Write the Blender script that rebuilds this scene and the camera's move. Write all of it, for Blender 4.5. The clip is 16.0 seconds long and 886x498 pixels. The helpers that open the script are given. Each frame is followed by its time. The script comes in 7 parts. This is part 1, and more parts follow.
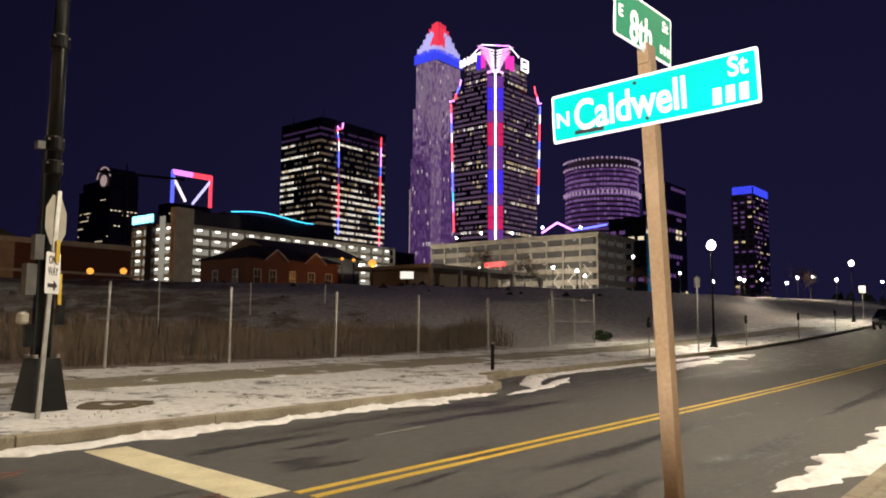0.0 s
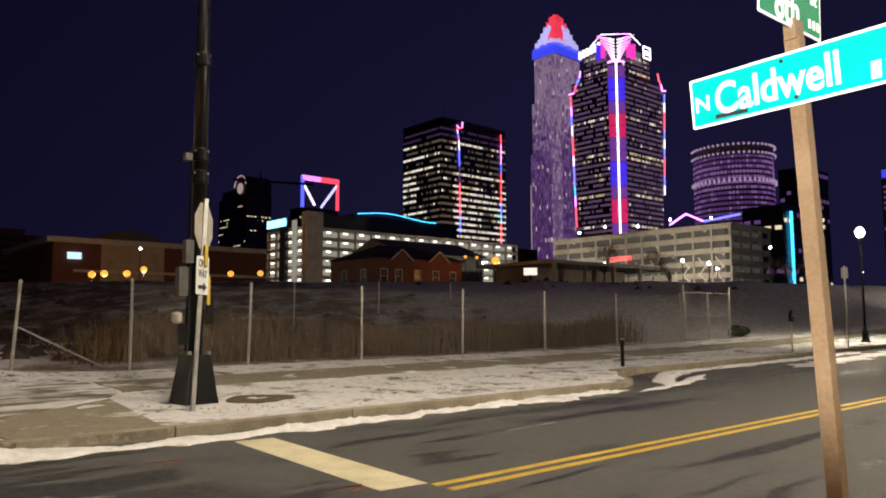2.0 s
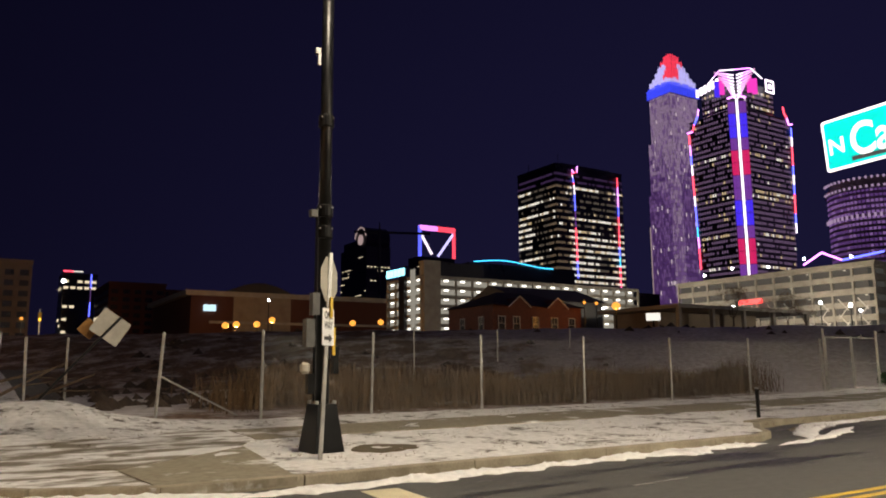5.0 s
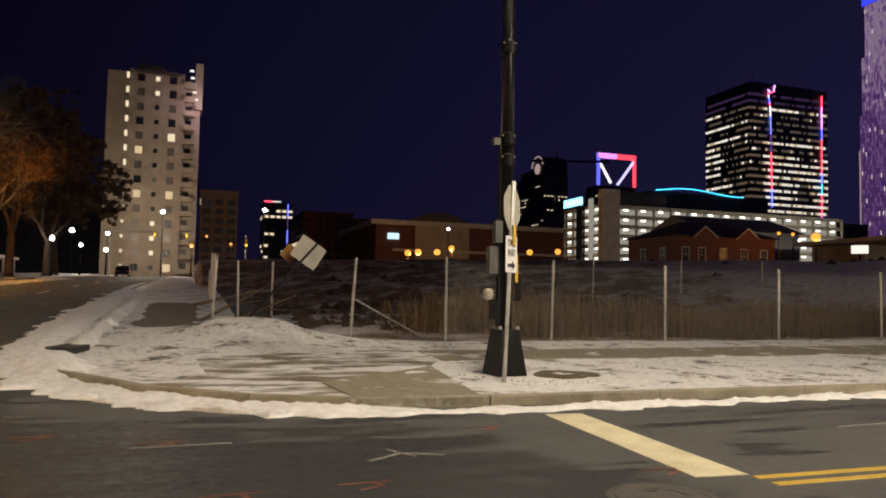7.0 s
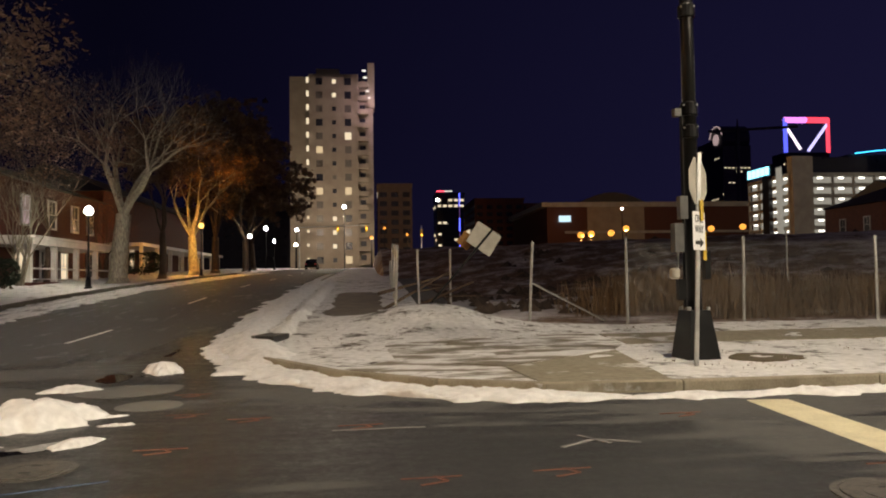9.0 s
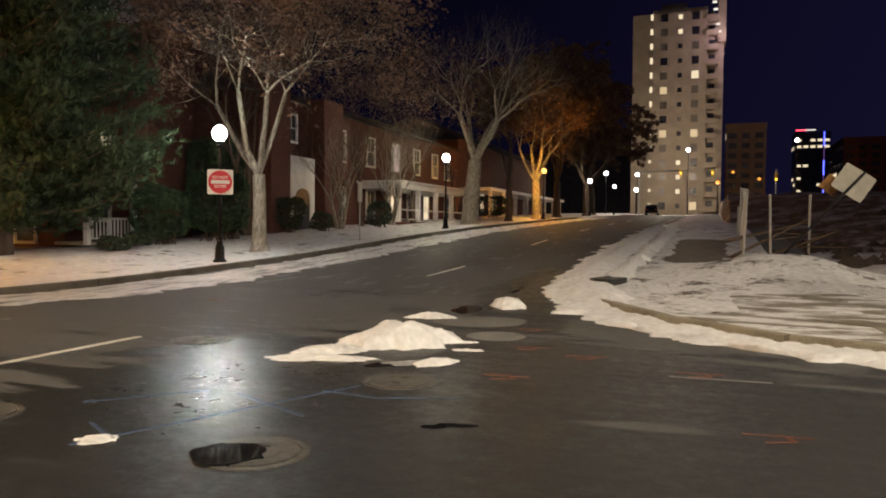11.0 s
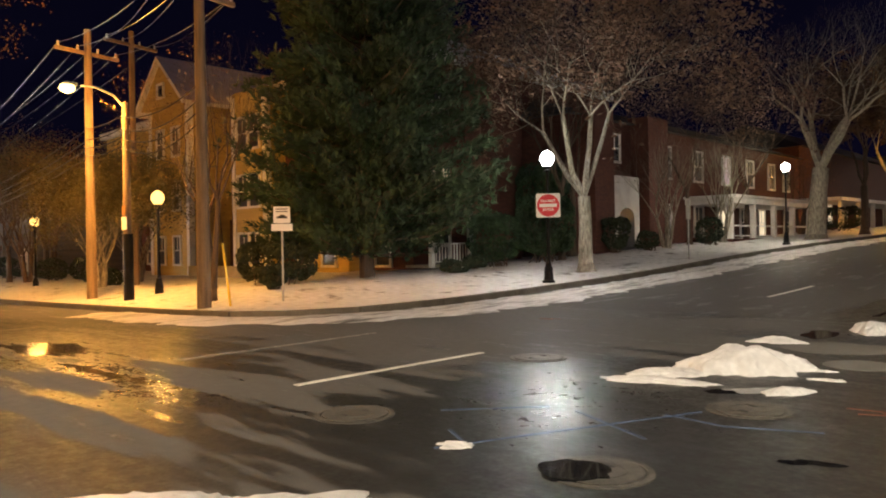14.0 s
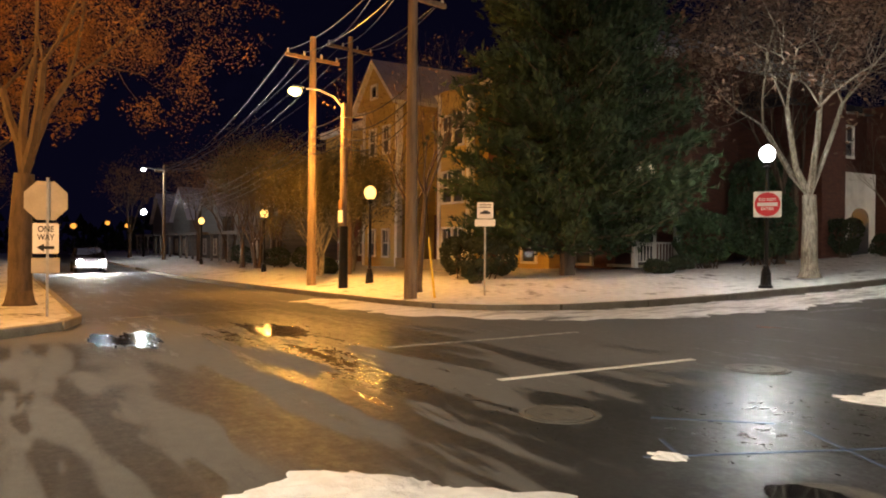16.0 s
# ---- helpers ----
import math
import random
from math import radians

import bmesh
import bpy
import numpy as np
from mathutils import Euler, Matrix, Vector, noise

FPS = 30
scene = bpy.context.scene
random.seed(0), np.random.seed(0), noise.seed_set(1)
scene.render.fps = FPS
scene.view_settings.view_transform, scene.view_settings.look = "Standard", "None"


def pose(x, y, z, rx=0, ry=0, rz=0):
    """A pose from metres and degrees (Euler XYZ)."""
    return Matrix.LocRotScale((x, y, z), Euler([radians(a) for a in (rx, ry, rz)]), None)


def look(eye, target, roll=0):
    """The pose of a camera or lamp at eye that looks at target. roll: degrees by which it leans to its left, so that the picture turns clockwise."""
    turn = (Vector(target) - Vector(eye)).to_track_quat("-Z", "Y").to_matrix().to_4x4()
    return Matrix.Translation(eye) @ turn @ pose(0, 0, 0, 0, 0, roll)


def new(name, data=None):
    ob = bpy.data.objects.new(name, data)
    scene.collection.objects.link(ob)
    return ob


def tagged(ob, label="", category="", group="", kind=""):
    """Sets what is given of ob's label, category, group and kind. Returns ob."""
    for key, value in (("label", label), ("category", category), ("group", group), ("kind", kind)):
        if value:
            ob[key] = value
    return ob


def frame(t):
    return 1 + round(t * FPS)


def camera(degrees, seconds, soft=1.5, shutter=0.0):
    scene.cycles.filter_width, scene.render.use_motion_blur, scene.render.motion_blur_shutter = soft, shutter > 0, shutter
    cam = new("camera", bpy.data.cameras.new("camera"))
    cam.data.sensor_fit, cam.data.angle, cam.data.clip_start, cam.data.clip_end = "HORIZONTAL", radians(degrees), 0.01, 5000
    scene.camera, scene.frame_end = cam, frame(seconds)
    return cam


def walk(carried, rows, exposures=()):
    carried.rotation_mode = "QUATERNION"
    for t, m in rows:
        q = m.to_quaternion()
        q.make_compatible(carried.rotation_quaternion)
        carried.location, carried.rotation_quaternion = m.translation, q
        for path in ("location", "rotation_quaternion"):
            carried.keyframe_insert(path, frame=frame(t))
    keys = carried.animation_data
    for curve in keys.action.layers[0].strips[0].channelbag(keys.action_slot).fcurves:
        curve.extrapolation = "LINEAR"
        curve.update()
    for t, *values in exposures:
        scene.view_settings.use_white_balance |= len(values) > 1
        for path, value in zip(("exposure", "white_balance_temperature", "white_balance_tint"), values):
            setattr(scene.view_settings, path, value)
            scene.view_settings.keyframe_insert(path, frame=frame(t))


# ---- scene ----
cam = camera(61.31, 16.0, 1.9)
PATH = [
    (0, 0.224, -0.047, 1.619, -50.56, 5.57, -0.37),
    (0.5, 0.199, -0.050, 1.614, -48.37, 5.55, -0.12),
    (1, 0.171, -0.036, 1.607, -45.84, 5.36, -0.05),
    (1.5, 0.168, -0.019, 1.605, -43.46, 5.19, -0.00),
    (2, 0.159, -0.016, 1.602, -41.11, 5.33, 0.21),
    (2.5, 0.133, -0.027, 1.603, -39.07, 6.05, 0.51),
    (3, 0.120, -0.028, 1.615, -37.45, 7.25, 0.87),
    (3.5, 0.126, -0.024, 1.622, -36.07, 8.54, 1.08),
    (6, 0.048, -0.047, 1.634, -26.70, 7.65, -0.47),
    (6.5, 0.014, -0.039, 1.615, -22.62, 5.72, -1.04),
    (7, 0.014, 0.002, 1.606, -18.72, 3.51, -1.06),
    (7.5, -0.000, 0.063, 1.609, -15.30, 2.29, -0.83),
    (8, -0.047, 0.121, 1.605, -11.83, 2.44, 0.01),
    (8.2, -0.072, 0.150, 1.610, -10.38, 2.61, 0.32),
    (10.3, -0.050, 0.112, 1.578, 8.90, 0.03, 0.39),
    (10.5, -0.043, 0.137, 1.590, 12.74, -0.66, 0.32),
    (11, -0.071, 0.113, 1.566, 20.04, -1.83, -0.54),
    (11.5, -0.067, 0.114, 1.576, 24.17, -2.33, -0.70),
    (12, -0.074, 0.096, 1.579, 27.89, -1.63, -0.30),
    (12.5, -0.099, 0.052, 1.581, 32.60, -0.12, 0.44),
    (13, -0.120, 0.028, 1.584, 37.48, 0.63, 0.81),
    (13.5, -0.131, 0.016, 1.577, 41.61, 0.25, 1.01),
    (14, -0.149, 0.007, 1.573, 44.39, -0.19, 0.97),
    (14.5, -0.152, -0.022, 1.575, 47.38, -0.11, 1.06),
    (15, -0.143, -0.031, 1.578, 51.45, 0.07, 1.08),
    (15.5, -0.211, -0.034, 1.570, 55.35, -0.14, 0.19),
    (16, -0.289, -0.020, 1.574, 59.46, -0.39, -0.53),
]
walk(cam, [(t, pose(x, y, z, 90 + p, r, yaw)) for t, x, y, z, yaw, p, r in PATH], [(0, .36), (8, .4), (16, .44)])

# ---- world and large lights ----
world = bpy.data.worlds.new("night_sky")
scene.world = world
world.use_nodes = True
wn = world.node_tree.nodes
wl = world.node_tree.links
wbg = wn["Background"]
wtc = wn.new("ShaderNodeTexCoord")
wsep = wn.new("ShaderNodeSeparateXYZ")
wramp = wn.new("ShaderNodeValToRGB")
wl.new(wtc.outputs["Generated"], wsep.inputs[0])
wl.new(wsep.outputs["Z"], wramp.inputs[0])
wramp.color_ramp.elements[0].position = 0.0
wramp.color_ramp.elements[0].color = (0.0054, 0.0046, 0.0180, 1)
wramp.color_ramp.elements[1].position = 0.45
wramp.color_ramp.elements[1].color = (0.0036, 0.0031, 0.0128, 1)
wl.new(wramp.outputs[0], wbg.inputs["Color"])
# the glow of the city, stronger over the towers
wcity = wn.new("ShaderNodeMapRange")
wcity.inputs["From Min"].default_value, wcity.inputs["From Max"].default_value = -.3, .7
wcity.inputs["To Min"].default_value, wcity.inputs["To Max"].default_value = .32, 1.4
wl.new(wsep.outputs["X"], wcity.inputs[0])
wl.new(wcity.outputs[0], wbg.inputs["Strength"])


def lamp(name, at, watts, colour, radius=0.2):
    data = bpy.data.lights.new(name, "POINT")
    data.energy, data.color, data.shadow_soft_size = watts, colour, radius
    ob = new(name, data)
    ob.location = at
    return ob


WHITE = (1.0, 0.85, 0.64)
SODIUM = (1.0, 0.43, 0.08)
COOL = (0.95, 0.96, 0.92)


# ---- terrain ----
HY = (-400, 9, 14, 19, 24, 34, 45, 68, 128, 300, 3000)
HZ = (0, 0, .04, .18, .36, .92, 1.38, 2.1, 3.6, 6.5, 6.5)
KERB = 0.13


def smooth(a, b, v):
    u = min(1.0, max(0.0, (v - a) / (b - a)))
    return u * u * (3 - 2 * u)


def gz(x, y):
    """Height of the streets."""
    hb = max(0.0, sum(float(np.interp(y + k, HY, HZ)) for k in (-3, -1.5, 0, 1.5, 3)) / 5 - .01)
    xa = max(0.0, x - 16)
    ha = 0.00042 * xa * xa if xa < 50 else 1.05 + 0.042 * (min(xa, 120) - 50)
    return hb + ha - 0.0175 * min(31, max(0.0, -14 - x))


def lot_z(x, y):
    """Height of the empty lot and the rise behind it."""
    u = 0.8 * y + 0.6 * x
    low = gz(x, min(y, 24)) + 0.1
    z = low + (4.7 - low) * smooth(36, 64, u) * smooth(19.5, 32, y) + 0.03 * min(260, max(0.0, u - 64)) * smooth(19.5, 40, y)
    return z + 0.22 * smooth(21, 30, y) * noise.noise((x * .23, y * .23, 0)) + 0.1 * smooth(21, 26, y) * noise.noise((x * .9, y * .9, 3))


def top(x, y):
    """Height of the raised verges."""
    return gz(x, y) + KERB


# ---- building helpers ----
class Build:
    """Collects faces of one mesh."""

    def __init__(self):
        self.v, self.f = [], []

    def add(self, verts, faces):
        n = len(self.v)
        self.v += [tuple(p) for p in verts]
        self.f += [tuple(i + n for i in q) for q in faces]
        return self

    def box(self, c, s, m=None, taper=1.0):
        hx, hy, hz = s[0] / 2, s[1] / 2, s[2] / 2
        pts = [Vector((a * hx * (taper if d > 0 else 1), b * hy * (taper if d > 0 else 1), d * hz)) for d in (-1, 1) for a, b in ((-1, -1), (1, -1), (1, 1), (-1, 1))]
        if m is not None:
            pts = [m @ p for p in pts]
        return self.add([p + Vector(c) for p in pts], [(0, 3, 2, 1), (4, 5, 6, 7), (0, 1, 5, 4), (1, 2, 6, 5), (2, 3, 7, 6), (3, 0, 4, 7)])

    def span(self, x0, x1, y0, y1, z0, z1):
        return self.box(((x0 + x1) / 2, (y0 + y1) / 2, (z0 + z1) / 2), (abs(x1 - x0), abs(y1 - y0), abs(z1 - z0)))

    def tube(self, p0, p1, r0, r1=None, n=8, caps=True):
        r1 = r0 if r1 is None else r1
        p0, p1 = Vector(p0), Vector(p1)
        d = p1 - p0
        if d.length < 1e-6:
            return self
        a = d.orthogonal().normalized()
        b = d.normalized().cross(a)
        ring = [(a * math.cos(k * math.tau / n) + b * math.sin(k * math.tau / n)) for k in range(n)]
        pts = [p0 + q * r0 for q in ring] + [p1 + q * r1 for q in ring]
        fs = [(k, (k + 1) % n, n + (k + 1) % n, n + k) for k in range(n)]
        if caps:
            fs += [tuple(reversed(range(n))), tuple(range(n, 2 * n))]
        return self.add(pts, fs)

    def lathe(self, c, profile, n=16):
        """profile: (radius, height) from below."""
        pts = [(c[0] + r * math.cos(k * math.tau / n), c[1] + r * math.sin(k * math.tau / n), c[2] + h) for r, h in profile for k in range(n)]
        fs = [(j * n + k, j * n + (k + 1) % n, (j + 1) * n + (k + 1) % n, (j + 1) * n + k) for j in range(len(profile) - 1) for k in range(n)]
        fs += [tuple(reversed(range(n))), tuple(range((len(profile) - 1) * n, len(profile) * n))]
        return self.add(pts, fs)

    def plate(self, outline, thick, m):
        """A flat plate with this outline in x, z, its thickness along y, set by m."""
        n = len(outline)
        pts = [m @ Vector((x, s * thick / 2, z)) for s in (-1, 1) for x, z in outline]
        return self.add(pts, [tuple(range(n)), tuple(reversed(range(n, 2 * n)))] + [(k, n + k, n + (k + 1) % n, (k + 1) % n) for k in range(n)])

    def mesh(self, name, material, shade=False):
        me = bpy.data.meshes.new(name)
        me.from_pydata(self.v, [], self.f)
        me.materials.append(material)
        if shade:
            me.shade_smooth()
        me.update()
        return me


def part(name, b, material, parent=None, label="", shade=False):
    ob = new(name, b.mesh(name, material, shade) if isinstance(b, Build) else b)
    if parent is not None:
        ob.parent = parent
    if label:
        ob["label"] = label
    return ob


def thing(name, at=(0, 0, 0), label="", category="", group="", kind="", turn=0.0):
    ob = new(name)
    ob.empty_display_size = 0.2
    ob.matrix_basis = pose(*at, 0, 0, turn)
    return tagged(ob, label, category, group, kind)


def sheet(name, poly, xs, ys, height, material, skirt=0.0):
    """A surface over a polygon of the plan, cut along the grid lines xs and ys and lifted to height(x, y)."""
    bm = bmesh.new()
    bm.faces.new([bm.verts.new((x, y, 0)) for x, y in poly])
    for axis, lines in ((0, xs), (1, ys)):
        for c in lines:
            co, no = [0, 0, 0], [0, 0, 0]
            co[axis], no[axis] = c, 1
            bmesh.ops.bisect_plane(bm, geom=bm.verts[:] + bm.edges[:] + bm.faces[:], plane_co=co, plane_no=no)
    bmesh.ops.recalc_face_normals(bm, faces=bm.faces)
    if sum(f.normal.z for f in bm.faces) < 0:
        bmesh.ops.reverse_faces(bm, faces=bm.faces)
    if skirt:
        edges = [e for e in bm.edges if e.is_boundary]
        low = bmesh.ops.extrude_edge_only(bm, edges=edges)
        lows = {v for v in low["geom"] if isinstance(v, bmesh.types.BMVert)}
    else:
        lows = set()
    for v in bm.verts:
        v.co.z = height(v.co.x, v.co.y) - (skirt if v in lows else 0)
    bmesh.ops.triangulate(bm, faces=[f for f in bm.faces if len(f.verts) > 4])
    me = bpy.data.meshes.new(name)
    bm.to_mesh(me)
    bm.free()
    me.materials.append(material)
    return new(name, me)


def steps(a, b, s):
    n = max(1, round((b - a) / s))
    return [a + (b - a) * k / n for k in range(n + 1)]


# ---- materials ----
def nodes(name):
    m = bpy.data.materials.new(name)
    m.use_nodes = True
    return m, m.node_tree.nodes, m.node_tree.links, m.node_tree.nodes["Principled BSDF"]


def surface(name, dark, light, scale=3.0, fine=40.0, rough=(0.6, 0.85), bump=0.15, metal=0.0, gap=0.02, stretch=(1, 1, 1), spec=0.5):
    """Two-scale variation between two colours, with grain and relief."""
    m, n, l, p = nodes(name)
    geo = n.new("ShaderNodeNewGeometry")
    mp = n.new("ShaderNodeMapping")
    mp.inputs["Scale"].default_value = stretch
    l.new(geo.outputs["Position"], mp.inputs[0])
    a, b = n.new("ShaderNodeTexNoise"), n.new("ShaderNodeTexNoise")
    a.inputs["Scale"].default_value, b.inputs["Scale"].default_value = scale, fine
    a.inputs["Detail"].default_value, b.inputs["Detail"].default_value = 5, 3
    for q in (a, b):
        l.new(mp.outputs[0], q.inputs["Vector"])
    mix = n.new("ShaderNodeMath")
    mix.operation = "MULTIPLY_ADD"
    mix.inputs[1].default_value = 0.35
    l.new(b.outputs[0], mix.inputs[0])
    sc = n.new("ShaderNodeMath")
    sc.operation = "MULTIPLY"
    sc.inputs[1].default_value = 0.65
    l.new(a.outputs[0], sc.inputs[0])
    l.new(sc.outputs[0], mix.inputs[2])
    ramp = n.new("ShaderNodeValToRGB")
    ramp.color_ramp.elements[0].position, ramp.color_ramp.elements[1].position = 0.35, 0.65
    ramp.color_ramp.elements[0].color, ramp.color_ramp.elements[1].color = (*dark, 1), (*light, 1)
    l.new(mix.outputs[0], ramp.inputs[0])
    l.new(ramp.outputs[0], p.inputs["Base Color"])
    mr = n.new("ShaderNodeMapRange")
    mr.inputs["To Min"].default_value, mr.inputs["To Max"].default_value = rough
    l.new(a.outputs[0], mr.inputs[0])
    l.new(mr.outputs[0], p.inputs["Roughness"])
    p.inputs["Metallic"].default_value = metal
    p.inputs["Specular IOR Level"].default_value = spec
    if bump:
        bu = n.new("ShaderNodeBump")
        bu.inputs["Strength"].default_value, bu.inputs["Distance"].default_value = bump, gap
        l.new(mix.outputs[0], bu.inputs["Height"])
        l.new(bu.outputs[0], p.inputs["Normal"])
    return m


def glow(name, colour, strength):
    m, n, l, p = nodes(name)
    p.inputs["Base Color"].default_value = (0.05, 0.05, 0.05, 1)
    p.inputs["Emission Color"].default_value = (*colour, 1)
    p.inputs["Emission Strength"].default_value = strength
    return m


def blotched(name, under, over, cover, scale, edge=0.08, rough=(0.9, 0.6), bump=0.5, gap=0.06, fine=7.0, along=(1, 1, 1), tilt=None, pools=(), specks=0.0):
    """One covering over another (snow over earth, salt over asphalt) in patches: cover is the share left bare."""
    m, n, l, p = nodes(name)
    geo = n.new("ShaderNodeNewGeometry")
    mp = n.new("ShaderNodeMapping")
    mp.inputs["Scale"].default_value = along
    l.new(geo.outputs["Position"], mp.inputs[0])
    a, b, c = (n.new("ShaderNodeTexNoise") for _ in range(3))
    a.inputs["Scale"].default_value, b.inputs["Scale"].default_value, c.inputs["Scale"].default_value = scale, fine, fine * 9
    a.inputs["Detail"].default_value, a.inputs["Roughness"].default_value = 6, 0.6
    for q in (a, b, c):
        l.new(mp.outputs[0], q.inputs["Vector"])
    val = a.outputs[0]
    if tilt:
        # more covering along one direction of the plan
        dot = n.new("ShaderNodeVectorMath")
        dot.operation = "DOT_PRODUCT"
        dot.inputs[1].default_value = (tilt[0], tilt[1], 0)
        l.new(geo.outputs["Position"], dot.inputs[0])
        r = n.new("ShaderNodeMapRange")
        r.inputs["From Min"].default_value, r.inputs["From Max"].default_value = tilt[2], tilt[3]
        r.inputs["To Min"].default_value, r.inputs["To Max"].default_value = 0.0, tilt[4]
        l.new(dot.outputs["Value"], r.inputs[0])
        s = n.new("ShaderNodeMath")
        l.new(val, s.inputs[0])
        l.new(r.outputs[0], s.inputs[1])
        val = s.outputs[0]
    for px, py, rx, ry, turn, amount in pools:
        # a damp hollow with its own place and size
        pm = n.new("ShaderNodeMapping")
        pm.vector_type = "TEXTURE"
        pm.inputs["Location"].default_value = (px, py, 0)
        pm.inputs["Rotation"].default_value = (0, 0, turn)
        pm.inputs["Scale"].default_value = (rx, ry, 1000)
        l.new(geo.outputs["Position"], pm.inputs[0])
        ln = n.new("ShaderNodeVectorMath")
        ln.operation = "LENGTH"
        l.new(pm.outputs[0], ln.inputs[0])
        pr = n.new("ShaderNodeMapRange")
        pr.interpolation_type = "SMOOTHSTEP"
        pr.inputs["From Min"].default_value, pr.inputs["From Max"].default_value = 0.2, 1.0
        pr.inputs["To Min"].default_value, pr.inputs["To Max"].default_value = -amount, 0.0
        l.new(ln.outputs["Value"], pr.inputs[0])
        s = n.new("ShaderNodeMath")
        l.new(val, s.inputs[0])
        l.new(pr.outputs[0], s.inputs[1])
        val = s.outputs[0]
    if specks:
        # small bare spots, footprints and stems showing through
        sp_ = n.new("ShaderNodeTexNoise")
        sp_.inputs["Scale"].default_value, sp_.inputs["Detail"].default_value = 5.5, 4
        l.new(geo.outputs["Position"], sp_.inputs["Vector"])
        sr = n.new("ShaderNodeMapRange")
        sr.inputs["From Min"].default_value, sr.inputs["From Max"].default_value = .5, .72
        sr.inputs["To Min"].default_value, sr.inputs["To Max"].default_value = 0.0, -specks
        l.new(sp_.outputs[0], sr.inputs[0])
        s = n.new("ShaderNodeMath")
        l.new(val, s.inputs[0])
        l.new(sr.outputs[0], s.inputs[1])
        val = s.outputs[0]
    mask = n.new("ShaderNodeMapRange")
    mask.inputs["From Min"].default_value, mask.inputs["From Max"].default_value = cover - edge, cover + edge
    l.new(val, mask.inputs[0])
    cols = []
    for dark, light in (under, over):
        r = n.new("ShaderNodeValToRGB")
        r.color_ramp.elements[0].position, r.color_ramp.elements[1].position = 0.35, 0.65
        r.color_ramp.elements[0].color, r.color_ramp.elements[1].color = (*dark, 1), (*light, 1)
        l.new(b.outputs[0], r.inputs[0])
        cols.append(r)
    mix = n.new("ShaderNodeMixRGB")
    l.new(mask.outputs[0], mix.inputs[0])
    l.new(cols[0].outputs[0], mix.inputs[1])
    l.new(cols[1].outputs[0], mix.inputs[2])
    l.new(mix.outputs[0], p.inputs["Base Color"])
    ro = n.new("ShaderNodeMapRange")
    ro.inputs["To Min"].default_value, ro.inputs["To Max"].default_value = rough
    l.new(mask.outputs[0], ro.inputs[0])
    l.new(ro.outputs[0], p.inputs["Roughness"])
    add = n.new("ShaderNodeMath")
    add.operation = "MULTIPLY_ADD"
    add.inputs[1].default_value = 0.5
    l.new(b.outputs[0], add.inputs[0])
    l.new(mask.outputs[0], add.inputs[2])
    add2 = n.new("ShaderNodeMath")
    add2.operation = "MULTIPLY_ADD"
    add2.inputs[1].default_value = 0.15
    l.new(c.outputs[0], add2.inputs[0])
    l.new(add.outputs[0], add2.inputs[2])
    bu = n.new("ShaderNodeBump")
    bu.inputs["Strength"].default_value, bu.inputs["Distance"].default_value = bump, gap
    l.new(add2.outputs[0], bu.inputs["Height"])
    l.new(bu.outputs[0], p.inputs["Normal"])
    return m


SNOW = ((.62, .62, .62), (.8, .8, .8))
EARTH = ((.035, .028, .018), (.09, .07, .045))


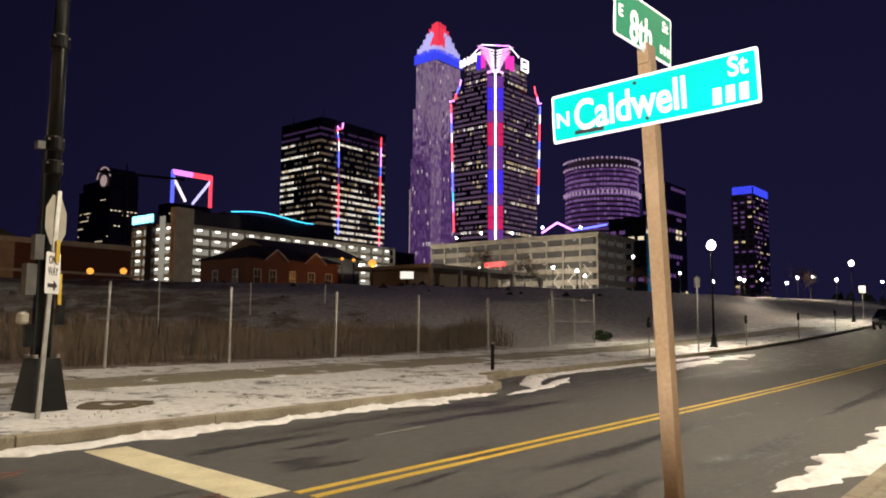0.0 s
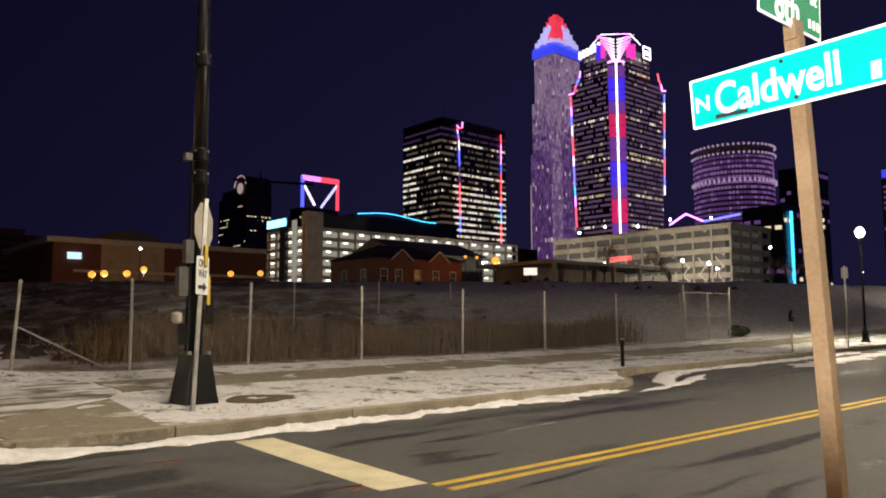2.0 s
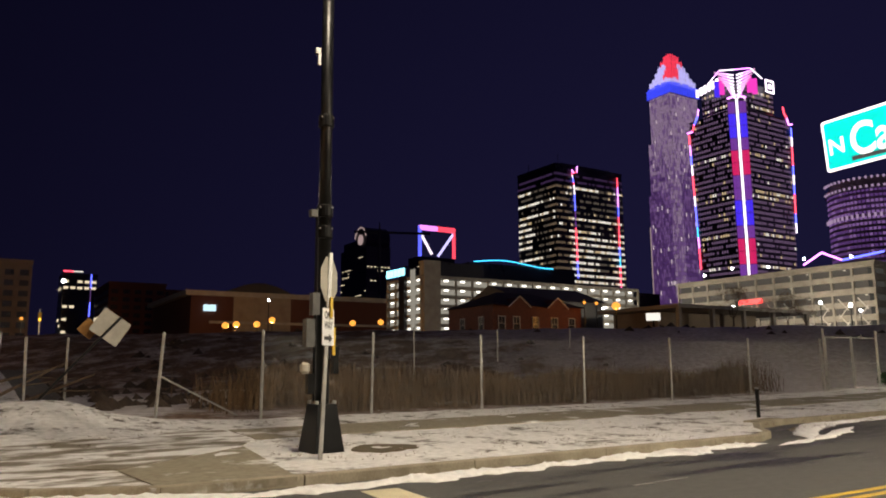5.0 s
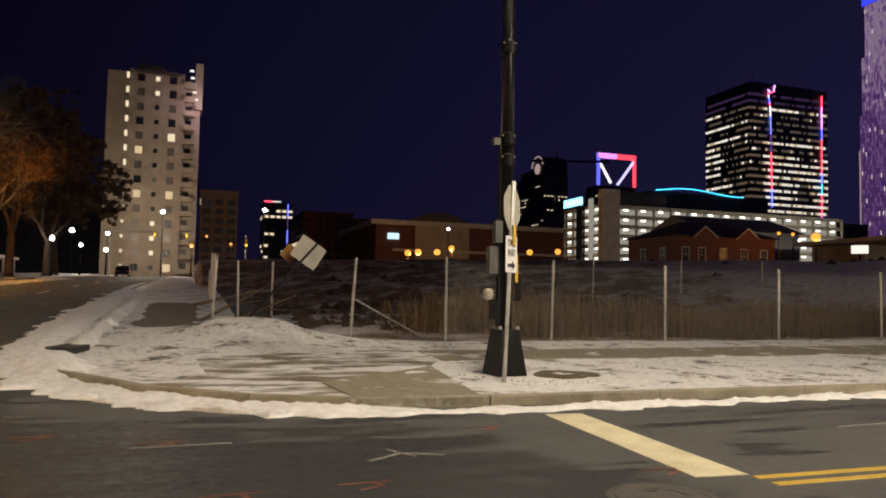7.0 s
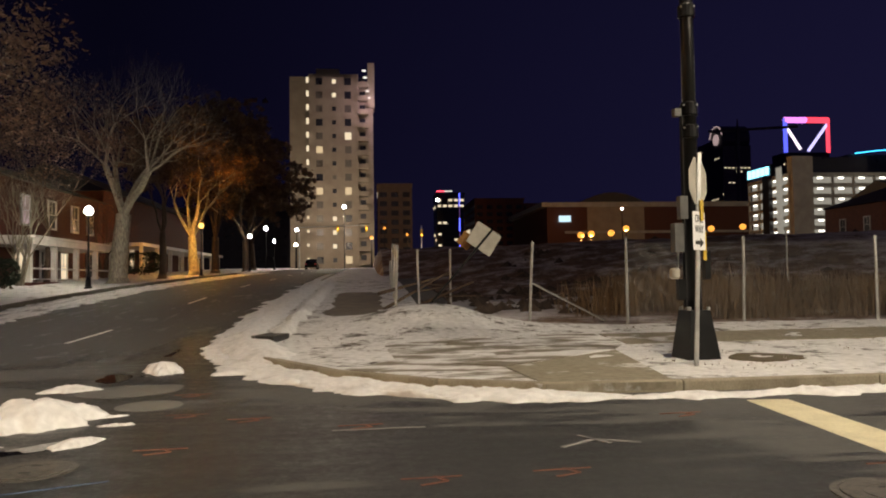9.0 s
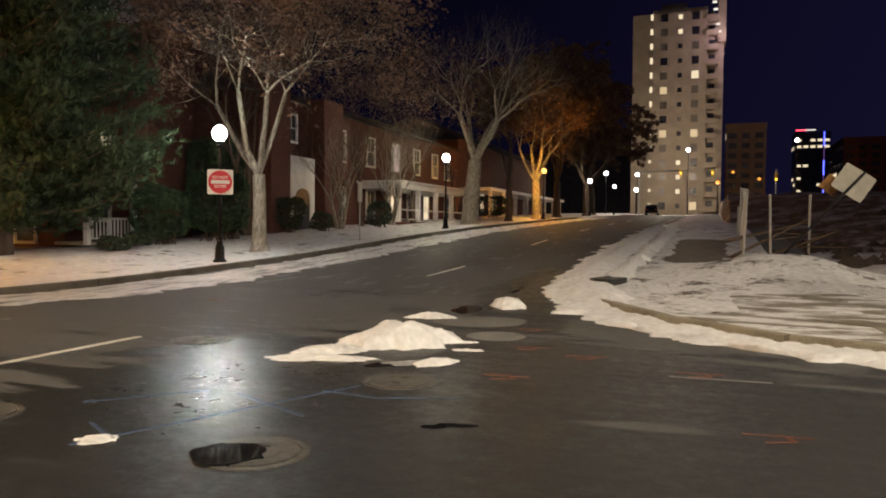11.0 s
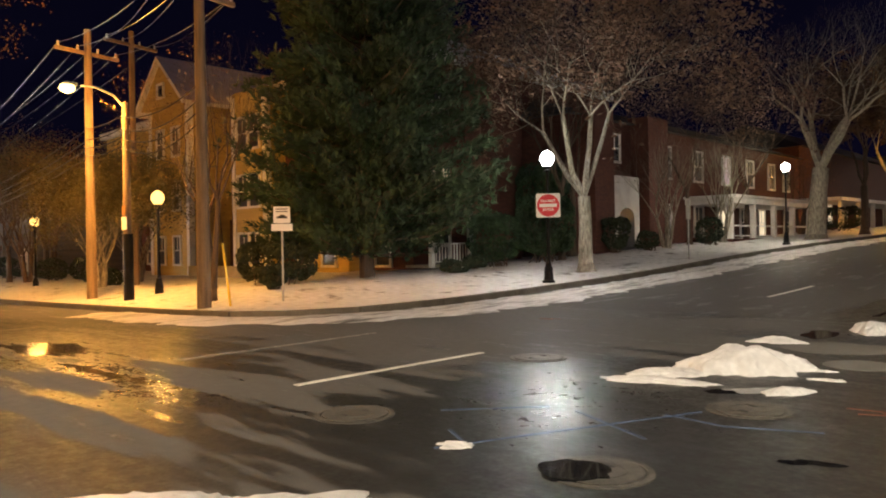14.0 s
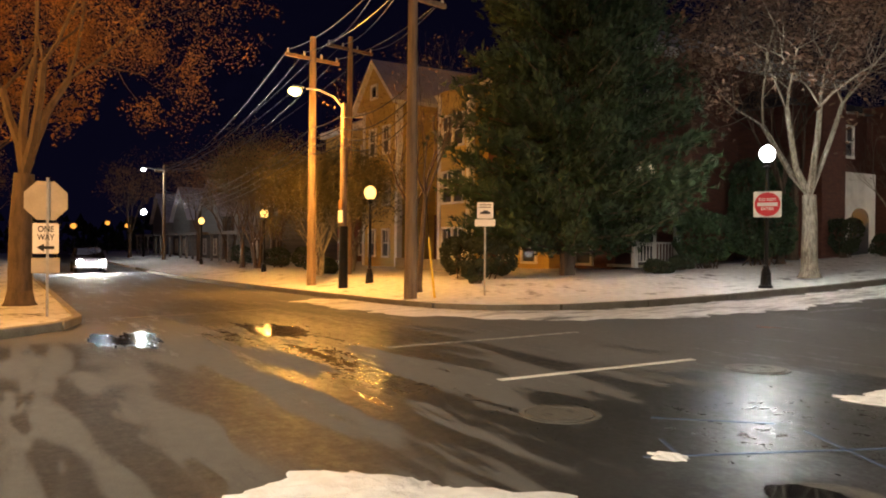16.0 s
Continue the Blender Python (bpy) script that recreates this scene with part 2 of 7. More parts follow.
def road_surface(name, damp, dry, along, share, damp_and_dim_spots, water_spots, sheen_spots):
    """Asphalt, dried grey in streaks, dark where damp or painted dim, glossy where a film of water stands."""
    m, n, l, p = nodes(name)
    geo = n.new("ShaderNodeNewGeometry")
    mp = n.new("ShaderNodeMapping")
    mp.inputs["Scale"].default_value = along
    l.new(geo.outputs["Position"], mp.inputs[0])

    def tex(scale, detail, rough, src):
        q = n.new("ShaderNodeTexNoise")
        q.inputs["Scale"].default_value, q.inputs["Detail"].default_value, q.inputs["Roughness"].default_value = scale, detail, rough
        l.new(src, q.inputs["Vector"])
        return q.outputs[0]

    def calc(op, a, b, c=None):
        q = n.new("ShaderNodeMath")
        q.operation = op
        for k, v in enumerate((a, b, c)):
            if v is None:
                continue
            if isinstance(v, (int, float)):
                q.inputs[k].default_value = v
            else:
                l.new(v, q.inputs[k])
        return q.outputs[0]

    def span(v, a, b, c, d):
        q = n.new("ShaderNodeMapRange")
        q.inputs["From Min"].default_value, q.inputs["From Max"].default_value = a, b
        q.inputs["To Min"].default_value, q.inputs["To Max"].default_value = c, d
        l.new(v, q.inputs[0])
        return q.outputs[0]

    def spot(px, py, rx, ry, turn, amount):
        pm = n.new("ShaderNodeMapping")
        pm.vector_type = "TEXTURE"
        pm.inputs["Location"].default_value = (px, py, 0)
        pm.inputs["Rotation"].default_value = (0, 0, turn)
        pm.inputs["Scale"].default_value = (rx, ry, 1000)
        l.new(geo.outputs["Position"], pm.inputs[0])
        ln = n.new("ShaderNodeVectorMath")
        ln.operation = "LENGTH"
        l.new(pm.outputs[0], ln.inputs[0])
        return span(ln.outputs["Value"], .25, 1.0, amount, 0.0)

    flat_ = geo.outputs["Position"]
    streak = tex(2.6, 8, .68, mp.outputs[0])
    broad = tex(.33, 3, .5, flat_)
    grit = tex(95, 2, .6, flat_)
    mid = tex(6.5, 4, .6, flat_)
    fine = tex(22, 3, .6, flat_)
    val = calc("MULTIPLY_ADD", broad, .25, calc("ADD", streak, -.125))
    val = calc("MULTIPLY_ADD", fine, .08, calc("ADD", val, -.04))
    for q in damp_and_dim_spots:
        val = calc("SUBTRACT", val, spot(*q))
    mask = span(val, share - .02, share + .03, 0, 1)
    wat = calc("MULTIPLY_ADD", mid, .15, calc("MULTIPLY", streak, .85))
    wat = calc("SUBTRACT", 1.0, wat)
    for q in water_spots:
        wat = calc("ADD", wat, spot(*q))
    film = span(wat, .79, .86, 0, 1)
    cols = []
    for pair in (damp, dry):
        r = n.new("ShaderNodeValToRGB")
        r.color_ramp.elements[0].position, r.color_ramp.elements[1].position = .3, .7
        r.color_ramp.elements[0].color, r.color_ramp.elements[1].color = (*pair[0], 1), (*pair[1], 1)
        l.new(calc("MULTIPLY_ADD", grit, .6, calc("MULTIPLY", mid, .4)), r.inputs[0])
        cols.append(r.outputs[0])
    mix = n.new("ShaderNodeMixRGB")
    l.new(mask, mix.inputs[0])
    l.new(cols[0], mix.inputs[1])
    l.new(cols[1], mix.inputs[2])
    wet = n.new("ShaderNodeMixRGB")
    l.new(film, wet.inputs[0])
    l.new(mix.outputs[0], wet.inputs[1])
    wet.inputs[2].default_value = (.014, .014, .014, 1)
    l.new(wet.outputs[0], p.inputs["Base Color"])
    # damp asphalt shines unevenly, dry asphalt hardly, a film of water strongly
    gloss = span(calc("MULTIPLY_ADD", mid, .6, calc("MULTIPLY", fine, .4)), .36, .64, .44, .7)
    for q in sheen_spots:
        gloss = calc("SUBTRACT", gloss, spot(*q))
    gloss = calc("MAXIMUM", calc("MULTIPLY_ADD", streak, .45, calc("SUBTRACT", gloss, .225)), .23)
    rough = calc("MULTIPLY_ADD", mask, calc("SUBTRACT", .8, gloss), gloss)
    rough = calc("MULTIPLY_ADD", film, calc("SUBTRACT", span(mid, .3, .7, .05, .16), rough), rough)
    l.new(rough, p.inputs["Roughness"])
    high = calc("MULTIPLY_ADD", grit, .35, calc("MULTIPLY_ADD", fine, .5, calc("MULTIPLY", mid, .6)))
    high = calc("MULTIPLY", high, span(film, 0, 1, 1.0, .3))
    bu = n.new("ShaderNodeBump")
    bu.inputs["Strength"].default_value, bu.inputs["Distance"].default_value = .22, .012
    l.new(high, bu.inputs["Height"])
    l.new(bu.outputs[0], p.inputs["Normal"])
    return m


# the wide (-1.0, 6.2) spot also darkens the colour for weak lamplight there
DAMP_AND_DIM = ((-3.9, 5.4, 3.4, 2.6, .5, .22), (-4.6, 8.2, 2.8, 2.2, .7, .24), (-16, 5.0, 8.0, 2.4, .03, .3), (-8.6, 3.8, 3.4, .3, .02, .26), (-6.9, 3.15, 1.9, .3, -.05, .24), (-9.0, 5.25, 2.6, .26, -.05, .24), (-7.6, 6.2, 3.2, .3, -.1, .2),
        (-3.3, 13.0, 1.3, 4, .1, .25), (18, 5.5, 13, 4.2, 0, -.16), (18.5, 11.6, 2, .7, .1, .3), (-7.8, 1.2, 5.5, 2.6, .05, .06), (-5.4, 2.3, 1.6, .5, .1, .14), (-8.5, 2.45, 3.2, .45, .05, -.09), (-7, 1.3, 2.6, .35, .1, -.08), (-9.5, .6, 3, .4, 0, -.06), (-10.3, 4.6, 1.1, .2, 0, -.22), (-8, 1.85, 3.4, .24, .08, .18), (-6.8, .75, 2.6, .22, .1, .18), (-6.3, 5.6, 1.2, .2, -.1, -.2), (-7.9, 4.5, 1.9, .26, 0, -.2), (-1.5, 2.6, 2.5, 1.2, 0, -.08), (-1.0, 6.2, 5.0, 4.2, 0, .3), (-10, 11, 4, 5, 0, -.1), (11.5, 9.0, 3.5, .35, .04, .16), (12.5, 4.5, 5.5, .3, .02, .18), (12, 8.0, 4.5, .36, .02, .18), (20, 3.4, 7, .35, .01, .18), (10.5, 3.0, 3, .26, .03, .18), (23, 8.6, 5, .3, 0, .18), (-.4, 6.2, 1.5, .3, .1, -.3), (8.5, 7.2, 3.0, .4, 0, -.12))
WATER = ((-13.3, 4.2, 3.2, 1.5, .02, .4), (-9.6, 3.85, 2.6, .2, .02, .38), (-7.2, 3.2, 1.2, .2, -.05, .36), (-9.0, 5.25, 1.7, .14, -.05, .34), (-13.2, 1.7, 2.4, 1.2, .1, .42), (-4.0, 14.2, .35, 2.2, .12, .33), (-3.4, 12.2, .5, .8, .3, .26), (18.3, 11.55, 1.9, .5, .1, .36))
SHEEN = ((-4.4, 6.2, 3.6, 4.2, .3, .22), (-13, 4, 6.5, 3.0, 0, .25), (-8, 3.9, 3.6, 1.6, 0, .2), (-4, 14, 1.0, 3.5, 0, .1))
M_road_a = road_surface("road_asphalt", ((.016, .016, .017), (.036, .036, .036)), ((.056, .055, .053), (.115, .113, .107)), (.17, 1, 1), .455, DAMP_AND_DIM, WATER, SHEEN)
M_road_b = road_surface("avenue_asphalt", ((.022, .022, .023), (.046, .046, .046)), ((.048, .047, .045), (.098, .095, .088)), (1, .22, 1), .41, ((-4.2, 17, 1.0, 7, .05, .2),), ((-4.3, 16.5, .3, 3.0, .03, .3),), ((-4.2, 17, 1.0, 6, .05, .1),))
M_lawn = blotched("lawn_snow", EARTH, SNOW, .33, 1.1, .08, (.9, .55), .8, .09, 4.0, specks=.1)
M_verge = blotched("verge_snow", EARTH, SNOW, .36, 1.1, .08, (.9, .55), .8, .09, 6.0, specks=.15)
M_lot = blotched("lot_earth_and_snow", ((.098, .056, .036), (.2, .122, .08)), ((.4, .36, .35), (.62, .59, .6)), .555, .5, .1, (.95, .6), .8, .14, 3.0, (1, 1, 1), (1, -.1, 22, 42, .5), ((5.5, 31, 9, 11, 0, -.34), (2.5, 24, 4, 3.5, 0, -.25)), .12)
M_gutter = blotched("trodden_gutter_snow", ((.05, .05, .05), (.09, .088, .085)), ((.5, .49, .48), (.76, .75, .74)), .4, 1.6, .1, (.6, .6), .5, .03, 9.0, (1.6, .35, 1))
# kerb concrete darkened for the face turned away from the lamps
M_kerbshade = surface("shaded_kerb_concrete", (.06, .053, .04), (.13, .115, .09), 2.0, 30.0)
M_snow = blotched("ploughed_snow", ((.42, .41, .39), (.6, .59, .57)), ((.74, .74, .74), (.88, .88, .88)), .3, 1.6, .15, (.8, .45), .7, .05, 8.0)
M_corner = blotched("icy_corner_concrete", ((.13, .11, .075), (.22, .19, .14)), SNOW, .5, 1.3, .05, (.6, .5), .3, .03, 9.0, (.6, 1.5, 1))
M_walk = blotched("concrete_walk", ((.2, .175, .125), (.27, .24, .18)), SNOW, .62, .9, .05, (.75, .55), .25, .02, 9.0)
M_kerb = surface("kerb_concrete", (.2, .17, .12), (.36, .32, .24), 2.0, 30.0)
M_yellow = surface("yellow_road_paint", (.48, .32, .03), (.7, .48, .06), 3, 30, (.5, .7), .1)
M_white = surface("white_road_paint", (.55, .53, .46), (.78, .76, .68), 2, 25, (.5, .7), .1)
M_wornline = surface("worn_out_white_paint", (.07, .07, .065), (.34, .33, .3), 9, 45, (.6, .8), .1)
M_barpaint = surface("cream_stop_bar_paint", (.55, .5, .33), (.8, .74, .52), 2, 25, (.5, .7), .1)
M_galv = surface("galvanised_steel", (.3, .3, .29), (.48, .48, .46), 6, 60, (.35, .55), .05, .7)
M_black = surface("black_painted_metal", (.0025, .0025, .003), (.007, .007, .0075), 4, 50, (.25, .45), .05, spec=.2)
M_dark = surface("dark_glass_and_metal", (.012, .012, .018), (.03, .03, .04), .05, 1, (.2, .4), 0)
M_tan = surface("tan_stone_facade", (.24, .19, .14), (.34, .28, .21), .4, 8)
M_purple = surface("rosy_granite_facade", (.16, .13, .14), (.28, .23, .25), .1, 2)
M_concrete = surface("deck_concrete", (.3, .28, .24), (.42, .4, .35), .5, 10)
M_red = surface("red_brick", (.12, .035, .022), (.2, .065, .04), 2, 40)
M_roof = surface("dark_roof_shingle", (.02, .018, .02), (.045, .04, .042), 3, 30)
M_win = glow("lit_office_window", (1.0, .82, .55), .7)
M_winw = glow("lit_white_window", (1.0, .93, .82), .8)
M_goldlit = glow("warm_office_row", (1.0, .74, .42), .5)
# weak purple emission in place of coloured light falling on facades
M_wing = glow("dim_purple_glow", (.45, .2, .7), .17)
M_unlit = surface("unlit_glass", (.01, .01, .016), (.02, .02, .03), .5, 5, (.22, .36), 0)


# ---- ground, roads, verges ----
def ground_z(x, y):
    if x > 0.9 and y > 19.45:
        return lot_z(x, y)
    far = smooth(80, 200, max(abs(x), abs(y)))
    return gz(x, y) - 0.3 + 0.25 * far


gx = [-2600, -1200, -600, -300, -160] + steps(-120, 0, 12)[:-1] + [.4, .92] + steps(2, 60, 1.0) + steps(64, 140, 4) + [170, 220, 300, 500, 900, 1500, 2600]
gy = [-2600, -1000, -400, -150, -60, -20, 0, 12, 19.2, 19.47] + steps(20.3, 64, 1.0) + steps(68, 140, 4) + [170, 220, 300, 500, 900, 1500, 2600]
ground = sheet("ground", [(-2600, -2600), (2600, -2600), (2600, 2600), (-2600, 2600)], gx[1:-1], gy[1:-1], ground_z, M_lot)
tagged(ground, "brown earth lot thinly patched with old snow", "ground", kind="structure")

road_a = sheet("road_1", [(-130, -3), (150, -3), (150, 15), (-130, 15)], steps(-130, 150, 3), steps(-3, 15, 1.5), gz, M_road_a)
tagged(road_a, "worn grey asphalt street with damp patches", "road", kind="structure")
road_b = sheet("road_2", [(-18, 15), (3, 15), (3, 260), (-18, 260)], steps(-18, 3, 3), steps(15, 60, 1.5) + steps(64, 260, 6), gz, M_road_b)
tagged(road_b, "dark asphalt avenue climbing away between snowy verges", "road", kind="structure")
road_c = sheet("road_3", [(-18, -60), (3, -60), (3, -3), (-18, -3)], steps(-18, 3, 3), steps(-60, -3, 5), gz, M_road_b)
tagged(road_c, "dark asphalt avenue beyond the crossing", "road", kind="structure")

KERB_LOT = [(140, 12.7), (90, 12.7), (60, 12.7), (40, 12.7), (18.8, 12.65), (17.2, 12.3), (16.1, 11.5), (15.4, 10.75), (14.6, 10.4), (10, 10.35), (4.2, 10.3), (2.4, 10.35), (.9, 11.0), (-.6, 12.3), (-1.9, 14.2), (-2.8, 16.8), (-3.15, 20), (-3.2, 26), (-3.2, 40), (-3.2, 80), (-3.2, 250)]
KERB_NW = [(-14.1, 250), (-14.1, 80), (-14.1, 40), (-14.05, 20), (-14.0, 14), (-14.2, 11.4), (-15, 9.9), (-16.2, 9.2), (-18.5, 8.9), (-30, 8.7), (-60, 8.7), (-128, 8.7)]
KERB_SW = [(-128, 1.3), (-60, 1.3), (-28, 1.3), (-16.6, 1.2), (-15.2, .8), (-14.1, -.2), (-13.5, -1.8), (-13.4, -6), (-13.4, -58)]
KERB_SE = [(-3.2, -58), (-3.2, -6), (-2.9, -2.6), (-2.0, -.6), (-.4, .8), (1.8, 1.3), (6, 1.35), (20, 1.35), (60, 1.35), (148, 1.35)]


def verge_z(x, y):
    n = noise.noise((x * .8, y * .8, 7)) * .03 + noise.noise((x * 2.1, y * 2.1, 1)) * .018
    mound = .58 * math.exp(-((x - 1.5) / 2.2) ** 2 - ((y - 20.6) / 2.0) ** 2) if x < 8 else 0
    return top(x, y) + n + mound


def west_z(x, y):
    rise = .25 * smooth(-16.5, -20, x) * smooth(10, 13, y)
    return top(x, y) + rise + noise.noise((x * .6, y * .6, 4)) * .04


vx = [-2.5] + steps(-2, 24, .3) + steps(24.6, 45, .6) + steps(48, 140, 4)
vy = steps(10.5, 20.5, .3) + steps(22, 60, 2) + steps(66, 250, 8)
v1 = sheet("pavement_1", KERB_LOT + [(1.6, 250), (1.6, 26.4), (1.6, 21.6), (3, 19.7), (140, 19.7)], vx, vy, verge_z, M_verge, .5)
tagged(v1, "snow-dusted grass verge beside the fenced lot", "verge", kind="structure")
v2 = sheet("pavement_2", KERB_NW + [(-128, 250)], steps(-127, -40, 4) + steps(-38, -14.2, .8), steps(9, 45, .8) + steps(48, 250, 6), west_z, M_lawn, .5)
tagged(v2, "snow-covered verge before the apartments", "verge", kind="structure")
v3 = sheet("pavement_3", KERB_SW + [(-128, -58)], steps(-127, -14, 2), steps(-57, 1, 2), verge_z, M_verge, .5)
tagged(v3, "snowy corner verge under an old tree", "verge", kind="structure")
v4 = sheet("pavement_4", KERB_SE + [(148, -58)], steps(-3, 20, 1) + steps(24, 140, 6), steps(-57, 1, 2), lambda x, y: top(x, y), M_walk, .5)
tagged(v4, "pale concrete corner pavement", "pavement", kind="structure")


def resample(line, step):
    out, carry = [Vector((*line[0], 0))], 0.0
    for a, b in zip(line, line[1:]):
        a, b = Vector((*a, 0)), Vector((*b, 0))
        n = max(1, round((b - a).length / step))
        out += [a.lerp(b, k / n) for k in range(1, n + 1)]
    return out


def strip(name, line, width, height, material, parent=None, step=1.0, lift=0.0, side=0.0, crown=0.0, wob=0.0, seed=0):
    """A band along a line of the plan, following the ground: a kerb, a painted line, a ridge of snow."""
    pts = resample(line, step)
    b = Build()
    rows = []
    for k, p in enumerate(pts):
        d = (pts[min(k + 1, len(pts) - 1)] - pts[max(k - 1, 0)]).normalized()
        nrm = Vector((-d.y, d.x, 0))
        w = width * max(.12, 1 + wob * (noise.noise((p.x * .9, p.y * .9, seed)) + .5 * noise.noise((p.x * 3.1, p.y * 3.1, seed))))
        c = p + nrm * side
        h = height * max(.1, 1 + .6 * wob * noise.noise((p.x * 1.7, p.y * 1.7, seed + 5)) + .5 * wob * noise.noise((p.x * 5, p.y * 5, seed + 5)))
        z = gz(c.x, c.y) + lift
        if crown:
            prof = [(-.5, -.03), (-.42, .35 * h), (-.2, .85 * h), (.05, h), (.3, .7 * h), (.46, .25 * h), (.5, -.03)]
        else:
            prof = [(-.5, -.05), (-.5, h - .02), (-.42, h), (.42, h), (.5, h - .02), (.5, -.05)]
        if crown:
            # each rim wanders on its own and the top is lumpy
            fine = min(1.0, .5 / width)
            rim = [1 + wob * (.7 * noise.noise((p.x * 2.3, p.y * 2.3, seed + 20 + s)) + fine * .3 * noise.noise((p.x * 7.5, p.y * 7.5, seed + 30 + s)) + fine * .12 * noise.noise((p.x * 17, p.y * 17, seed + 40 + s))) for s in (0, 1)]
            prof = [(u * max(.15, rim[0 if u < 0 else 1]), v if v < 0 else v * (1 + (.2 + .3 * fine) * noise.noise((p.x * 9 + u * 6, p.y * 9 + u * 6, seed + 50)))) for u, v in prof]
        if crown:
            # thin out towards both ends
            ease = min(1.0, .08 + k * step / 1.2, .08 + (len(pts) - 1 - k) * step / 1.2)
            prof = [(u * ease, v if v < 0 else v * ease) for u, v in prof]
        rows.append([(c.x + nrm.x * u * w, c.y + nrm.y * u * w, z + v) for u, v in prof])
    m = len(rows[0])
    b.v = [q for r in rows for q in r]
    b.f = [(j * m + k, j * m + k + 1, (j + 1) * m + k + 1, (j + 1) * m + k) for j in range(len(rows) - 1) for k in range(m - 1)]
    b.f += [tuple(range(m)), tuple(reversed(range((len(rows) - 1) * m, len(rows) * m)))]
    return part(name, b, material, parent, shade=bool(crown))


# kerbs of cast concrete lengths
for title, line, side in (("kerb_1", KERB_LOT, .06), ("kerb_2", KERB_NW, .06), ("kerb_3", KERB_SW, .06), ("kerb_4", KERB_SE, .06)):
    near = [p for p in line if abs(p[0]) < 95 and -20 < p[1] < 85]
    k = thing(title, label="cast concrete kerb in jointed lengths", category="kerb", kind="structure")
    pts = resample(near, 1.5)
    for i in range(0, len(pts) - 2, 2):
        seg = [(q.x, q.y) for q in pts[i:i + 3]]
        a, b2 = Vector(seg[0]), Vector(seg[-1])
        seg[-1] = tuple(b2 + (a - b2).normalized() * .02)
        strip("kerbstone", seg, .17, .155, M_kerbshade if line is KERB_NW else M_kerb, k, 5, 0, side)

# pavement slabs behind the verge
walk_1 = thing("pavement_slabs", label="tan concrete footway slabs with drifts of snow", category="pavement", kind="structure")
for i in range(34):
    x0 = 5.2 + i * 1.85
    off = .5 * smooth(4, 20, x0)
    b = Build()
    for yy in (15.2 + off,):
        pts = [(x0, yy), (x0 + 1.83, yy), (x0 + 1.83, yy + 2.05), (x0, yy + 2.05)]
        b.add([(px, py, top(px, py) + .018) for px, py in pts] + [(px, py, top(px, py) - .1) for px, py in pts], [(0, 1, 2, 3), (0, 4, 5, 1), (1, 5, 6, 2), (2, 6, 7, 3), (3, 7, 4, 0)])
    part("slab", b, M_walk, walk_1)
ramp = [[(4.1, 10.15), (4.6, 14.2), (2.1, 12.2), (2.3, 10.2)], [(2.25, 10.25), (2.05, 12.2), (.3, 13.4), (-.5, 12.4), (1.0, 11.0)], [(2.1, 12.3), (4.6, 14.3), (5.1, 15.2), (5.1, 17.3), (2.0, 17.6), (.2, 15.8), (.35, 13.5)]]
for r in ramp:
    b = Build()
    b.add([(px, py, top(px, py) + .014) for px, py in r] + [(px, py, top(px, py) - .1) for px, py in r], [tuple(reversed(range(len(r))))] + [(k, (k + 1) % len(r), len(r) + (k + 1) % len(r), len(r) + k) for k in range(len(r))])
    part("slab", b, M_corner if r is ramp[2] or r is ramp[1] else M_walk, walk_1)
M_bare = surface("damp_bare_concrete", (.1, .082, .062), (.2, .165, .125), 1.5, 20)
b = Build()
ys_ = steps(23.2, 34.4, .16)
for k, y0 in enumerate(ys_):
    end = min(1.0, .72 + (y0 - 23.2) / 2, .55 + (34.4 - y0) / 3)
    x0_ = -1.5 + .35 * noise.noise((y0 * .5, 1, 3)) + .14 * noise.noise((y0 * 2.4, 1, 3)) + .8 * (1 - end)
    x1_ = .3 + .3 * noise.noise((y0 * .5, 9, 3)) + .14 * noise.noise((y0 * 2.4, 9, 3)) - .8 * (1 - end)
    b.v += [(x, y0, verge_z(x, y0) + .022) for x in (x0_, x0_ * .5 + x1_ * .5, max(x1_, x0_ + .04))]
b.f = [(k * 3 + q, k * 3 + q + 1, k * 3 + q + 4, k * 3 + q + 3) for k in range(len(ys_) - 1) for q in (0, 1)]
part("bare_footway", b, M_bare, walk_1)

# snow ploughed against the kerbs
def ridge(name, line, width, height, label, seed=0, wob=.6, side=0.0):
    ob = strip(name, line, width, height, M_snow, None, .07, 0, side, 1, wob, seed)
    return tagged(ob, label, "snow bank", kind="stuff")


ridge("snow_bank", [(14.4, 10.0), (10, 9.9), (5.2, 9.75), (2.2, 9.75), (.5, 10.3), (-1.1, 11.6), (-2.5, 13.6), (-3.4, 16.4), (-3.8, 20), (-3.9, 26), (-3.8, 40), (-3.75, 75)], .5, .06, "ridge of ploughed snow along the corner kerb", 1, 1.3)
ridge("snow_bank", [(-1.5, 13.5), (-2.15, 15.1), (-2.75, 17.3), (-3.05, 20), (-3.15, 26), (-3.15, 46)], 1.15, .23, "thick ploughed snow over the avenue kerb", 26, .5)
ridge("snow_bank", [(-2.2, 17.5), (-2.3, 22), (-2.25, 30), (-2.2, 45)], .7, .27, "thick snow bank over the avenue kerb", 8)
ridge("snow_bank", [(-12.75, 90), (-12.75, 45), (-12.7, 25), (-12.55, 16), (-12.7, 12.6), (-13.6, 10.2), (-15.6, 8.6), (-22, 8.2)], 2.3, .035, "flattened dirty snow in the gutter", 3, .35).data.materials[0] = M_gutter
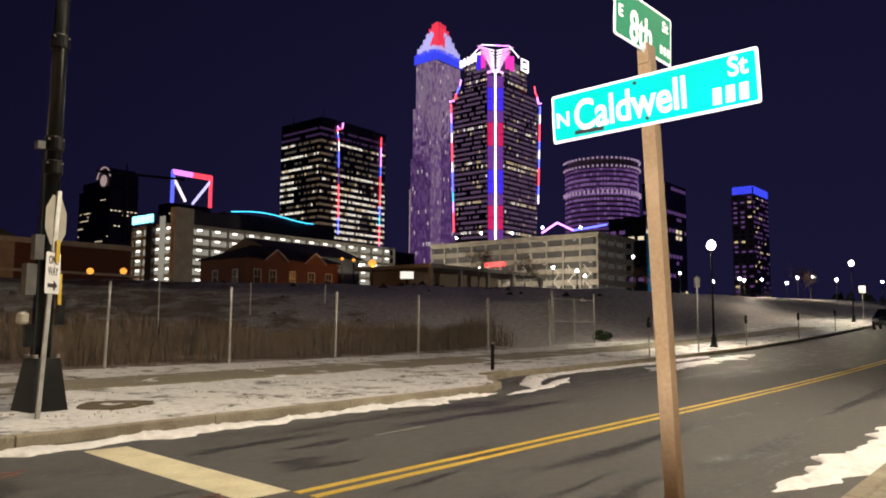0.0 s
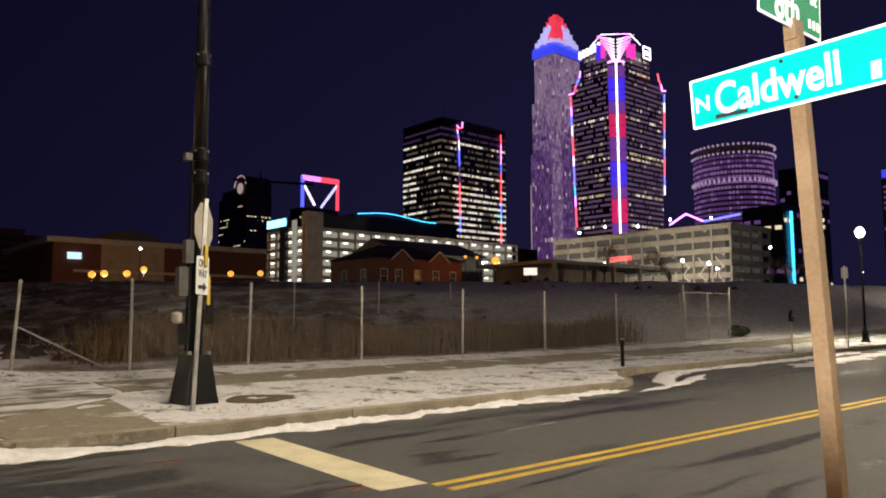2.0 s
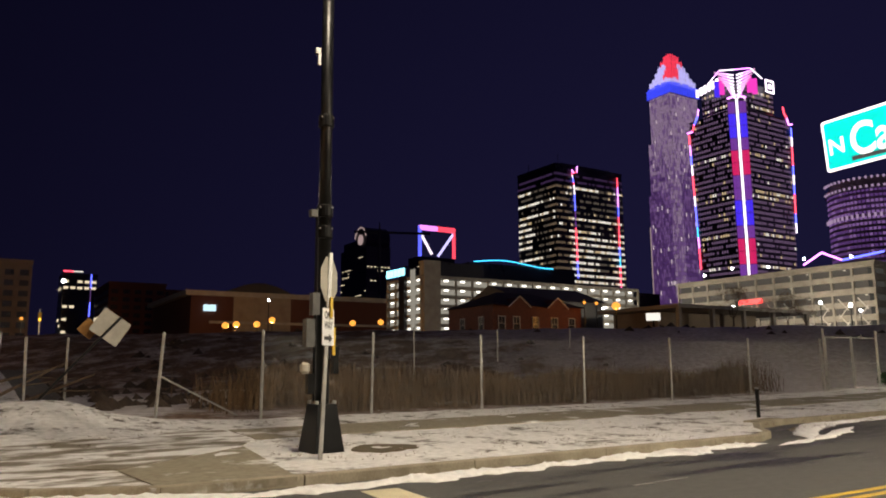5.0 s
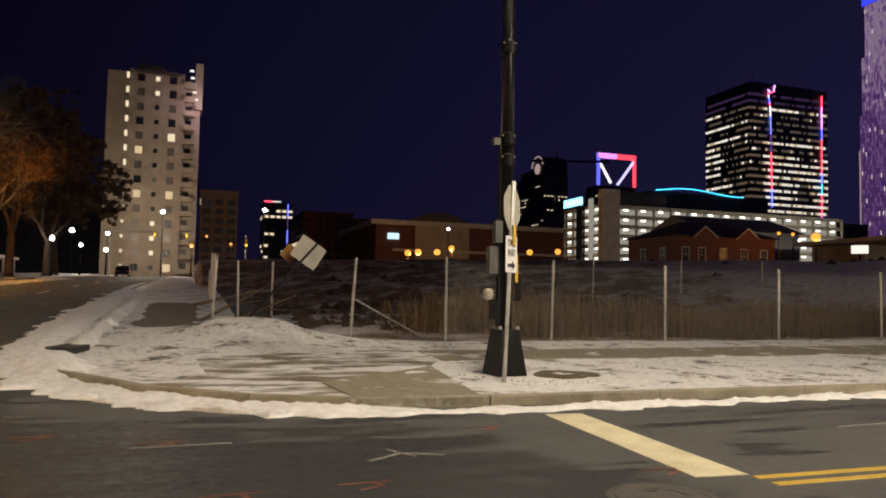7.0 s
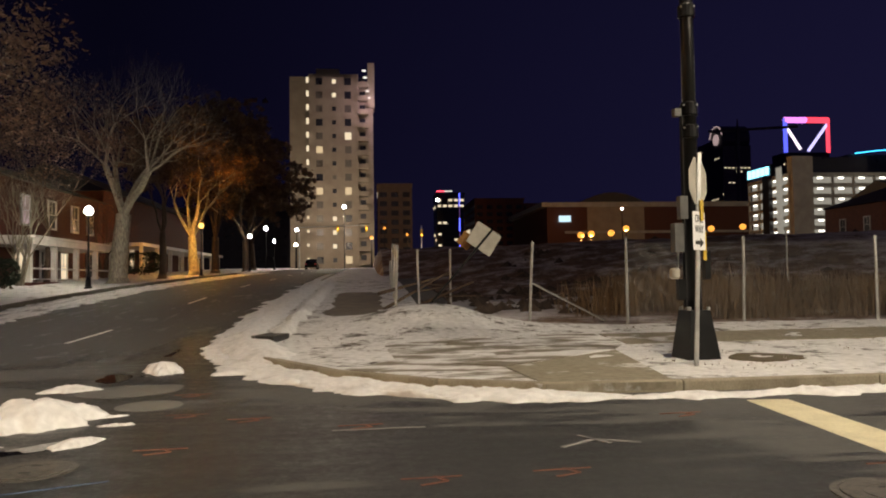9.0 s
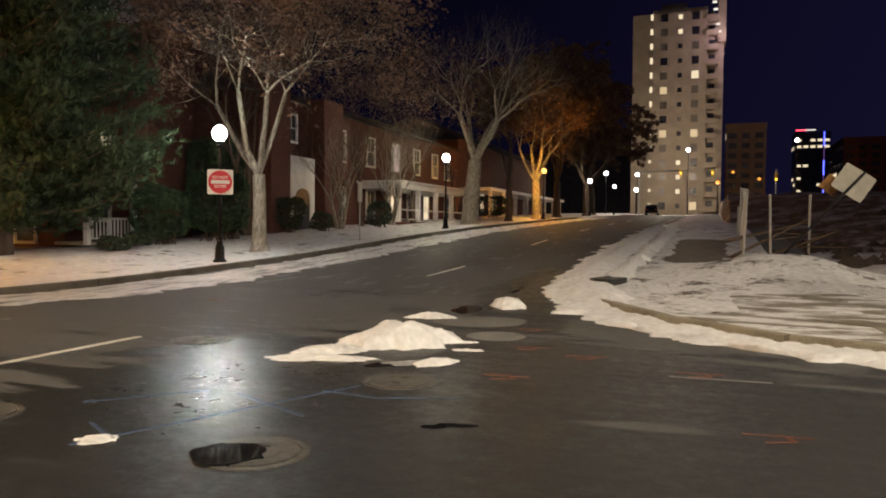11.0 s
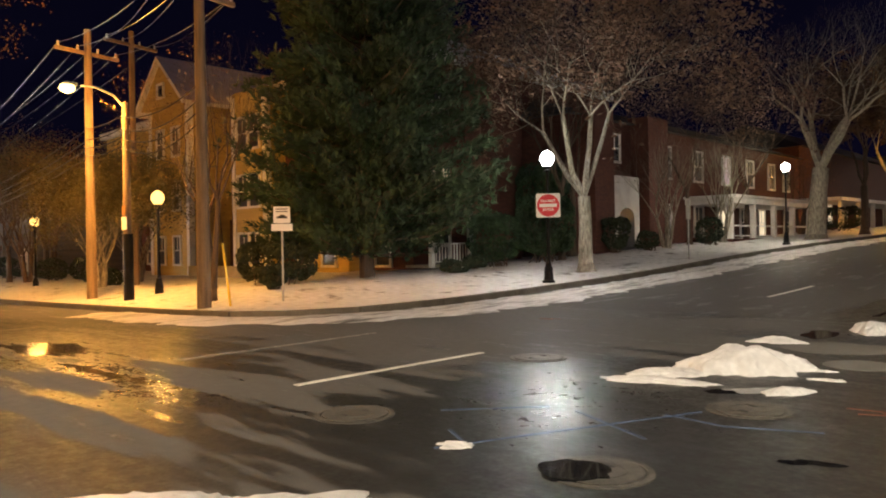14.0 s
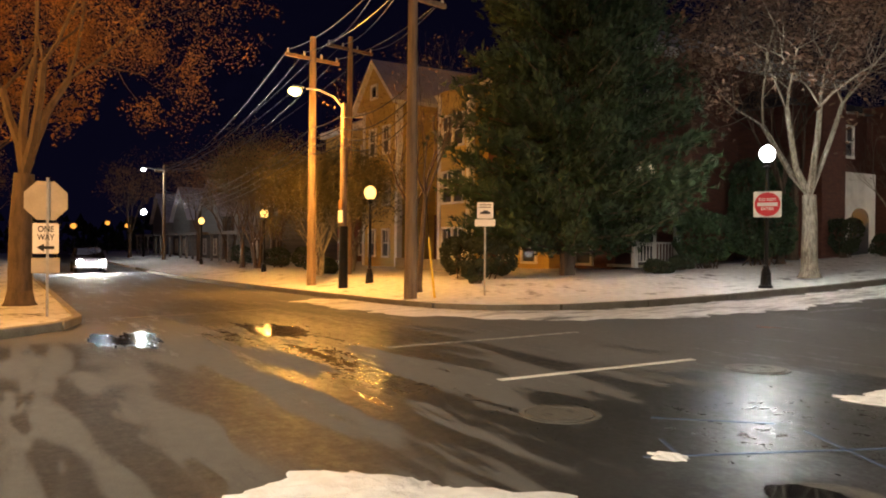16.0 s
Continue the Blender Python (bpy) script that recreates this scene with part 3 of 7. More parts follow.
ridge("snow_bank", [(15.8, 9.9), (17.5, 11.1), (19.3, 12.0), (23, 12.2), (34, 12.2)], .55, .05, "thin snow in the parking bay gutter", 4)
ridge("snow_bank", [(14.2, 9.6), (16.5, 10.0), (19.8, 11.2)], .35, .04, "thin crust of snow in the gutter", 6, .9)
ridge("snow_bank", [(24, 10.6), (29, 11.0), (37, 11.2)], 1.0, .03, "thin crust of snow beside the kerb", 12, .9)
ridge("snow_bank", [(8.0, 2.2), (9.0, 2.0), (10.4, 1.85), (12.5, 1.8), (16, 1.8)], .62, .07, "melting snow along the near kerb", 5, .9)


def heap(name, at, size, label, seed):
    """A low melting pile with a ragged rim."""
    b = Build()
    n, rings = 84, 14
    b.v.append((at[0], at[1], gz(*at) + size[2]))
    for j in range(1, rings + 1):
        for k in range(n):
            a = k * math.tau / n
            ca, sa = math.cos(a + size[3]), math.sin(a + size[3])
            r = j / rings * (1 + .5 * noise.noise((math.cos(a) * 1.6, math.sin(a) * 1.6, seed)) + .22 * noise.noise((math.cos(a) * 5, math.sin(a) * 5, seed + j * .3)) + .12 * noise.noise((math.cos(a) * 13, math.sin(a) * 13, seed + j * .8)))
            x, y = math.cos(a) * size[0] * r, math.sin(a) * size[1] * r
            wx, wy = at[0] + x * math.cos(size[3]) - y * math.sin(size[3]), at[1] + x * math.sin(size[3]) + y * math.cos(size[3])
            h = size[2] * (1 - (j / rings) ** 2.2) * (1 + .3 * noise.noise((wx * 2.5, wy * 2.5, seed)) + .16 * noise.noise((wx * 7, wy * 7, seed))) + .012 * noise.noise((wx * 18, wy * 18, seed))
            b.v.append((wx, wy, gz(wx, wy) + (h if j < rings else -.03)))
    b.f = [(0, 1 + k, 1 + (k + 1) % n) for k in range(n)]
    b.f += [(1 + j * n + k, 1 + (j + 1) * n + k, 1 + (j + 1) * n + (k + 1) % n, 1 + j * n + (k + 1) % n) for j in range(rings - 1) for k in range(n)]
    return tagged(part(name, b, M_snow, None, shade=True), label, "snow pile", "snow piles on the road")


ridge("snow_bank", [(3.4, 9.95), (1.9, 10.1), (.65, 10.8), (-.85, 12.1), (-2.15, 14.05), (-3.05, 16.7), (-3.5, 20), (-3.6, 26), (-3.55, 42)], .85, .085, "ploughed snow round the corner kerb", 21, .9)
heap("snow_lump", (-3.95, 9.1), (.72, .48, .28, .42), "melting white snow pile in the middle of the crossing", 2)
heap("snow_lump", (-4.5, 8.35), (.5, .3, .07, .7), "shoulder of a melting snow pile", 14)
heap("snow_lump", (-4.45, 7.72), (.6, .22, .05, .3), "low tail of a melting snow pile", 9)
heap("snow_lump", (-3.02, 7.95), (.32, .13, .06, .9), "thin dirty edge of a snow pile", 5)
heap("snow_lump", (-4.5, 11.8), (.4, .22, .08, .3), "small crust of refrozen snow", 17)
for k, (x, y, a) in enumerate(((-2.95, 8.95, .2), (-3.2, 9.5, .5))):
    heap("snow_lump", (x, y), (.2, .05, .03, a), "thin broken crust of ice", 30 + k)
heap("snow_lump", (-3.7, 13.75), (.55, .36, .17, 1.9), "small grey snow pile near the avenue kerb", 4)
heap("snow_lump", (-4.15, 1.95), (1.15, .75, .14, .75), "wide flat snow pile by the near corner", 11)
heap("snow_lump", (-4.22, 4.28), (.17, .11, .025, .5), "small lump of icy snow", 6)

# painted lines
paint = thing("road_markings", label="worn painted lines on the asphalt", category="road marking", kind="structure")
for yy in (5.62, 5.38):
    strip("yellow_line", [(4.95, yy), (20, yy - .02), (60, yy), (120, yy)], .11, .008, M_yellow, paint, 2.0)
strip("stop_bar", [(4.7, 5.75), (4.95, 9.3)], .62, .007, M_barpaint, paint, 1.0)
strip("lane_line", [(-7.4, 4.95), (-7.45, 8.25)], .12, .008, M_white, paint, 1.0)
strip("lane_line", [(-10.45, 5.0), (-10.55, 7.0), (-10.7, 8.95)], .12, .006, M_wornline, paint, 1.0)
strip("lane_line", [(-17.2, 2.0), (-18.3, 5.6)], .14, .006, M_wornline, paint, 1.0)
for k in range(8):
    y0 = 19.0 + 12.2 * k
    strip("lane_dash", [(-7.4, y0), (-7.4, y0 + 3.2)], .11, .008, M_white, paint, 1.0)


# ---- more materials ----
M_post = surface("brown_painted_steel", (.17, .105, .055), (.25, .165, .095), 3, 60, (.6, .8), .06)
M_green = surface("green_sign_sheeting", (.0, .17, .075), (.0, .22, .1), 3, 60, (.6, .7), 0)
# brighter, bluer green: the blade's shine-back is put into its colour
M_teal = surface("shine_back_green_sheeting", (.0, .36, .32), (.0, .43, .39), 3, 60, (.5, .6), 0)
M_signwhite = surface("white_sign_sheeting", (.78, .78, .78), (.86, .86, .86), 3, 60, (.35, .45), 0)
M_signred = surface("red_sign_sheeting", (.6, .02, .04), (.7, .03, .05), 3, 60, (.35, .45), 0)
M_signback = surface("bare_aluminium", (.36, .34, .29), (.5, .47, .4), 3, 40, (.62, .78), .03, .1)
M_ink = surface("black_ink", (.01, .01, .01), (.02, .02, .02), 5, 40, (.5, .6), 0)
M_tape = surface("yellow_tape", (.6, .4, .02), (.75, .5, .04), 5, 40, (.4, .6), 0)
M_cabinet = surface("grey_equipment_paint", (.06, .06, .06), (.12, .12, .115), 4, 40)
M_wood = surface("weathered_pole_wood", (.1, .07, .045), (.24, .17, .11), 1.5, 30, (.75, .95), .4, 0, .01, (6, 6, .5))
M_bark = surface("pale_bark", (.1, .086, .062), (.4, .36, .28), 5, 25, (.8, .95), .9, 0, .04, (3, 3, .7))
M_barkdark = surface("dark_bark", (.05, .035, .025), (.13, .09, .06), 3, 25, (.8, .95), .6, 0, .03, (3, 3, .7))
M_leaf = surface("dead_brown_leaves", (.055, .03, .018), (.15, .088, .052), 1.2, 9, (.7, .9), 0)
M_leafrust = surface("rust_coloured_leaves", (.13, .06, .015), (.3, .15, .04), 1.2, 9, (.7, .9), 0)
M_needle = surface("pine_needles", (0.006, 0.016, 0.006), (0.042, 0.082, 0.026), 1.3, 12, (.55, .8), 0)
M_olive = surface("olive_winter_leaves", (.05, .045, .012), (.15, .125, .04), 1.5, 12, (.6, .8), 0)
M_hedge = surface("evergreen_hedge", (.012, .02, .008), (.03, .045, .018), 2, 20, (.6, .8), 0)
M_straw = surface("dry_straw_grass", (.07, .045, .025), (.165, .105, .055), .7, 20, (.8, .95), 0)
M_siding = surface("yellow_siding", (.34, .24, .06), (.48, .35, .1), .8, 20, (.6, .8), .1, 0, .01, (.3, .3, 7))
M_trim = surface("white_painted_trim", (.55, .53, .5), (.75, .73, .7), 2, 30, (.5, .7), .05)
M_brick = surface("brown_red_brick", (.065, .022, .015), (.125, .045, .028), 3, 45, (.8, .95), .3, 0, .01, (1, 1, 3))
M_snowroof = surface("snow_covered_roof", (.35, .33, .38), (.62, .6, .66), .8, 6, (.6, .8), .3)
M_iron = surface("cast_iron", (.045, .042, .037), (.15, .138, .12), 14, 70, (.4, .7), .6, .1)
M_officedim = glow("dim_office_floor", (1.0, .8, .62), .07)
M_globe = glow("lit_white_globe", (.95, .98, 1.0), 20)
M_globewarm = glow("lit_warm_globe", (1.0, .86, .6), 30)
M_sodium = glow("lit_sodium_lamp", (1.0, .58, .14), 2.2)
M_curtained = surface("curtained_window", (.1, .085, .07), (.17, .145, .12), .3, 2, (.2, .4), 0)
M_sodiumfar = glow("distant_sodium_lamp", (1.0, .36, .05), 1.2)
M_sodiumhot = glow("hot_sodium_lens", (1.0, .66, .22), 5)
M_head = glow("headlight_glass", (1.0, .96, .9), 60)
M_blue_neon = glow("blue_light_strip", (.1, .12, 1.0), 3)
M_red_neon = glow("red_light_strip", (1.0, .06, .1), 3)
M_pink_neon = glow("violet_pink_light_strip", (.85, .25, 1.0), 3)
M_white_neon = glow("white_light_strip", (1.0, .85, 1.0), 2.2)
M_cyan_neon = glow("cyan_light_strip", (.05, .55, 1.0), 2)
M_redsign = glow("lit_red_sign", (1.0, .05, .05), 3)
# crown colours are emitted: floodlight on the fins is put into their glow
M_crownblue = glow("blue_lit_crown", (.05, .07, 1.0), .8)
M_crownwhite = glow("pale_lit_crown", (.55, .5, 1.0), .75)
M_crownred = glow("red_lit_crown", (1.0, .05, .1), .75)
M_roselit = glow("warm_lit_window", (.95, .68, .66), .3)
M_decklamp = glow("deck_ceiling_lamp", (1.0, .95, .84), 2.2)
# garage back walls emit the deck light that would fall on them
M_deck = glow("garage_interior_glow", (1.0, .92, .76), .2)
M_deckdim = glow("dim_garage_interior_glow", (.8, .75, .65), .04)
M_trafficy = glow("amber_signal", (1.0, .5, .05), 4)
M_tail = glow("red_point_light", (1.0, .05, .03), 5)


def letters(text, size, m, material, parent, name="lettering", squeeze=1.0):
    """Raised letters from the built-in font, flat in the x, y plane of m."""
    cu = bpy.data.curves.new(name, "FONT")
    cu.body, cu.size, cu.extrude = text, size, .0012
    cu.align_x, cu.align_y = "CENTER", "CENTER"
    cu.offset = size * .018
    ob = bpy.data.objects.new(name, cu)
    scene.collection.objects.link(ob)
    me = bpy.data.meshes.new_from_object(ob.evaluated_get(bpy.context.evaluated_depsgraph_get()))
    bpy.data.objects.remove(ob)
    me.materials.clear()
    me.materials.append(material)
    me.transform(m @ Matrix.Diagonal((squeeze, 1, 1, 1)))
    return part(name, me, material, parent)


def rounded(w, h, r, n=4):
    out = []
    for cx, cz, a0 in ((w / 2 - r, h / 2 - r, 0), (-w / 2 + r, h / 2 - r, 90), (-w / 2 + r, -h / 2 + r, 180), (w / 2 - r, -h / 2 + r, 270)):
        out += [(cx + r * math.cos(radians(a0 + 90 * k / n)), cz + r * math.sin(radians(a0 + 90 * k / n))) for k in range(n + 1)]
    return list(reversed(out))


def octagon(w):
    r = w / 2 / math.cos(math.pi / 8)
    return [(r * math.cos(math.pi / 8 - k * math.pi / 4), r * math.sin(math.pi / 8 - k * math.pi / 4)) for k in range(8)]


UPRIGHT = Matrix.Rotation(radians(90), 4, "X")  # writing upright, facing -y


# ---- street name sign by the camera ----
for dull in (M_green, M_teal, M_post):
    dull.node_tree.nodes["Principled BSDF"].inputs["Specular IOR Level"].default_value = .06
sp = thing("street_sign", (3.35, 1.24, KERB), "two green street name blades on a leaning brown post", "street sign")
lean = Matrix.Rotation(radians(-2.5), 4, "X")
part("post", Build().box(lean @ Vector((0, -.02, 1.33)), (.062, .062, 2.68), lean.to_3x3()), M_post, sp)
part("cap", Build().box(lean @ Vector((0, -.02, 2.7)), (.085, .05, .09), lean.to_3x3()), M_post, sp)
m1 = pose(-.045, .08, 2.48, 0, -2.0, 0) @ Matrix.Rotation(radians(-90), 4, "Z") @ Matrix.Rotation(radians(-1.8), 4, "Y")
blade = part("blade", Build().plate(rounded(.97, .235, .012), .004, m1), M_signwhite, sp, "bright green reflective street name blade")
part("field", Build().plate(rounded(.945, .21, .01), .002, m1 @ Matrix.Translation((0, -.0035, 0))), M_teal, blade)
f1 = m1 @ Matrix.Translation((0, -.0055, 0)) @ UPRIGHT
letters("Caldwell", .2, f1 @ Matrix.Translation((-.09, -.012, 0)), M_signwhite, blade, squeeze=.79)
letters("N", .1, f1 @ Matrix.Translation((-.425, -.012, 0)), M_signwhite, blade)
letters("St", .115, f1 @ Matrix.Translation((.4, .052, 0)), M_signwhite, blade, squeeze=.9)
for k in range(3):
    part("bar", Build().box(f1 @ Vector((.31 + .055 * k, -.055, 0)), (.003, .036, .07)), M_signwhite, blade)
for px in (-.05, .0):
    part("bolt", Build().tube(m1 @ Vector((px, -.004, .085 if px else -.085)), m1 @ Vector((px, -.012, .085 if px else -.085)), .008), M_ink, blade)
part("sticker", Build().box(f1 @ Vector((-.29, -.085, 0)), (.002, .15, .018)), M_ink, blade)
m2 = pose(-.04, .09, 2.82, 0, 3.0, -5)
blade2 = part("blade", Build().plate(rounded(.5, .235, .012), .004, m2), M_signwhite, sp, "dark green street name blade")
part("field", Build().plate(rounded(.475, .21, .01), .002, m2 @ Matrix.Translation((0, -.0035, 0))), M_green, blade2)
f2 = m2 @ Matrix.Translation((0, -.0055, 0)) @ UPRIGHT
letters("8th", .205, f2 @ Matrix.Translation((-.03, -.042, 0)), M_signwhite, blade2, squeeze=.72)
letters("E", .075, f2 @ Matrix.Translation((-.205, -.0, 0)), M_signwhite, blade2)
letters("St", .07, f2 @ Matrix.Translation((.185, .055, 0)), M_signwhite, blade2)
for k in range(3):
    part("bar", Build().box(f2 @ Vector((.15 + .035 * k, -.06, 0)), (.024, .003, .04)), M_signwhite, blade2)

# ---- tall signal pole across the street ----
px, py = 5.55, 12.75
tp = thing("signal_pole", (px, py, top(px, py)), "tall black steel pole with a flared base and small boxes", "pole")
part("base", Build().box((0, 0, .42), (.6, .6, .84), Matrix.Rotation(radians(8), 3, "Z"), .64), M_black, tp)
for a, c in ((-.17, -.17), (.17, -.17), (-.17, .17), (.17, .17)):
    part("bolt", Build().tube((a, c, .84), (a, c, .9), .035, n=6), M_galv, tp)
part("shaft", Build().tube((0, 0, .8), (0, 0, 12), .128, .1, 16), M_black, tp, shade=True)
for z in (4.25, 3.85, 6.0):
    part("collar", Build().lathe((0, 0, z), [(.14, 0), (.15, .02), (.15, .22), (.14, .24)]), M_black, tp)
    for k in range(4):
        a = k * math.pi / 2 + .6
        part("bolt", Build().tube((.145 * math.cos(a), .145 * math.sin(a), z + .18), (.17 * math.cos(a), .17 * math.sin(a), z + .18), .018, n=6), M_galv, tp)
part("conduit", Build().tube((-.2, -.08, .9), (-.19, -.08, 4.4), .025), M_black, tp)
part("bracket", Build().box((-.17, 0, 7.35), (.05, .05, .26)).box((-.2, 0, 7.5), (.09, .08, .12)), M_galv, tp)
part("camera_box", Build().box((-.25, -.05, 4.3), (.12, .14, .13)), M_cabinet, tp)
part("push_button", Build().box((-.27, -.1, 1.2), (.14, .12, .36)), M_black, tp)
part("walk_signal", Build().box((-.3, -.06, 2.1), (.16, .2, .5)), M_cabinet, tp)
part("equipment_box", Build().box((-.22, -.12, 2.62), (.14, .16, .4)), M_cabinet, tp)
part("small_lamp", Build().lathe((-.38, -.1, 1.38), [(.05, 0), (.09, .04), (.09, .16), (.04, .2)]), M_signback, tp)
part("cabinet", Build().box((.24, 0, 1.62), (.1, .14, .5)), M_black, tp)
part("yellow_tape", Build().box((.14, -.17, 1.95), (.05, .04, .5)), M_tape, tp)

# stop sign seen from behind, with a one-way plate under it
sx, sy = 5.1, 11.72
ow = thing("sign_post", (sx, sy, top(sx, sy)), "galvanised post with stop sign back and one-way plate", "road sign")
ln = Matrix.Rotation(radians(2.3), 4, "Y")
part("post", Build().box(ln @ Vector((0, 0, 1.72)), (.06, .045, 3.44), ln.to_3x3()), M_galv, ow)
ms = Matrix.Translation((.13, .05, 2.98)) @ Matrix.Rotation(radians(45), 4, "Z")
part("stop_sign_back", Build().plate(octagon(.76), .004, ms), M_signback, ow, "bare metal back of an octagonal sign")
part("yellow_tape", Build().box((.14, -.045, 2.5), (.05, .03, .34)), M_tape, ow)
mo = Matrix.Translation((.085, -.045, 2.17)) @ Matrix.Rotation(radians(42), 4, "Z")
pl = part("one_way_plate", Build().plate(rounded(.46, .62, .03), .004, mo), M_signwhite, ow, "white one-way plate with black letters and arrow")
fo = mo @ Matrix.Translation((0, -.004, 0)) @ UPRIGHT
letters("ONE", .17, fo @ Matrix.Translation((0, .19, 0)), M_ink, pl, squeeze=.85)
letters("WAY", .17, fo @ Matrix.Translation((0, .02, 0)), M_ink, pl, squeeze=.8)
part("arrow", Build().plate([(-.15, .03), (.03, .03), (.03, .08), (.16, 0), (.03, -.08), (.03, -.03), (-.15, -.03)], .003, mo @ Matrix.Translation((0, -.004, -.19))), M_ink, pl)


# ---- fences ----
def fence(name, line, label, height=2.25, wires=True):
    f = thing(name, (0, 0, 0), label, "fence")
    for x, y, tx, ty in line:
        z = ground_z(x, y) if y > 19.47 and x > .92 else top(x, y)
        z = min(z, top(x, y)) - .05
        po = part("post", Build().tube((x, y, z), (x + tx, y + ty, z + height + .1), .042, n=8), M_galv, f)
        part("cap", Build().lathe((x + tx, y + ty, z + height + .1), [(.05, 0), (.05, .03), (.015, .07)], 8), M_galv, po)
    if wires:
        w = Build()
        for (x0, y0, a0, b0), (x1, y1, a1, b1) in zip(line, line[1:]):
            p, q = Vector((x0, y0, 0)), Vector((x1, y1, 0))
            d = (q - p)
            n = int(d.length / .09)
            d.normalize()
            run = height - .1
            for s in (1, -1):
                for k in range(-int(run / .09), n + int(run / .09)):
                    u0, u1 = k * .09, k * .09 + s * run
                    lo, hi = sorted((u0, u1))
                    if hi <= 0 or lo >= n * .09:
                        continue
                    f0 = max(0.0, min(1.0, (0 - u0) / (u1 - u0) if s > 0 else (n * .09 - u0) / (u1 - u0)))
                    f1_ = max(0.0, min(1.0, (n * .09 - u0) / (u1 - u0) if s > 0 else (0 - u0) / (u1 - u0)))
                    if f1_ <= f0:
                        continue
                    pts = []
                    for ff in (f0, f1_):
                        c = p + d * (u0 + (u1 - u0) * ff)
                        pts.append(Vector((c.x, c.y, top(c.x, c.y) + .03 + ff * run)))
                    w.tube(pts[0], pts[1], .0022, n=3, caps=False)
        tagged(part("chain_link", w, M_galv, f), kind="stuff")
    return f


FY = 19.62
fence("chain_link_fence", [(6.75, FY, 0, 0), (10.0, FY, .05, 0), (13.87, FY, 0, 0), (18.2, FY, .03, 0), (22.6, FY, 0, 0), (27.3, FY, 0, 0), (32.6, FY + .1, 0, 0)], "galvanised chain-link fence around the empty lot")
fence("chain_link_fence", [(2.7, 26.2, 0, 0), (1.6, 26.2, -.05, .1), (.75, 25.3, .08, 0), (.8, 27.8, .04, 0), (.85, 30.8, .05, 0), (.9, 34.2, 0, 0), (.95, 38, .04, 0), (1.0, 42, 0, 0)], "sagging chain-link fence turning up the avenue", 2.1, False)
fence("chain_link_fence", [(4.15, 19.95, .13, .05)], "leaning galvanised corner fence post", 2.15, False)
part("brace", Build().tube((4.25, 19.95, 1.45), (6.3, 20.2, .4), .025, n=6), M_galv, bpy.data.objects["chain_link_fence.002"])
fence("chain_link_fence", [(16, 38, 0, 0), (22, 38, 0, 0), (28, 38, 0, 0), (34, 38, 0, 0)], "far fence posts standing in dry grass", 2.6, False)

gate = thing("fence_gate", (32.75, FY, top(32.75, FY)), "double chain-link gate in a galvanised frame", "gate")
for i in range(2):
    x0 = .1 + i * 2.15
    leaf = Build()
    for z in (.1, 1.25, 2.4):
        leaf.tube((x0, 0, z), (x0 + 2.05, 0, z), .025, n=6)
    for x in (x0, x0 + 2.05):
        leaf.tube((x, 0, .05), (x, 0, 2.45), .028, n=6)
    g = part("gate_leaf", leaf, M_galv, gate)
    w = Build()
    for k in range(-22, 20):
        for s in (1, -1):
            u0, u1 = (k * .11, k * .11 + 2.3) if s > 0 else (k * .11 + 2.3, k * .11)
            f0, f1_ = sorted((max(0, min(1, (0 - u0) / (u1 - u0))), max(0, min(1, (2.05 - u0) / (u1 - u0)))))
            if f1_ > f0 and min(u0, u1) < 2.05 and max(u0, u1) > 0:
                w.tube((x0 + u0 + (u1 - u0) * f0, 0, .1 + 2.3 * f0), (x0 + u0 + (u1 - u0) * f1_, 0, .1 + 2.3 * f1_), .0025, n=3, caps=False)
    tagged(part("chain_link", w, M_galv, g), kind="stuff")
for x in (0, 4.4):
    part("post", Build().tube((x, .02, -.1), (x, .02, 2.75), .05), M_galv, gate)

# tilted temporary sign and broken timbers behind the fence corner
ds = thing("fallen_road_sign", (2.6, 25.2, lot_z(2.6, 25.2)), "tilted diamond road sign seen from behind on a leaning stand", "road sign")
md = Matrix.Translation((1.2, .3, 2.46)) @ Matrix.Rotation(radians(10), 4, "Z") @ Matrix.Rotation(radians(33), 4, "Y")
part("sign_back", Build().plate(rounded(1.0, .84, .05), .004, md), M_signback, ds)
part("stand", Build().tube((1.5, .24, 2.78), (-1.25, .2, -.4), .055, n=4), M_black, ds)
part("orange_plate", Build().plate(rounded(.5, .5, .03), .004, Matrix.Translation((.62, .6, 2.42)) @ Matrix.Rotation(radians(40), 4, "Y")), M_leafrust, ds)
for k, (a, c) in enumerate((((0, 25.8, .1), (2.8, 27.0, 1.6)), ((1.2, 26.8, .2), (3.4, 25.4, 1.2)), ((.2, 27.5, .8), (3.0, 28.8, 1.5)))):
    t = thing("timber", (0, 0, .3), "broken dark branch lying against the fence corner", "branch", "broken branches by the fence")
    part("limb", Build().tube(a, c, .07, .03, 6).tube(Vector(a).lerp(Vector(c), .5), Vector(c) + Vector((.4, .6, -.5)), .03, .012, 5), M_barkdark, t)

# ---- dry grass ----
rnd = random.Random(4)
b = Build()
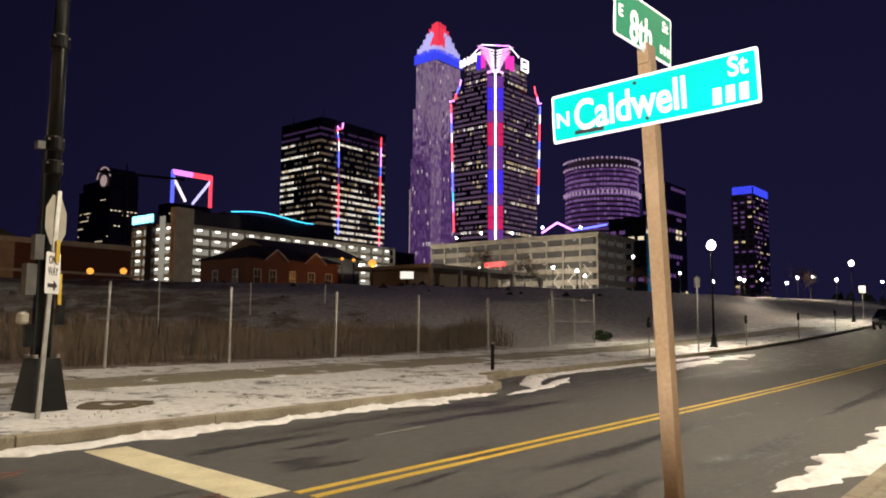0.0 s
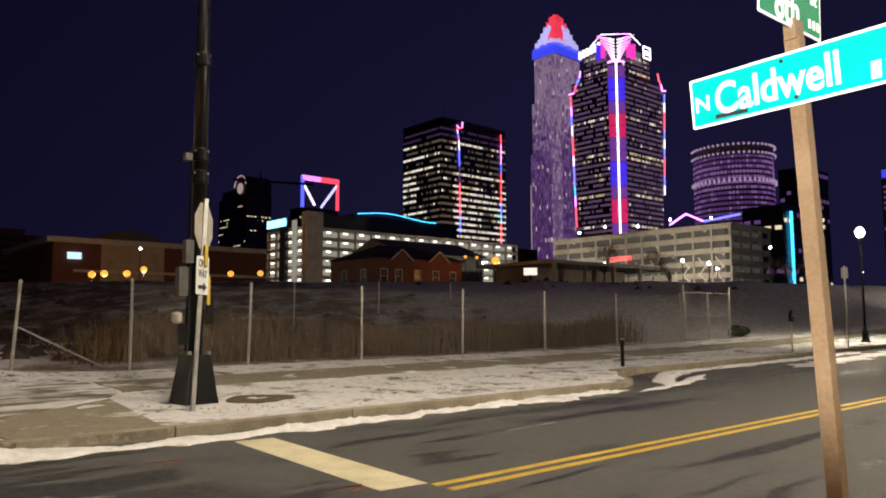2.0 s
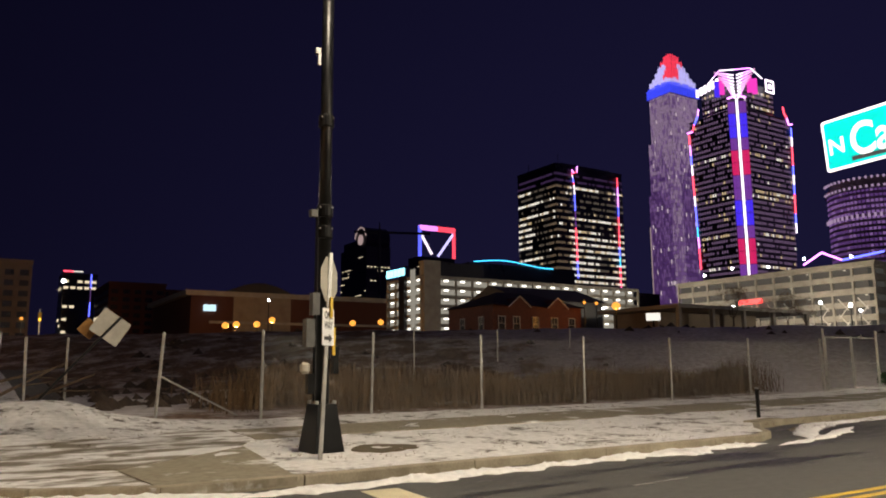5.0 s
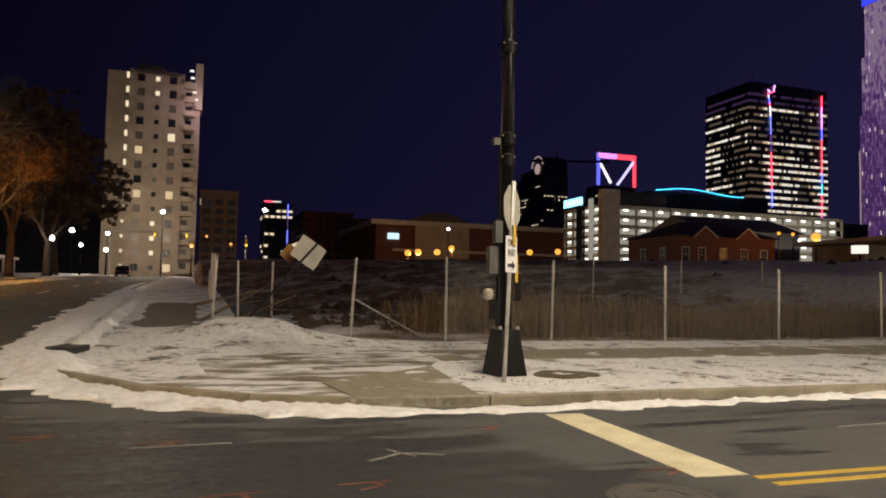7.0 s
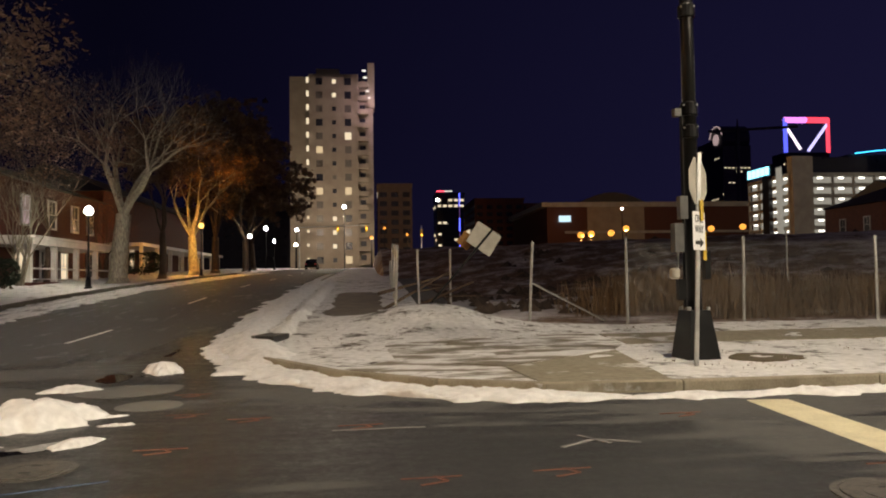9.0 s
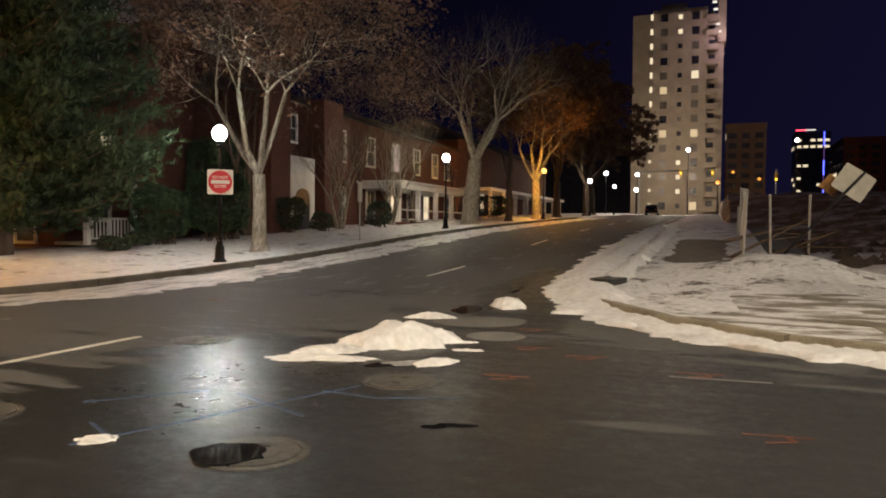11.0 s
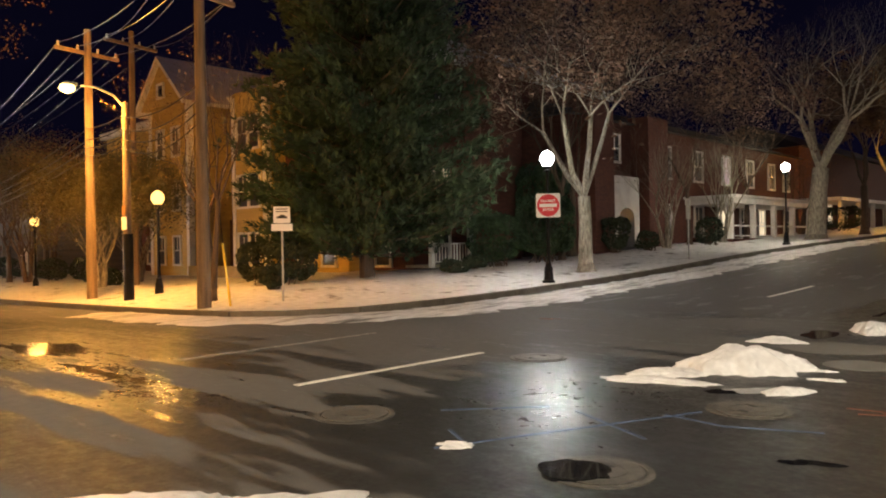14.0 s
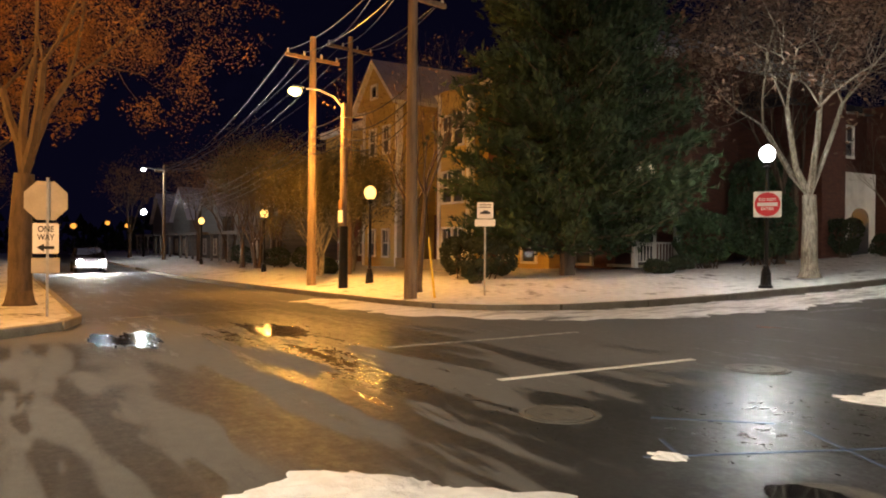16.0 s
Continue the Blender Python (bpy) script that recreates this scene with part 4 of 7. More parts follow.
for k in range(30000):
    x = rnd.uniform(5, 31)
    y = 20.6 + abs(rnd.gauss(0, 3.6))
    if noise.noise((x * .25, y * .35, 2)) + .25 < rnd.random() * .6 or x < 6 + rnd.random() * 3:
        continue
    z = lot_z(x, y) - .03
    h = rnd.uniform(.6, 1.7) * (.75 + .5 * noise.noise((x * .3, y * .3, 9)))
    a = rnd.uniform(0, math.tau)
    dx, dy = math.cos(a) * .014, math.sin(a) * .014
    lx, ly = rnd.gauss(0, .16) * h, rnd.gauss(0, .16) * h
    b.add([(x - dx, y - dy, z), (x + dx, y + dy, z), (x + lx * .5 + dx, y + ly * .5 + dy, z + h * .6), (x + lx, y + ly, z + h), (x + lx * .5 - dx, y + ly * .5 - dy, z + h * .6)], [(0, 1, 2, 4), (4, 2, 3)])
tagged(part("dry_grass", b, M_straw), "tall dry brown grass behind the fence", "grass", kind="stuff")


# ---- street lamps ----
def globe_lamp(at, height, light, bulb, watts, label, sign=False, r=.2):
    x, y = at
    g = thing("street_lamp", (x, y, top(x, y)), label, "street lamp", "globe street lamps")
    part("base", Build().lathe((0, 0, -.03), [(.21, 0), (.21, .1), (.16, .14), (.14, .5), (.1, .62), (.085, .72)], 12), M_black, g)
    part("shaft", Build().tube((0, 0, .7), (0, 0, height - .3), .06, .045, 12), M_black, g)
    part("collar", Build().lathe((0, 0, height - .42), [(.05, 0), (.11, .05), (.07, .1), (.13, .2)], 12), M_black, g)
    part("globe", Build().lathe((0, 0, height - .23), [(.1, 0), (r * .8, .06), (r * 1.1, .17), (r * 1.15, .27), (r * .98, .38), (r * .6, .46), (.05, .5)], 16), bulb, g, "glowing acorn globe", True)
    part("finial", Build().lathe((0, 0, height + .27), [(.06, 0), (.03, .05), (.012, .14)], 8), M_black, g)
    lamp("globe_light", (x, y, top(x, y) + height + .02), watts, light, r * 1.3)
    return g


globe_lamp((-14.8, 19.9), 4.05, COOL, M_globe, 2600, "black post lamp with a white globe beside the avenue")
globe_lamp((-15.3, 42.3), 4.2, WHITE, M_globe, 3000, "black post lamp with a white globe beside the avenue")
globe_lamp((-14.95, 67.8), 4.4, SODIUM, M_sodium, 7500, "black post lamp with an orange globe under a tree")
globe_lamp((-25.7, 11.8), 3.5, SODIUM, M_sodium, 1500, "black post lamp with an orange globe by the apartments")
globe_lamp((-41.7, 12.7), 3.5, SODIUM, M_sodium, 2400, "black post lamp with an orange globe down the street")
globe_lamp((-58, 12.9), 3.5, SODIUM, M_sodium, 400, "black post lamp with an orange globe down the street")
globe_lamp((39.3, 13.9), 5.3, WHITE, M_globewarm, 11000, "tall black post lamp with a warm globe by the snowy lot", False, .18)
globe_lamp((80.5, 15.2), 5.6, WHITE, M_globewarm, 10000, "tall black post lamp with a warm globe at the rise", False, .2)
globe_lamp((-15.2, 96), 4.4, WHITE, M_globe, 600, "distant black post lamp up the avenue")
globe_lamp((-15.2, 120), 4.4, WHITE, M_globe, 600, "distant black post lamp up the avenue")

# ---- parking meters, bollard, thin posts ----
def meter(x, y):
    m = thing("parking_meter", (x, y, top(x, y)), "grey parking meter on a slim post", "parking meter", "parking meters along the kerb")
    part("post", Build().tube((0, 0, -.03), (0, 0, 1.2), .035), M_galv, m)
    h = part("housing", Build().box((0, 0, 1.36), (.16, .13, .34)).lathe((0, 0, 1.53), [(.08, 0), (.075, .05), (.045, .1), (.01, .12)], 12), M_black, m)
    part("screen", Build().box((-.02, -.07, 1.45), (.09, .012, .07)), M_signback, h)


for x in (29.6, 42.0, 52.5, 62.8):
    meter(x, 13.1)
bo = thing("bollard", (18.96, 13.4, top(18.96, 13.4)), "short dark steel bollard in the snowy verge", "bollard")
part("post", Build().tube((0, 0, -.05), (0, 0, .78), .055, n=12), M_black, bo)
part("cap", Build().lathe((0, 0, .78), [(.06, 0), (.06, .03), (.03, .06)], 12), M_galv, bo)
th = thing("sign_post", (34.1, 12.75, top(34.1, 12.75)), "thin grey post with a small plate seen edge-on", "road sign")
part("post", Build().tube((0, 0, -.03), (0, 0, 3.5), .04), M_galv, th)
part("plate", Build().plate(rounded(.3, .46, .02), .004, Matrix.Translation((0, 0, 3.2)) @ Matrix.Rotation(radians(80), 4, "Z")), M_signback, th)
th2 = thing("sign_post", (84, 15.0, top(84, 15)), "thin post with a small white plate", "road sign")
part("post", Build().tube((0, 0, -.03), (0, 0, 3.4), .04), M_galv, th2)
part("plate", Build().plate(rounded(.6, .75, .03), .004, Matrix.Translation((0, 0, 3.1)) @ Matrix.Rotation(radians(-75), 4, "Z")), M_signwhite, th2)

# ---- signs across the avenue ----
dn = thing("do_not_enter_sign", (-14.66, 19.74, top(-14.66, 19.74)), "square white sign with a red disc and white bar", "road sign")
mf = pose(0, 0, 2.53, 0, 0, 36)
pl = part("plate", Build().plate(rounded(.78, .78, .05), .004, mf), M_signwhite, dn)
part("disc", Build().plate([(.36 * math.cos(-k * math.tau / 28), .36 * math.sin(-k * math.tau / 28)) for k in range(28)], .003, mf @ Matrix.Translation((0, -.0045, 0))), M_signred, pl)
part("bar", Build().plate(rounded(.56, .11, .01), .003, mf @ Matrix.Translation((0, -.008, 0))), M_signwhite, pl)
fd = mf @ Matrix.Translation((0, -.0075, 0)) @ UPRIGHT
letters("DO NOT", .12, fd @ Matrix.Translation((0, .14, 0)), M_signwhite, pl)
letters("ENTER", .12, fd @ Matrix.Translation((0, -.14, 0)), M_signwhite, pl)
part("post", Build().tube((0, .03, -.02), (0, .03, 2.95), .028), M_black, dn)

bs = thing("road_sign", (-17.9, 11.75, west_z(-17.9, 11.75)), "white notice with a black car shape on a thin post", "road sign")
mb = pose(0, 0, 2.3, 0, 0, 50)
part("post", Build().tube((0, 0, -.05), (0, 0, 2.62), .03), M_galv, bs)
pl = part("plate", Build().plate(rounded(.46, .46, .03), .004, mb @ Matrix.Translation((0, -.04, .1))), M_signwhite, bs)
part("small_plate", Build().plate(rounded(.58, .2, .02), .004, mb @ Matrix.Translation((0, -.04, -.25))), M_signwhite, bs)
part("car_shape", Build().plate([(-.15, -.04), (-.14, .01), (-.08, .02), (-.04, .06), (.07, .06), (.1, .02), (.15, .01), (.15, -.04)], .003, mb @ Matrix.Translation((0, -.045, .04))), M_ink, pl)
for k in range(2):
    part("bar", Build().plate([(-.16, .012), (.16, .012), (.16, -.012), (-.16, -.012)], .003, mb @ Matrix.Translation((0, -.045, .26 - .07 * k))), M_ink, pl)
th3 = thing("sign_post", (-15.2, 30.6, top(-15.2, 30.6)), "thin post with a narrow sign seen edge-on", "road sign")
part("post", Build().tube((0, 0, -.03), (0, 0, 2.6), .03), M_galv, th3)
part("plate", Build().plate(rounded(.3, .9, .02), .004, Matrix.Translation((0, 0, 2.2)) @ Matrix.Rotation(radians(75), 4, "Z")), M_signback, th3)

st = thing("sign_post", (-16.9, .72, top(-16.9, .72)), "post with the back of a stop sign above a one-way plate", "road sign")
ml = pose(0, 0, 2.25, 0, 0, 88)
part("post", Build().box((0, .03, 1.35), (.05, .05, 2.75)), M_galv, st)
part("stop_sign_back", Build().plate(octagon(.76), .004, ml @ Matrix.Translation((0, 0, .02))), M_signback, st, "orange-lit bare back of an octagonal sign")
pl = part("one_way_plate", Build().plate(rounded(.46, .6, .03), .004, ml @ Matrix.Translation((0, -.02, -.72))), M_signwhite, st)
fo = ml @ Matrix.Translation((0, -.024, -.72)) @ UPRIGHT
letters("ONE", .16, fo @ Matrix.Translation((0, .18, 0)), M_ink, pl, squeeze=.85)
letters("WAY", .16, fo @ Matrix.Translation((0, .02, 0)), M_ink, pl, squeeze=.8)
part("arrow", Build().plate([(.15, .03), (.15, -.03), (-.03, -.03), (-.03, -.08), (-.16, 0), (-.03, .08), (-.03, .03)], .003, ml @ Matrix.Translation((0, -.024, -.9))), M_ink, pl)
part("notice", Build().plate(rounded(.5, .3, .02), .004, ml @ Matrix.Translation((0, -.02, -1.25))), M_signback, st)


# ---- trees ----
def tree(at, height, fork, spread, trunk, seed, label, bark, leaf=None, leaves=0, lsize=.13, stems=1, depth=5, lean=0.0, base=None):
    """Trunk, limbs and twigs grown by repeated forking; dead leaves where the tree has kept them."""
    r = random.Random(seed)
    x, y = at
    z = (base if base is not None else ground_top(x, y)) - .05
    t = thing("tree", (x, y, z), label, "tree")
    trunkb, limbs, tips = Build(), Build(), []

    def grow(p, d, length, rad, level):
        segs = 3 if level < 3 else 2
        for s in range(segs):
            sway = .13 if level else .035
            nd = (d + Vector((r.gauss(0, sway), r.gauss(0, sway), r.gauss(.05, .07)))).normalized()
            q = p + nd * (length / segs)
            r2 = rad * (1 - .28 / segs * (1.3 if level else .8))
            (trunkb if level == 0 else limbs).tube(p, q, rad, r2, 10 if level == 0 else (6 if level < 3 else 3), caps=False)
            p, d, rad = q, nd, r2
            if level >= 2 and level < depth and r.random() < .6:
                side = d.orthogonal().normalized()
                side.rotate(Matrix.Rotation(r.uniform(0, math.tau), 3, d))
                grow(p, (d * .65 + side * .75).normalized(), length * r.uniform(.45, .7), rad * .5, level + 1)
        if level >= depth:
            tips.append(p)
            return
        if level >= depth - 1:
            tips.append(p)
        n = r.choice((2, 3, 3)) if level else 4
        a0 = r.uniform(0, math.tau)
        for k in range(n):
            side = d.orthogonal().normalized()
            side.rotate(Matrix.Rotation(a0 + k * math.tau / n + r.gauss(0, .3), 3, d))
            w = spread * r.uniform(.6, 1.15)
            grow(p, (d + side * w + Vector((0, 0, .12))).normalized(), length * r.uniform(.62, .86) if level else (height - fork) * r.uniform(.28, .36), rad * r.uniform(.44, .62), level + 1)

    for s in range(stems):
        a = s * math.tau / max(1, stems) + seed
        d = Vector((math.cos(a) * (.16 if stems > 1 else 0) + lean, math.sin(a) * (.16 if stems > 1 else 0), 1)).normalized()
        grow(Vector((math.cos(a) * .15 * (stems > 1), math.sin(a) * .15 * (stems > 1), 0)), d, fork, trunk, 0)
    trunkb.lathe((0, 0, 0), [(trunk * 1.6, 0), (trunk * 1.25, .12), (trunk * 1.02, .4)], 10)
    part("trunk", trunkb, bark, t, shade=True)
    part("crown", limbs, bark, t)
    if leaf:
        lb = Build()
        for k in range(leaves):
            p = r.choice(tips) + Vector((r.gauss(0, .16), r.gauss(0, .16), r.gauss(-.05, .14)))
            m = Euler((r.uniform(-1.2, 1.2), r.uniform(-1.2, 1.2), r.uniform(0, 6.3))).to_matrix()
            s = lsize * r.uniform(.35, .85)
            lb.add([p + m @ Vector(q) for q in ((0, -s, 0), (s * .45, 0, s * .15), (0, s, 0), (-s * .45, 0, s * .15))], [(0, 1, 2, 3)])
        tagged(part("foliage", lb, leaf, t), kind="stuff")
    return t


def ground_top(x, y):
    if x > 1.6 and y > 19.7:
        return lot_z(x, y)
    if x < -14 and y > 9:
        return west_z(x, y)
    return top(x, y)


tree((-16.6, 24.8), 13.4, 3.0, .85, .3, 6, "street tree with pale bark and clinging brown leaves", M_bark, M_leaf, 15000, .16, 1, 6)
tree((-16.4, 50.5), 16, 4.6, .75, .6, 8, "large bare street tree with pale bark", M_bark, M_leaf, 500, .1, 1, 6)
tree((-16.3, 71.0), 15, 3.6, .6, .45, 12, "bare street tree glowing under an orange lamp", M_bark, M_leafrust, 9000, .16, 1, 6)
tree((-16.3, 60.5), 13, 3.6, .55, .3, 14, "dark bare street tree on the avenue", M_barkdark, M_leaf, 6000, .25, 1, 5)
tree((-17.0, 84), 18, 4, .72, .45, 15, "dark bare street tree on the avenue", M_barkdark, M_leaf, 16000, .42, 1, 5)
tree((-16.0, 98), 18, 4, .72, .45, 16, "dark bare street tree on the avenue", M_barkdark, M_leaf, 16000, .45, 1, 5)
tree((-17.5, 114), 14, 4, .6, .4, 17, "dark bare street tree on the avenue", M_barkdark, M_leaf, 10000, .45, 1, 5)
tree((-19.6, 37), 7, 1.6, .4, .1, 21, "multi-stemmed bare crape myrtle by the townhouses", M_bark, M_leaf, 700, .09, 4, 4)
tree((-19.4, 43.5), 7.5, 1.6, .4, .1, 22, "multi-stemmed bare crape myrtle by the townhouses", M_bark, M_leaf, 400, .09, 4, 4)
tree((-21.5, 31), 12, 3, .55, .2, 23, "bare dark tree against the brick wall", M_barkdark, M_leaf, 5500, .1, 1, 6)
tree((-20.3, 28.4), 13, 3.2, .6, .16, 25, "slim bare tree before the brick wall", M_barkdark, M_leaf, 6000, .14, 1, 6)
tree((-19.6, 47.5), 12, 3.2, .6, .16, 26, "slim bare tree before the townhouse porch", M_barkdark, M_leaf, 5000, .14, 1, 6)
tree((-20.0, 40.5), 12, 3.0, .6, .14, 27, "slim bare tree before the townhouse porch", M_barkdark, M_leaf, 5000, .14, 1, 6)
tree((-19.5, 57), 7, 1.5, .5, .12, 24, "small bare tree under orange light", M_barkdark, M_leafrust, 600, .1, 3, 4)
tree((-20.8, .35), 12, 3.2, .72, .28, 31, "broad street tree with rust-coloured leaves at the corner", M_barkdark, M_leafrust, 70000, .065, 1, 6)
tree((-34, -1.5), 11, 3, .6, .3, 32, "street tree with rust-coloured leaves behind the corner", M_barkdark, M_leafrust, 7000, .14, 1, 5)
tree((-33.0, 12.6), 5.4, 1.0, .6, .1, 33, "bushy olive-leaved tree lit orange beside the pavement", M_bark, M_olive, 26000, .1, 5, 6)
tree((-37.6, 16.2), 6.5, 1.2, .6, .1, 34, "bushy olive-leaved tree lit orange beside the pavement", M_bark, M_olive, 20000, .1, 5, 6)
tree((-24.5, 13.2), 8.5, 2.4, .5, .13, 35, "slim bare tree before the apartments", M_barkdark, M_leafrust, 500, .09, 1, 5)
tree((-20.4, 11.0), 8, 3, .35, .09, 36, "slim bare tree by the wooden pole", M_barkdark, None, 0, .1, 1, 5)
tree((-48, 14.2), 8, 1.6, .55, .12, 43, "bushy bare tree lit orange beside the pavement", M_barkdark, M_olive, 14000, .1, 4, 6)
tree((-53, 17), 9, 1.8, .5, .14, 44, "bushy bare tree lit orange beside the pavement", M_barkdark, M_leafrust, 6000, .09, 4, 6)
tree((-62, 16), 9, 1.8, .5, .14, 45, "bushy bare tree lit orange beside the pavement", M_barkdark, M_leafrust, 6000, .09, 3, 6)
tree((-50, 13.8), 8, 2, .55, .15, 37, "bare tree down the side street", M_barkdark, M_leafrust, 1500, .1, 1, 5)
tree((-66, 14.5), 9, 2.5, .55, .18, 38, "bare tree down the side street", M_barkdark, M_leafrust, 1500, .12, 1, 5)
tree((-88, 12), 11, 2.5, .55, .2, 39, "distant bare tree down the side street", M_barkdark, M_leafrust, 2500, .15, 1, 5)
tree((-80, -2), 11, 2.5, .55, .2, 40, "distant bare tree down the side street", M_barkdark, M_leafrust, 2500, .15, 1, 5)
tree((-30, 27), 12, 3, .55, .2, 41, "bare dark tree rising behind the pine", M_barkdark, M_leaf, 2500, .12, 1, 5, base=.3)
for k, (x, y) in enumerate(((78, 58), (95, 62), (112, 70), (128, 60), (150, 66), (170, 40), (140, 34))):
    tree((x, y), 6.5, 1.5, .6, .12, 50 + k, "small dark tree on the far side of the lot", M_barkdark, M_leaf, 900, .16, 1, 4)


def pine(at, height, radius, seed, label):
    """Whorls of drooping limbs, each set with tufts of needles."""
    r = random.Random(seed)
    x, y = at
    t = thing("pine_tree", (x, y, ground_top(x, y) - .05), label, "tree")
    part("trunk", Build().tube((0, 0, 0), (0, 0, height), .3, .05, 10), M_barkdark, t)
    limb, needles = Build(), Build()
    z = 1.0
    while z < height - .3:
        u = z / height
        reach = radius * (1 - u) ** .62 * (.55 + .45 * min(1, z / 2.2))
        for k in range(10):
            a = r.uniform(0, math.tau)
            ln = reach * r.uniform(.6, 1.12)
            p0 = Vector((0, 0, z + r.uniform(-.2, .2)))
            p1 = Vector((math.cos(a) * ln * .6, math.sin(a) * ln * .6, p0.z + ln * .06))
            p2 = Vector((math.cos(a) * ln, math.sin(a) * ln, p0.z + ln * (.16 + .1 * r.random())))
            limb.tube(p0, p1, .05 * (1 - u) + .015, .03, 4, caps=False).tube(p1, p2, .03, .01, 3, caps=False)
            for j in range(int(18 + ln * 14)):
                s = r.uniform(.25, 1.0)
                c = (p0.lerp(p1, s / .6) if s < .6 else p1.lerp(p2, (s - .6) / .4)) + Vector((r.gauss(0, .24), r.gauss(0, .24), r.gauss(.02, .15)))
                d = Vector((math.cos(a) + r.gauss(0, .5), math.sin(a) + r.gauss(0, .5), .55 + r.gauss(0, .4))).normalized()
                for q in range(7):
                    e = (d + Vector((r.gauss(0, .42), r.gauss(0, .42), r.gauss(0, .42)))).normalized() * r.uniform(.22, .38)
                    w = e.orthogonal().normalized() * .03
                    needles.add([c - w, c + w, c + e], [(0, 1, 2)])
        z += .34
    part("crown", limb, M_barkdark, t)
    tagged(part("needles", needles, M_needle, t), kind="stuff")


pine((-22.6, 18.7), 18.5, 5.5, 5, "tall dense green pine with low sweeping limbs")


def shrub(at, size, seed, label, name="hedge", material=M_hedge, n=1500):
    """A dense bush of small leaves over a twiggy core."""
    r = random.Random(seed)
    x, y = at
    t = thing(name, (x, y, ground_top(x, y)), label, "shrub")
    lb, core = Build(), Build()
    for k in range(14):
        a = r.uniform(0, math.tau)
        core.tube((r.gauss(0, size[0] * .12), r.gauss(0, size[1] * .12), -.05), (math.cos(a) * size[0] * .36, math.sin(a) * size[1] * .36, size[2] * r.uniform(.5, .85)), .03, .008, 4, caps=False)
    for k in range(n):
        v = Vector((r.gauss(0, 1), r.gauss(0, 1), r.gauss(0, 1))).normalized() * r.uniform(.72, 1.02)
        v = Vector([math.copysign(abs(c) ** .6, c) for c in v]) * .8
        p = Vector((v.x * size[0] / 2, v.y * size[1] / 2, size[2] * (.5 + v.z * .5)))
        p += Vector([noise.noise((p.x * 1.5, p.y * 1.5, p.z * 1.5 + seed + j * 9)) for j in range(3)]) * .2
        m = Euler((r.uniform(0, 6), r.uniform(0, 6), r.uniform(0, 6))).to_matrix()
        s = .075
        lb.add([p + m @ Vector(q) for q in ((0, -s, 0), (s * .6, 0, 0), (0, s, 0), (-s * .6, 0, 0))], [(0, 1, 2, 3)])
    part("twig_core", core, M_barkdark, t)
    tagged(part("foliage", lb, material, t), kind="stuff")


shrub((-23.8, 15.3), (4.6, 2.2, 1.75), 1, "clipped dark hedge by the apartment steps", n=5200)
shrub((-20.6, 13.2), (1.1, .9, .75), 2, "low rounded dark bush in the snow", n=900)
shrub((-20.6, 21.5), (1.3, 1.1, .6), 3, "low rounded dark bush in the snow", n=900)
shrub((-21.4, 23.6), (1.0, 1.0, .55), 4, "low rounded dark bush in the snow", n=700)
shrub((-20.6, 27.5), (3.2, 2.6, 3.4), 5, "large dark evergreen bush by the wall", n=6000, material=M_needle)
shrub((-21.4, 24.9), (2.6, 2.2, 2.6), 15, "large dark evergreen bush by the wall", n=4000, material=M_needle)
shrub((-19.0, 41), (1.7, 1.6, 1.7), 6, "rounded dark bush before the townhouses", n=1500)
shrub((-19.3, 34.5), (1.4, 1.2, 1.1), 7, "rounded dark bush before the townhouses", n=1000)
shrub((-34.5, 13.5), (2.4, 1.3, .8), 8, "low dark hedge along the pavement", n=1500)
shrub((-42, 15.5), (3.5, 1.6, 1.5), 9, "dark hedge down the side street", n=2200)
shrub((-48, 15.5), (3.5, 1.6, 1.4), 10, "dark hedge down the side street", n=2200)
shrub((-56, 15.5), (4.5, 1.6, 1.5), 11, "dark hedge down the side street", n=2200)
shrub((-19.5, 66), (4, 2, 2.2), 12, "dark bushes beside the avenue", n=2500)
shrub((39.6, 20.4), (1.6, 1.0, .6), 13, "low green bush by the gate post", n=800, material=M_needle)
shrub((-22.3, 29.6), (3.0, 2.6, 5.2), 16, "tall dark evergreen against the brick wall", n=7000, material=M_needle)
shrub((-20.3, 33.0), (1.6, 1.5, 2.0), 17, "dark bush at the townhouse corner", n=2000)


# ---- apartment house behind the pine ----
def window(parent, at, w, h, face, lit=None, sash=True):
    """A framed window on a wall; face: the plan angle of its outward normal."""
    m = pose(*at, 0, 0, face + 90)
    wf = Build()
    for x, z, sx, sz in ((0, h / 2 + .05, w + .24, .12), (0, -h / 2 - .06, w + .3, .12), (-w / 2 - .06, 0, .12, h), (w / 2 + .06, 0, .12, h)):
        wf.box(m @ Vector((x, -.05, z)), (sx, .12, sz), m.to_3x3())
    if sash:
        wf.box(m @ Vector((0, -.03, 0)), (w, .06, .07), m.to_3x3())
        wf.box(m @ Vector((0, -.03, h * .25)), (.04, .05, h * .5), m.to_3x3())
    wi = part("window", wf, M_trim, parent)
    part("pane", Build().box(m @ Vector((0, -.012, 0)), (w, .02, h), m.to_3x3()), lit or M_unlit, wi)


ap = thing("apartment_house", (0, 0, 0), "three-storey cream apartment house with brick base and snowy roof", "house")
Z0, Z1 = -.6, 10.6
part("wall", Build().span(-60, -25.2, 23.6, 40, Z0, Z1), M_siding, ap)
part("brick_base", Build().span(-60.1, -25.0, 23.45, 40.1, Z0, 3.4), M_brick, ap)
part("bay", Build().span(-46, -41.2, 20.8, 23.7, Z0, 10.3), M_siding, ap)
part("bay", Build().span(-38.6, -35.4, 22.3, 23.7, Z0, 10.5), M_siding, ap)
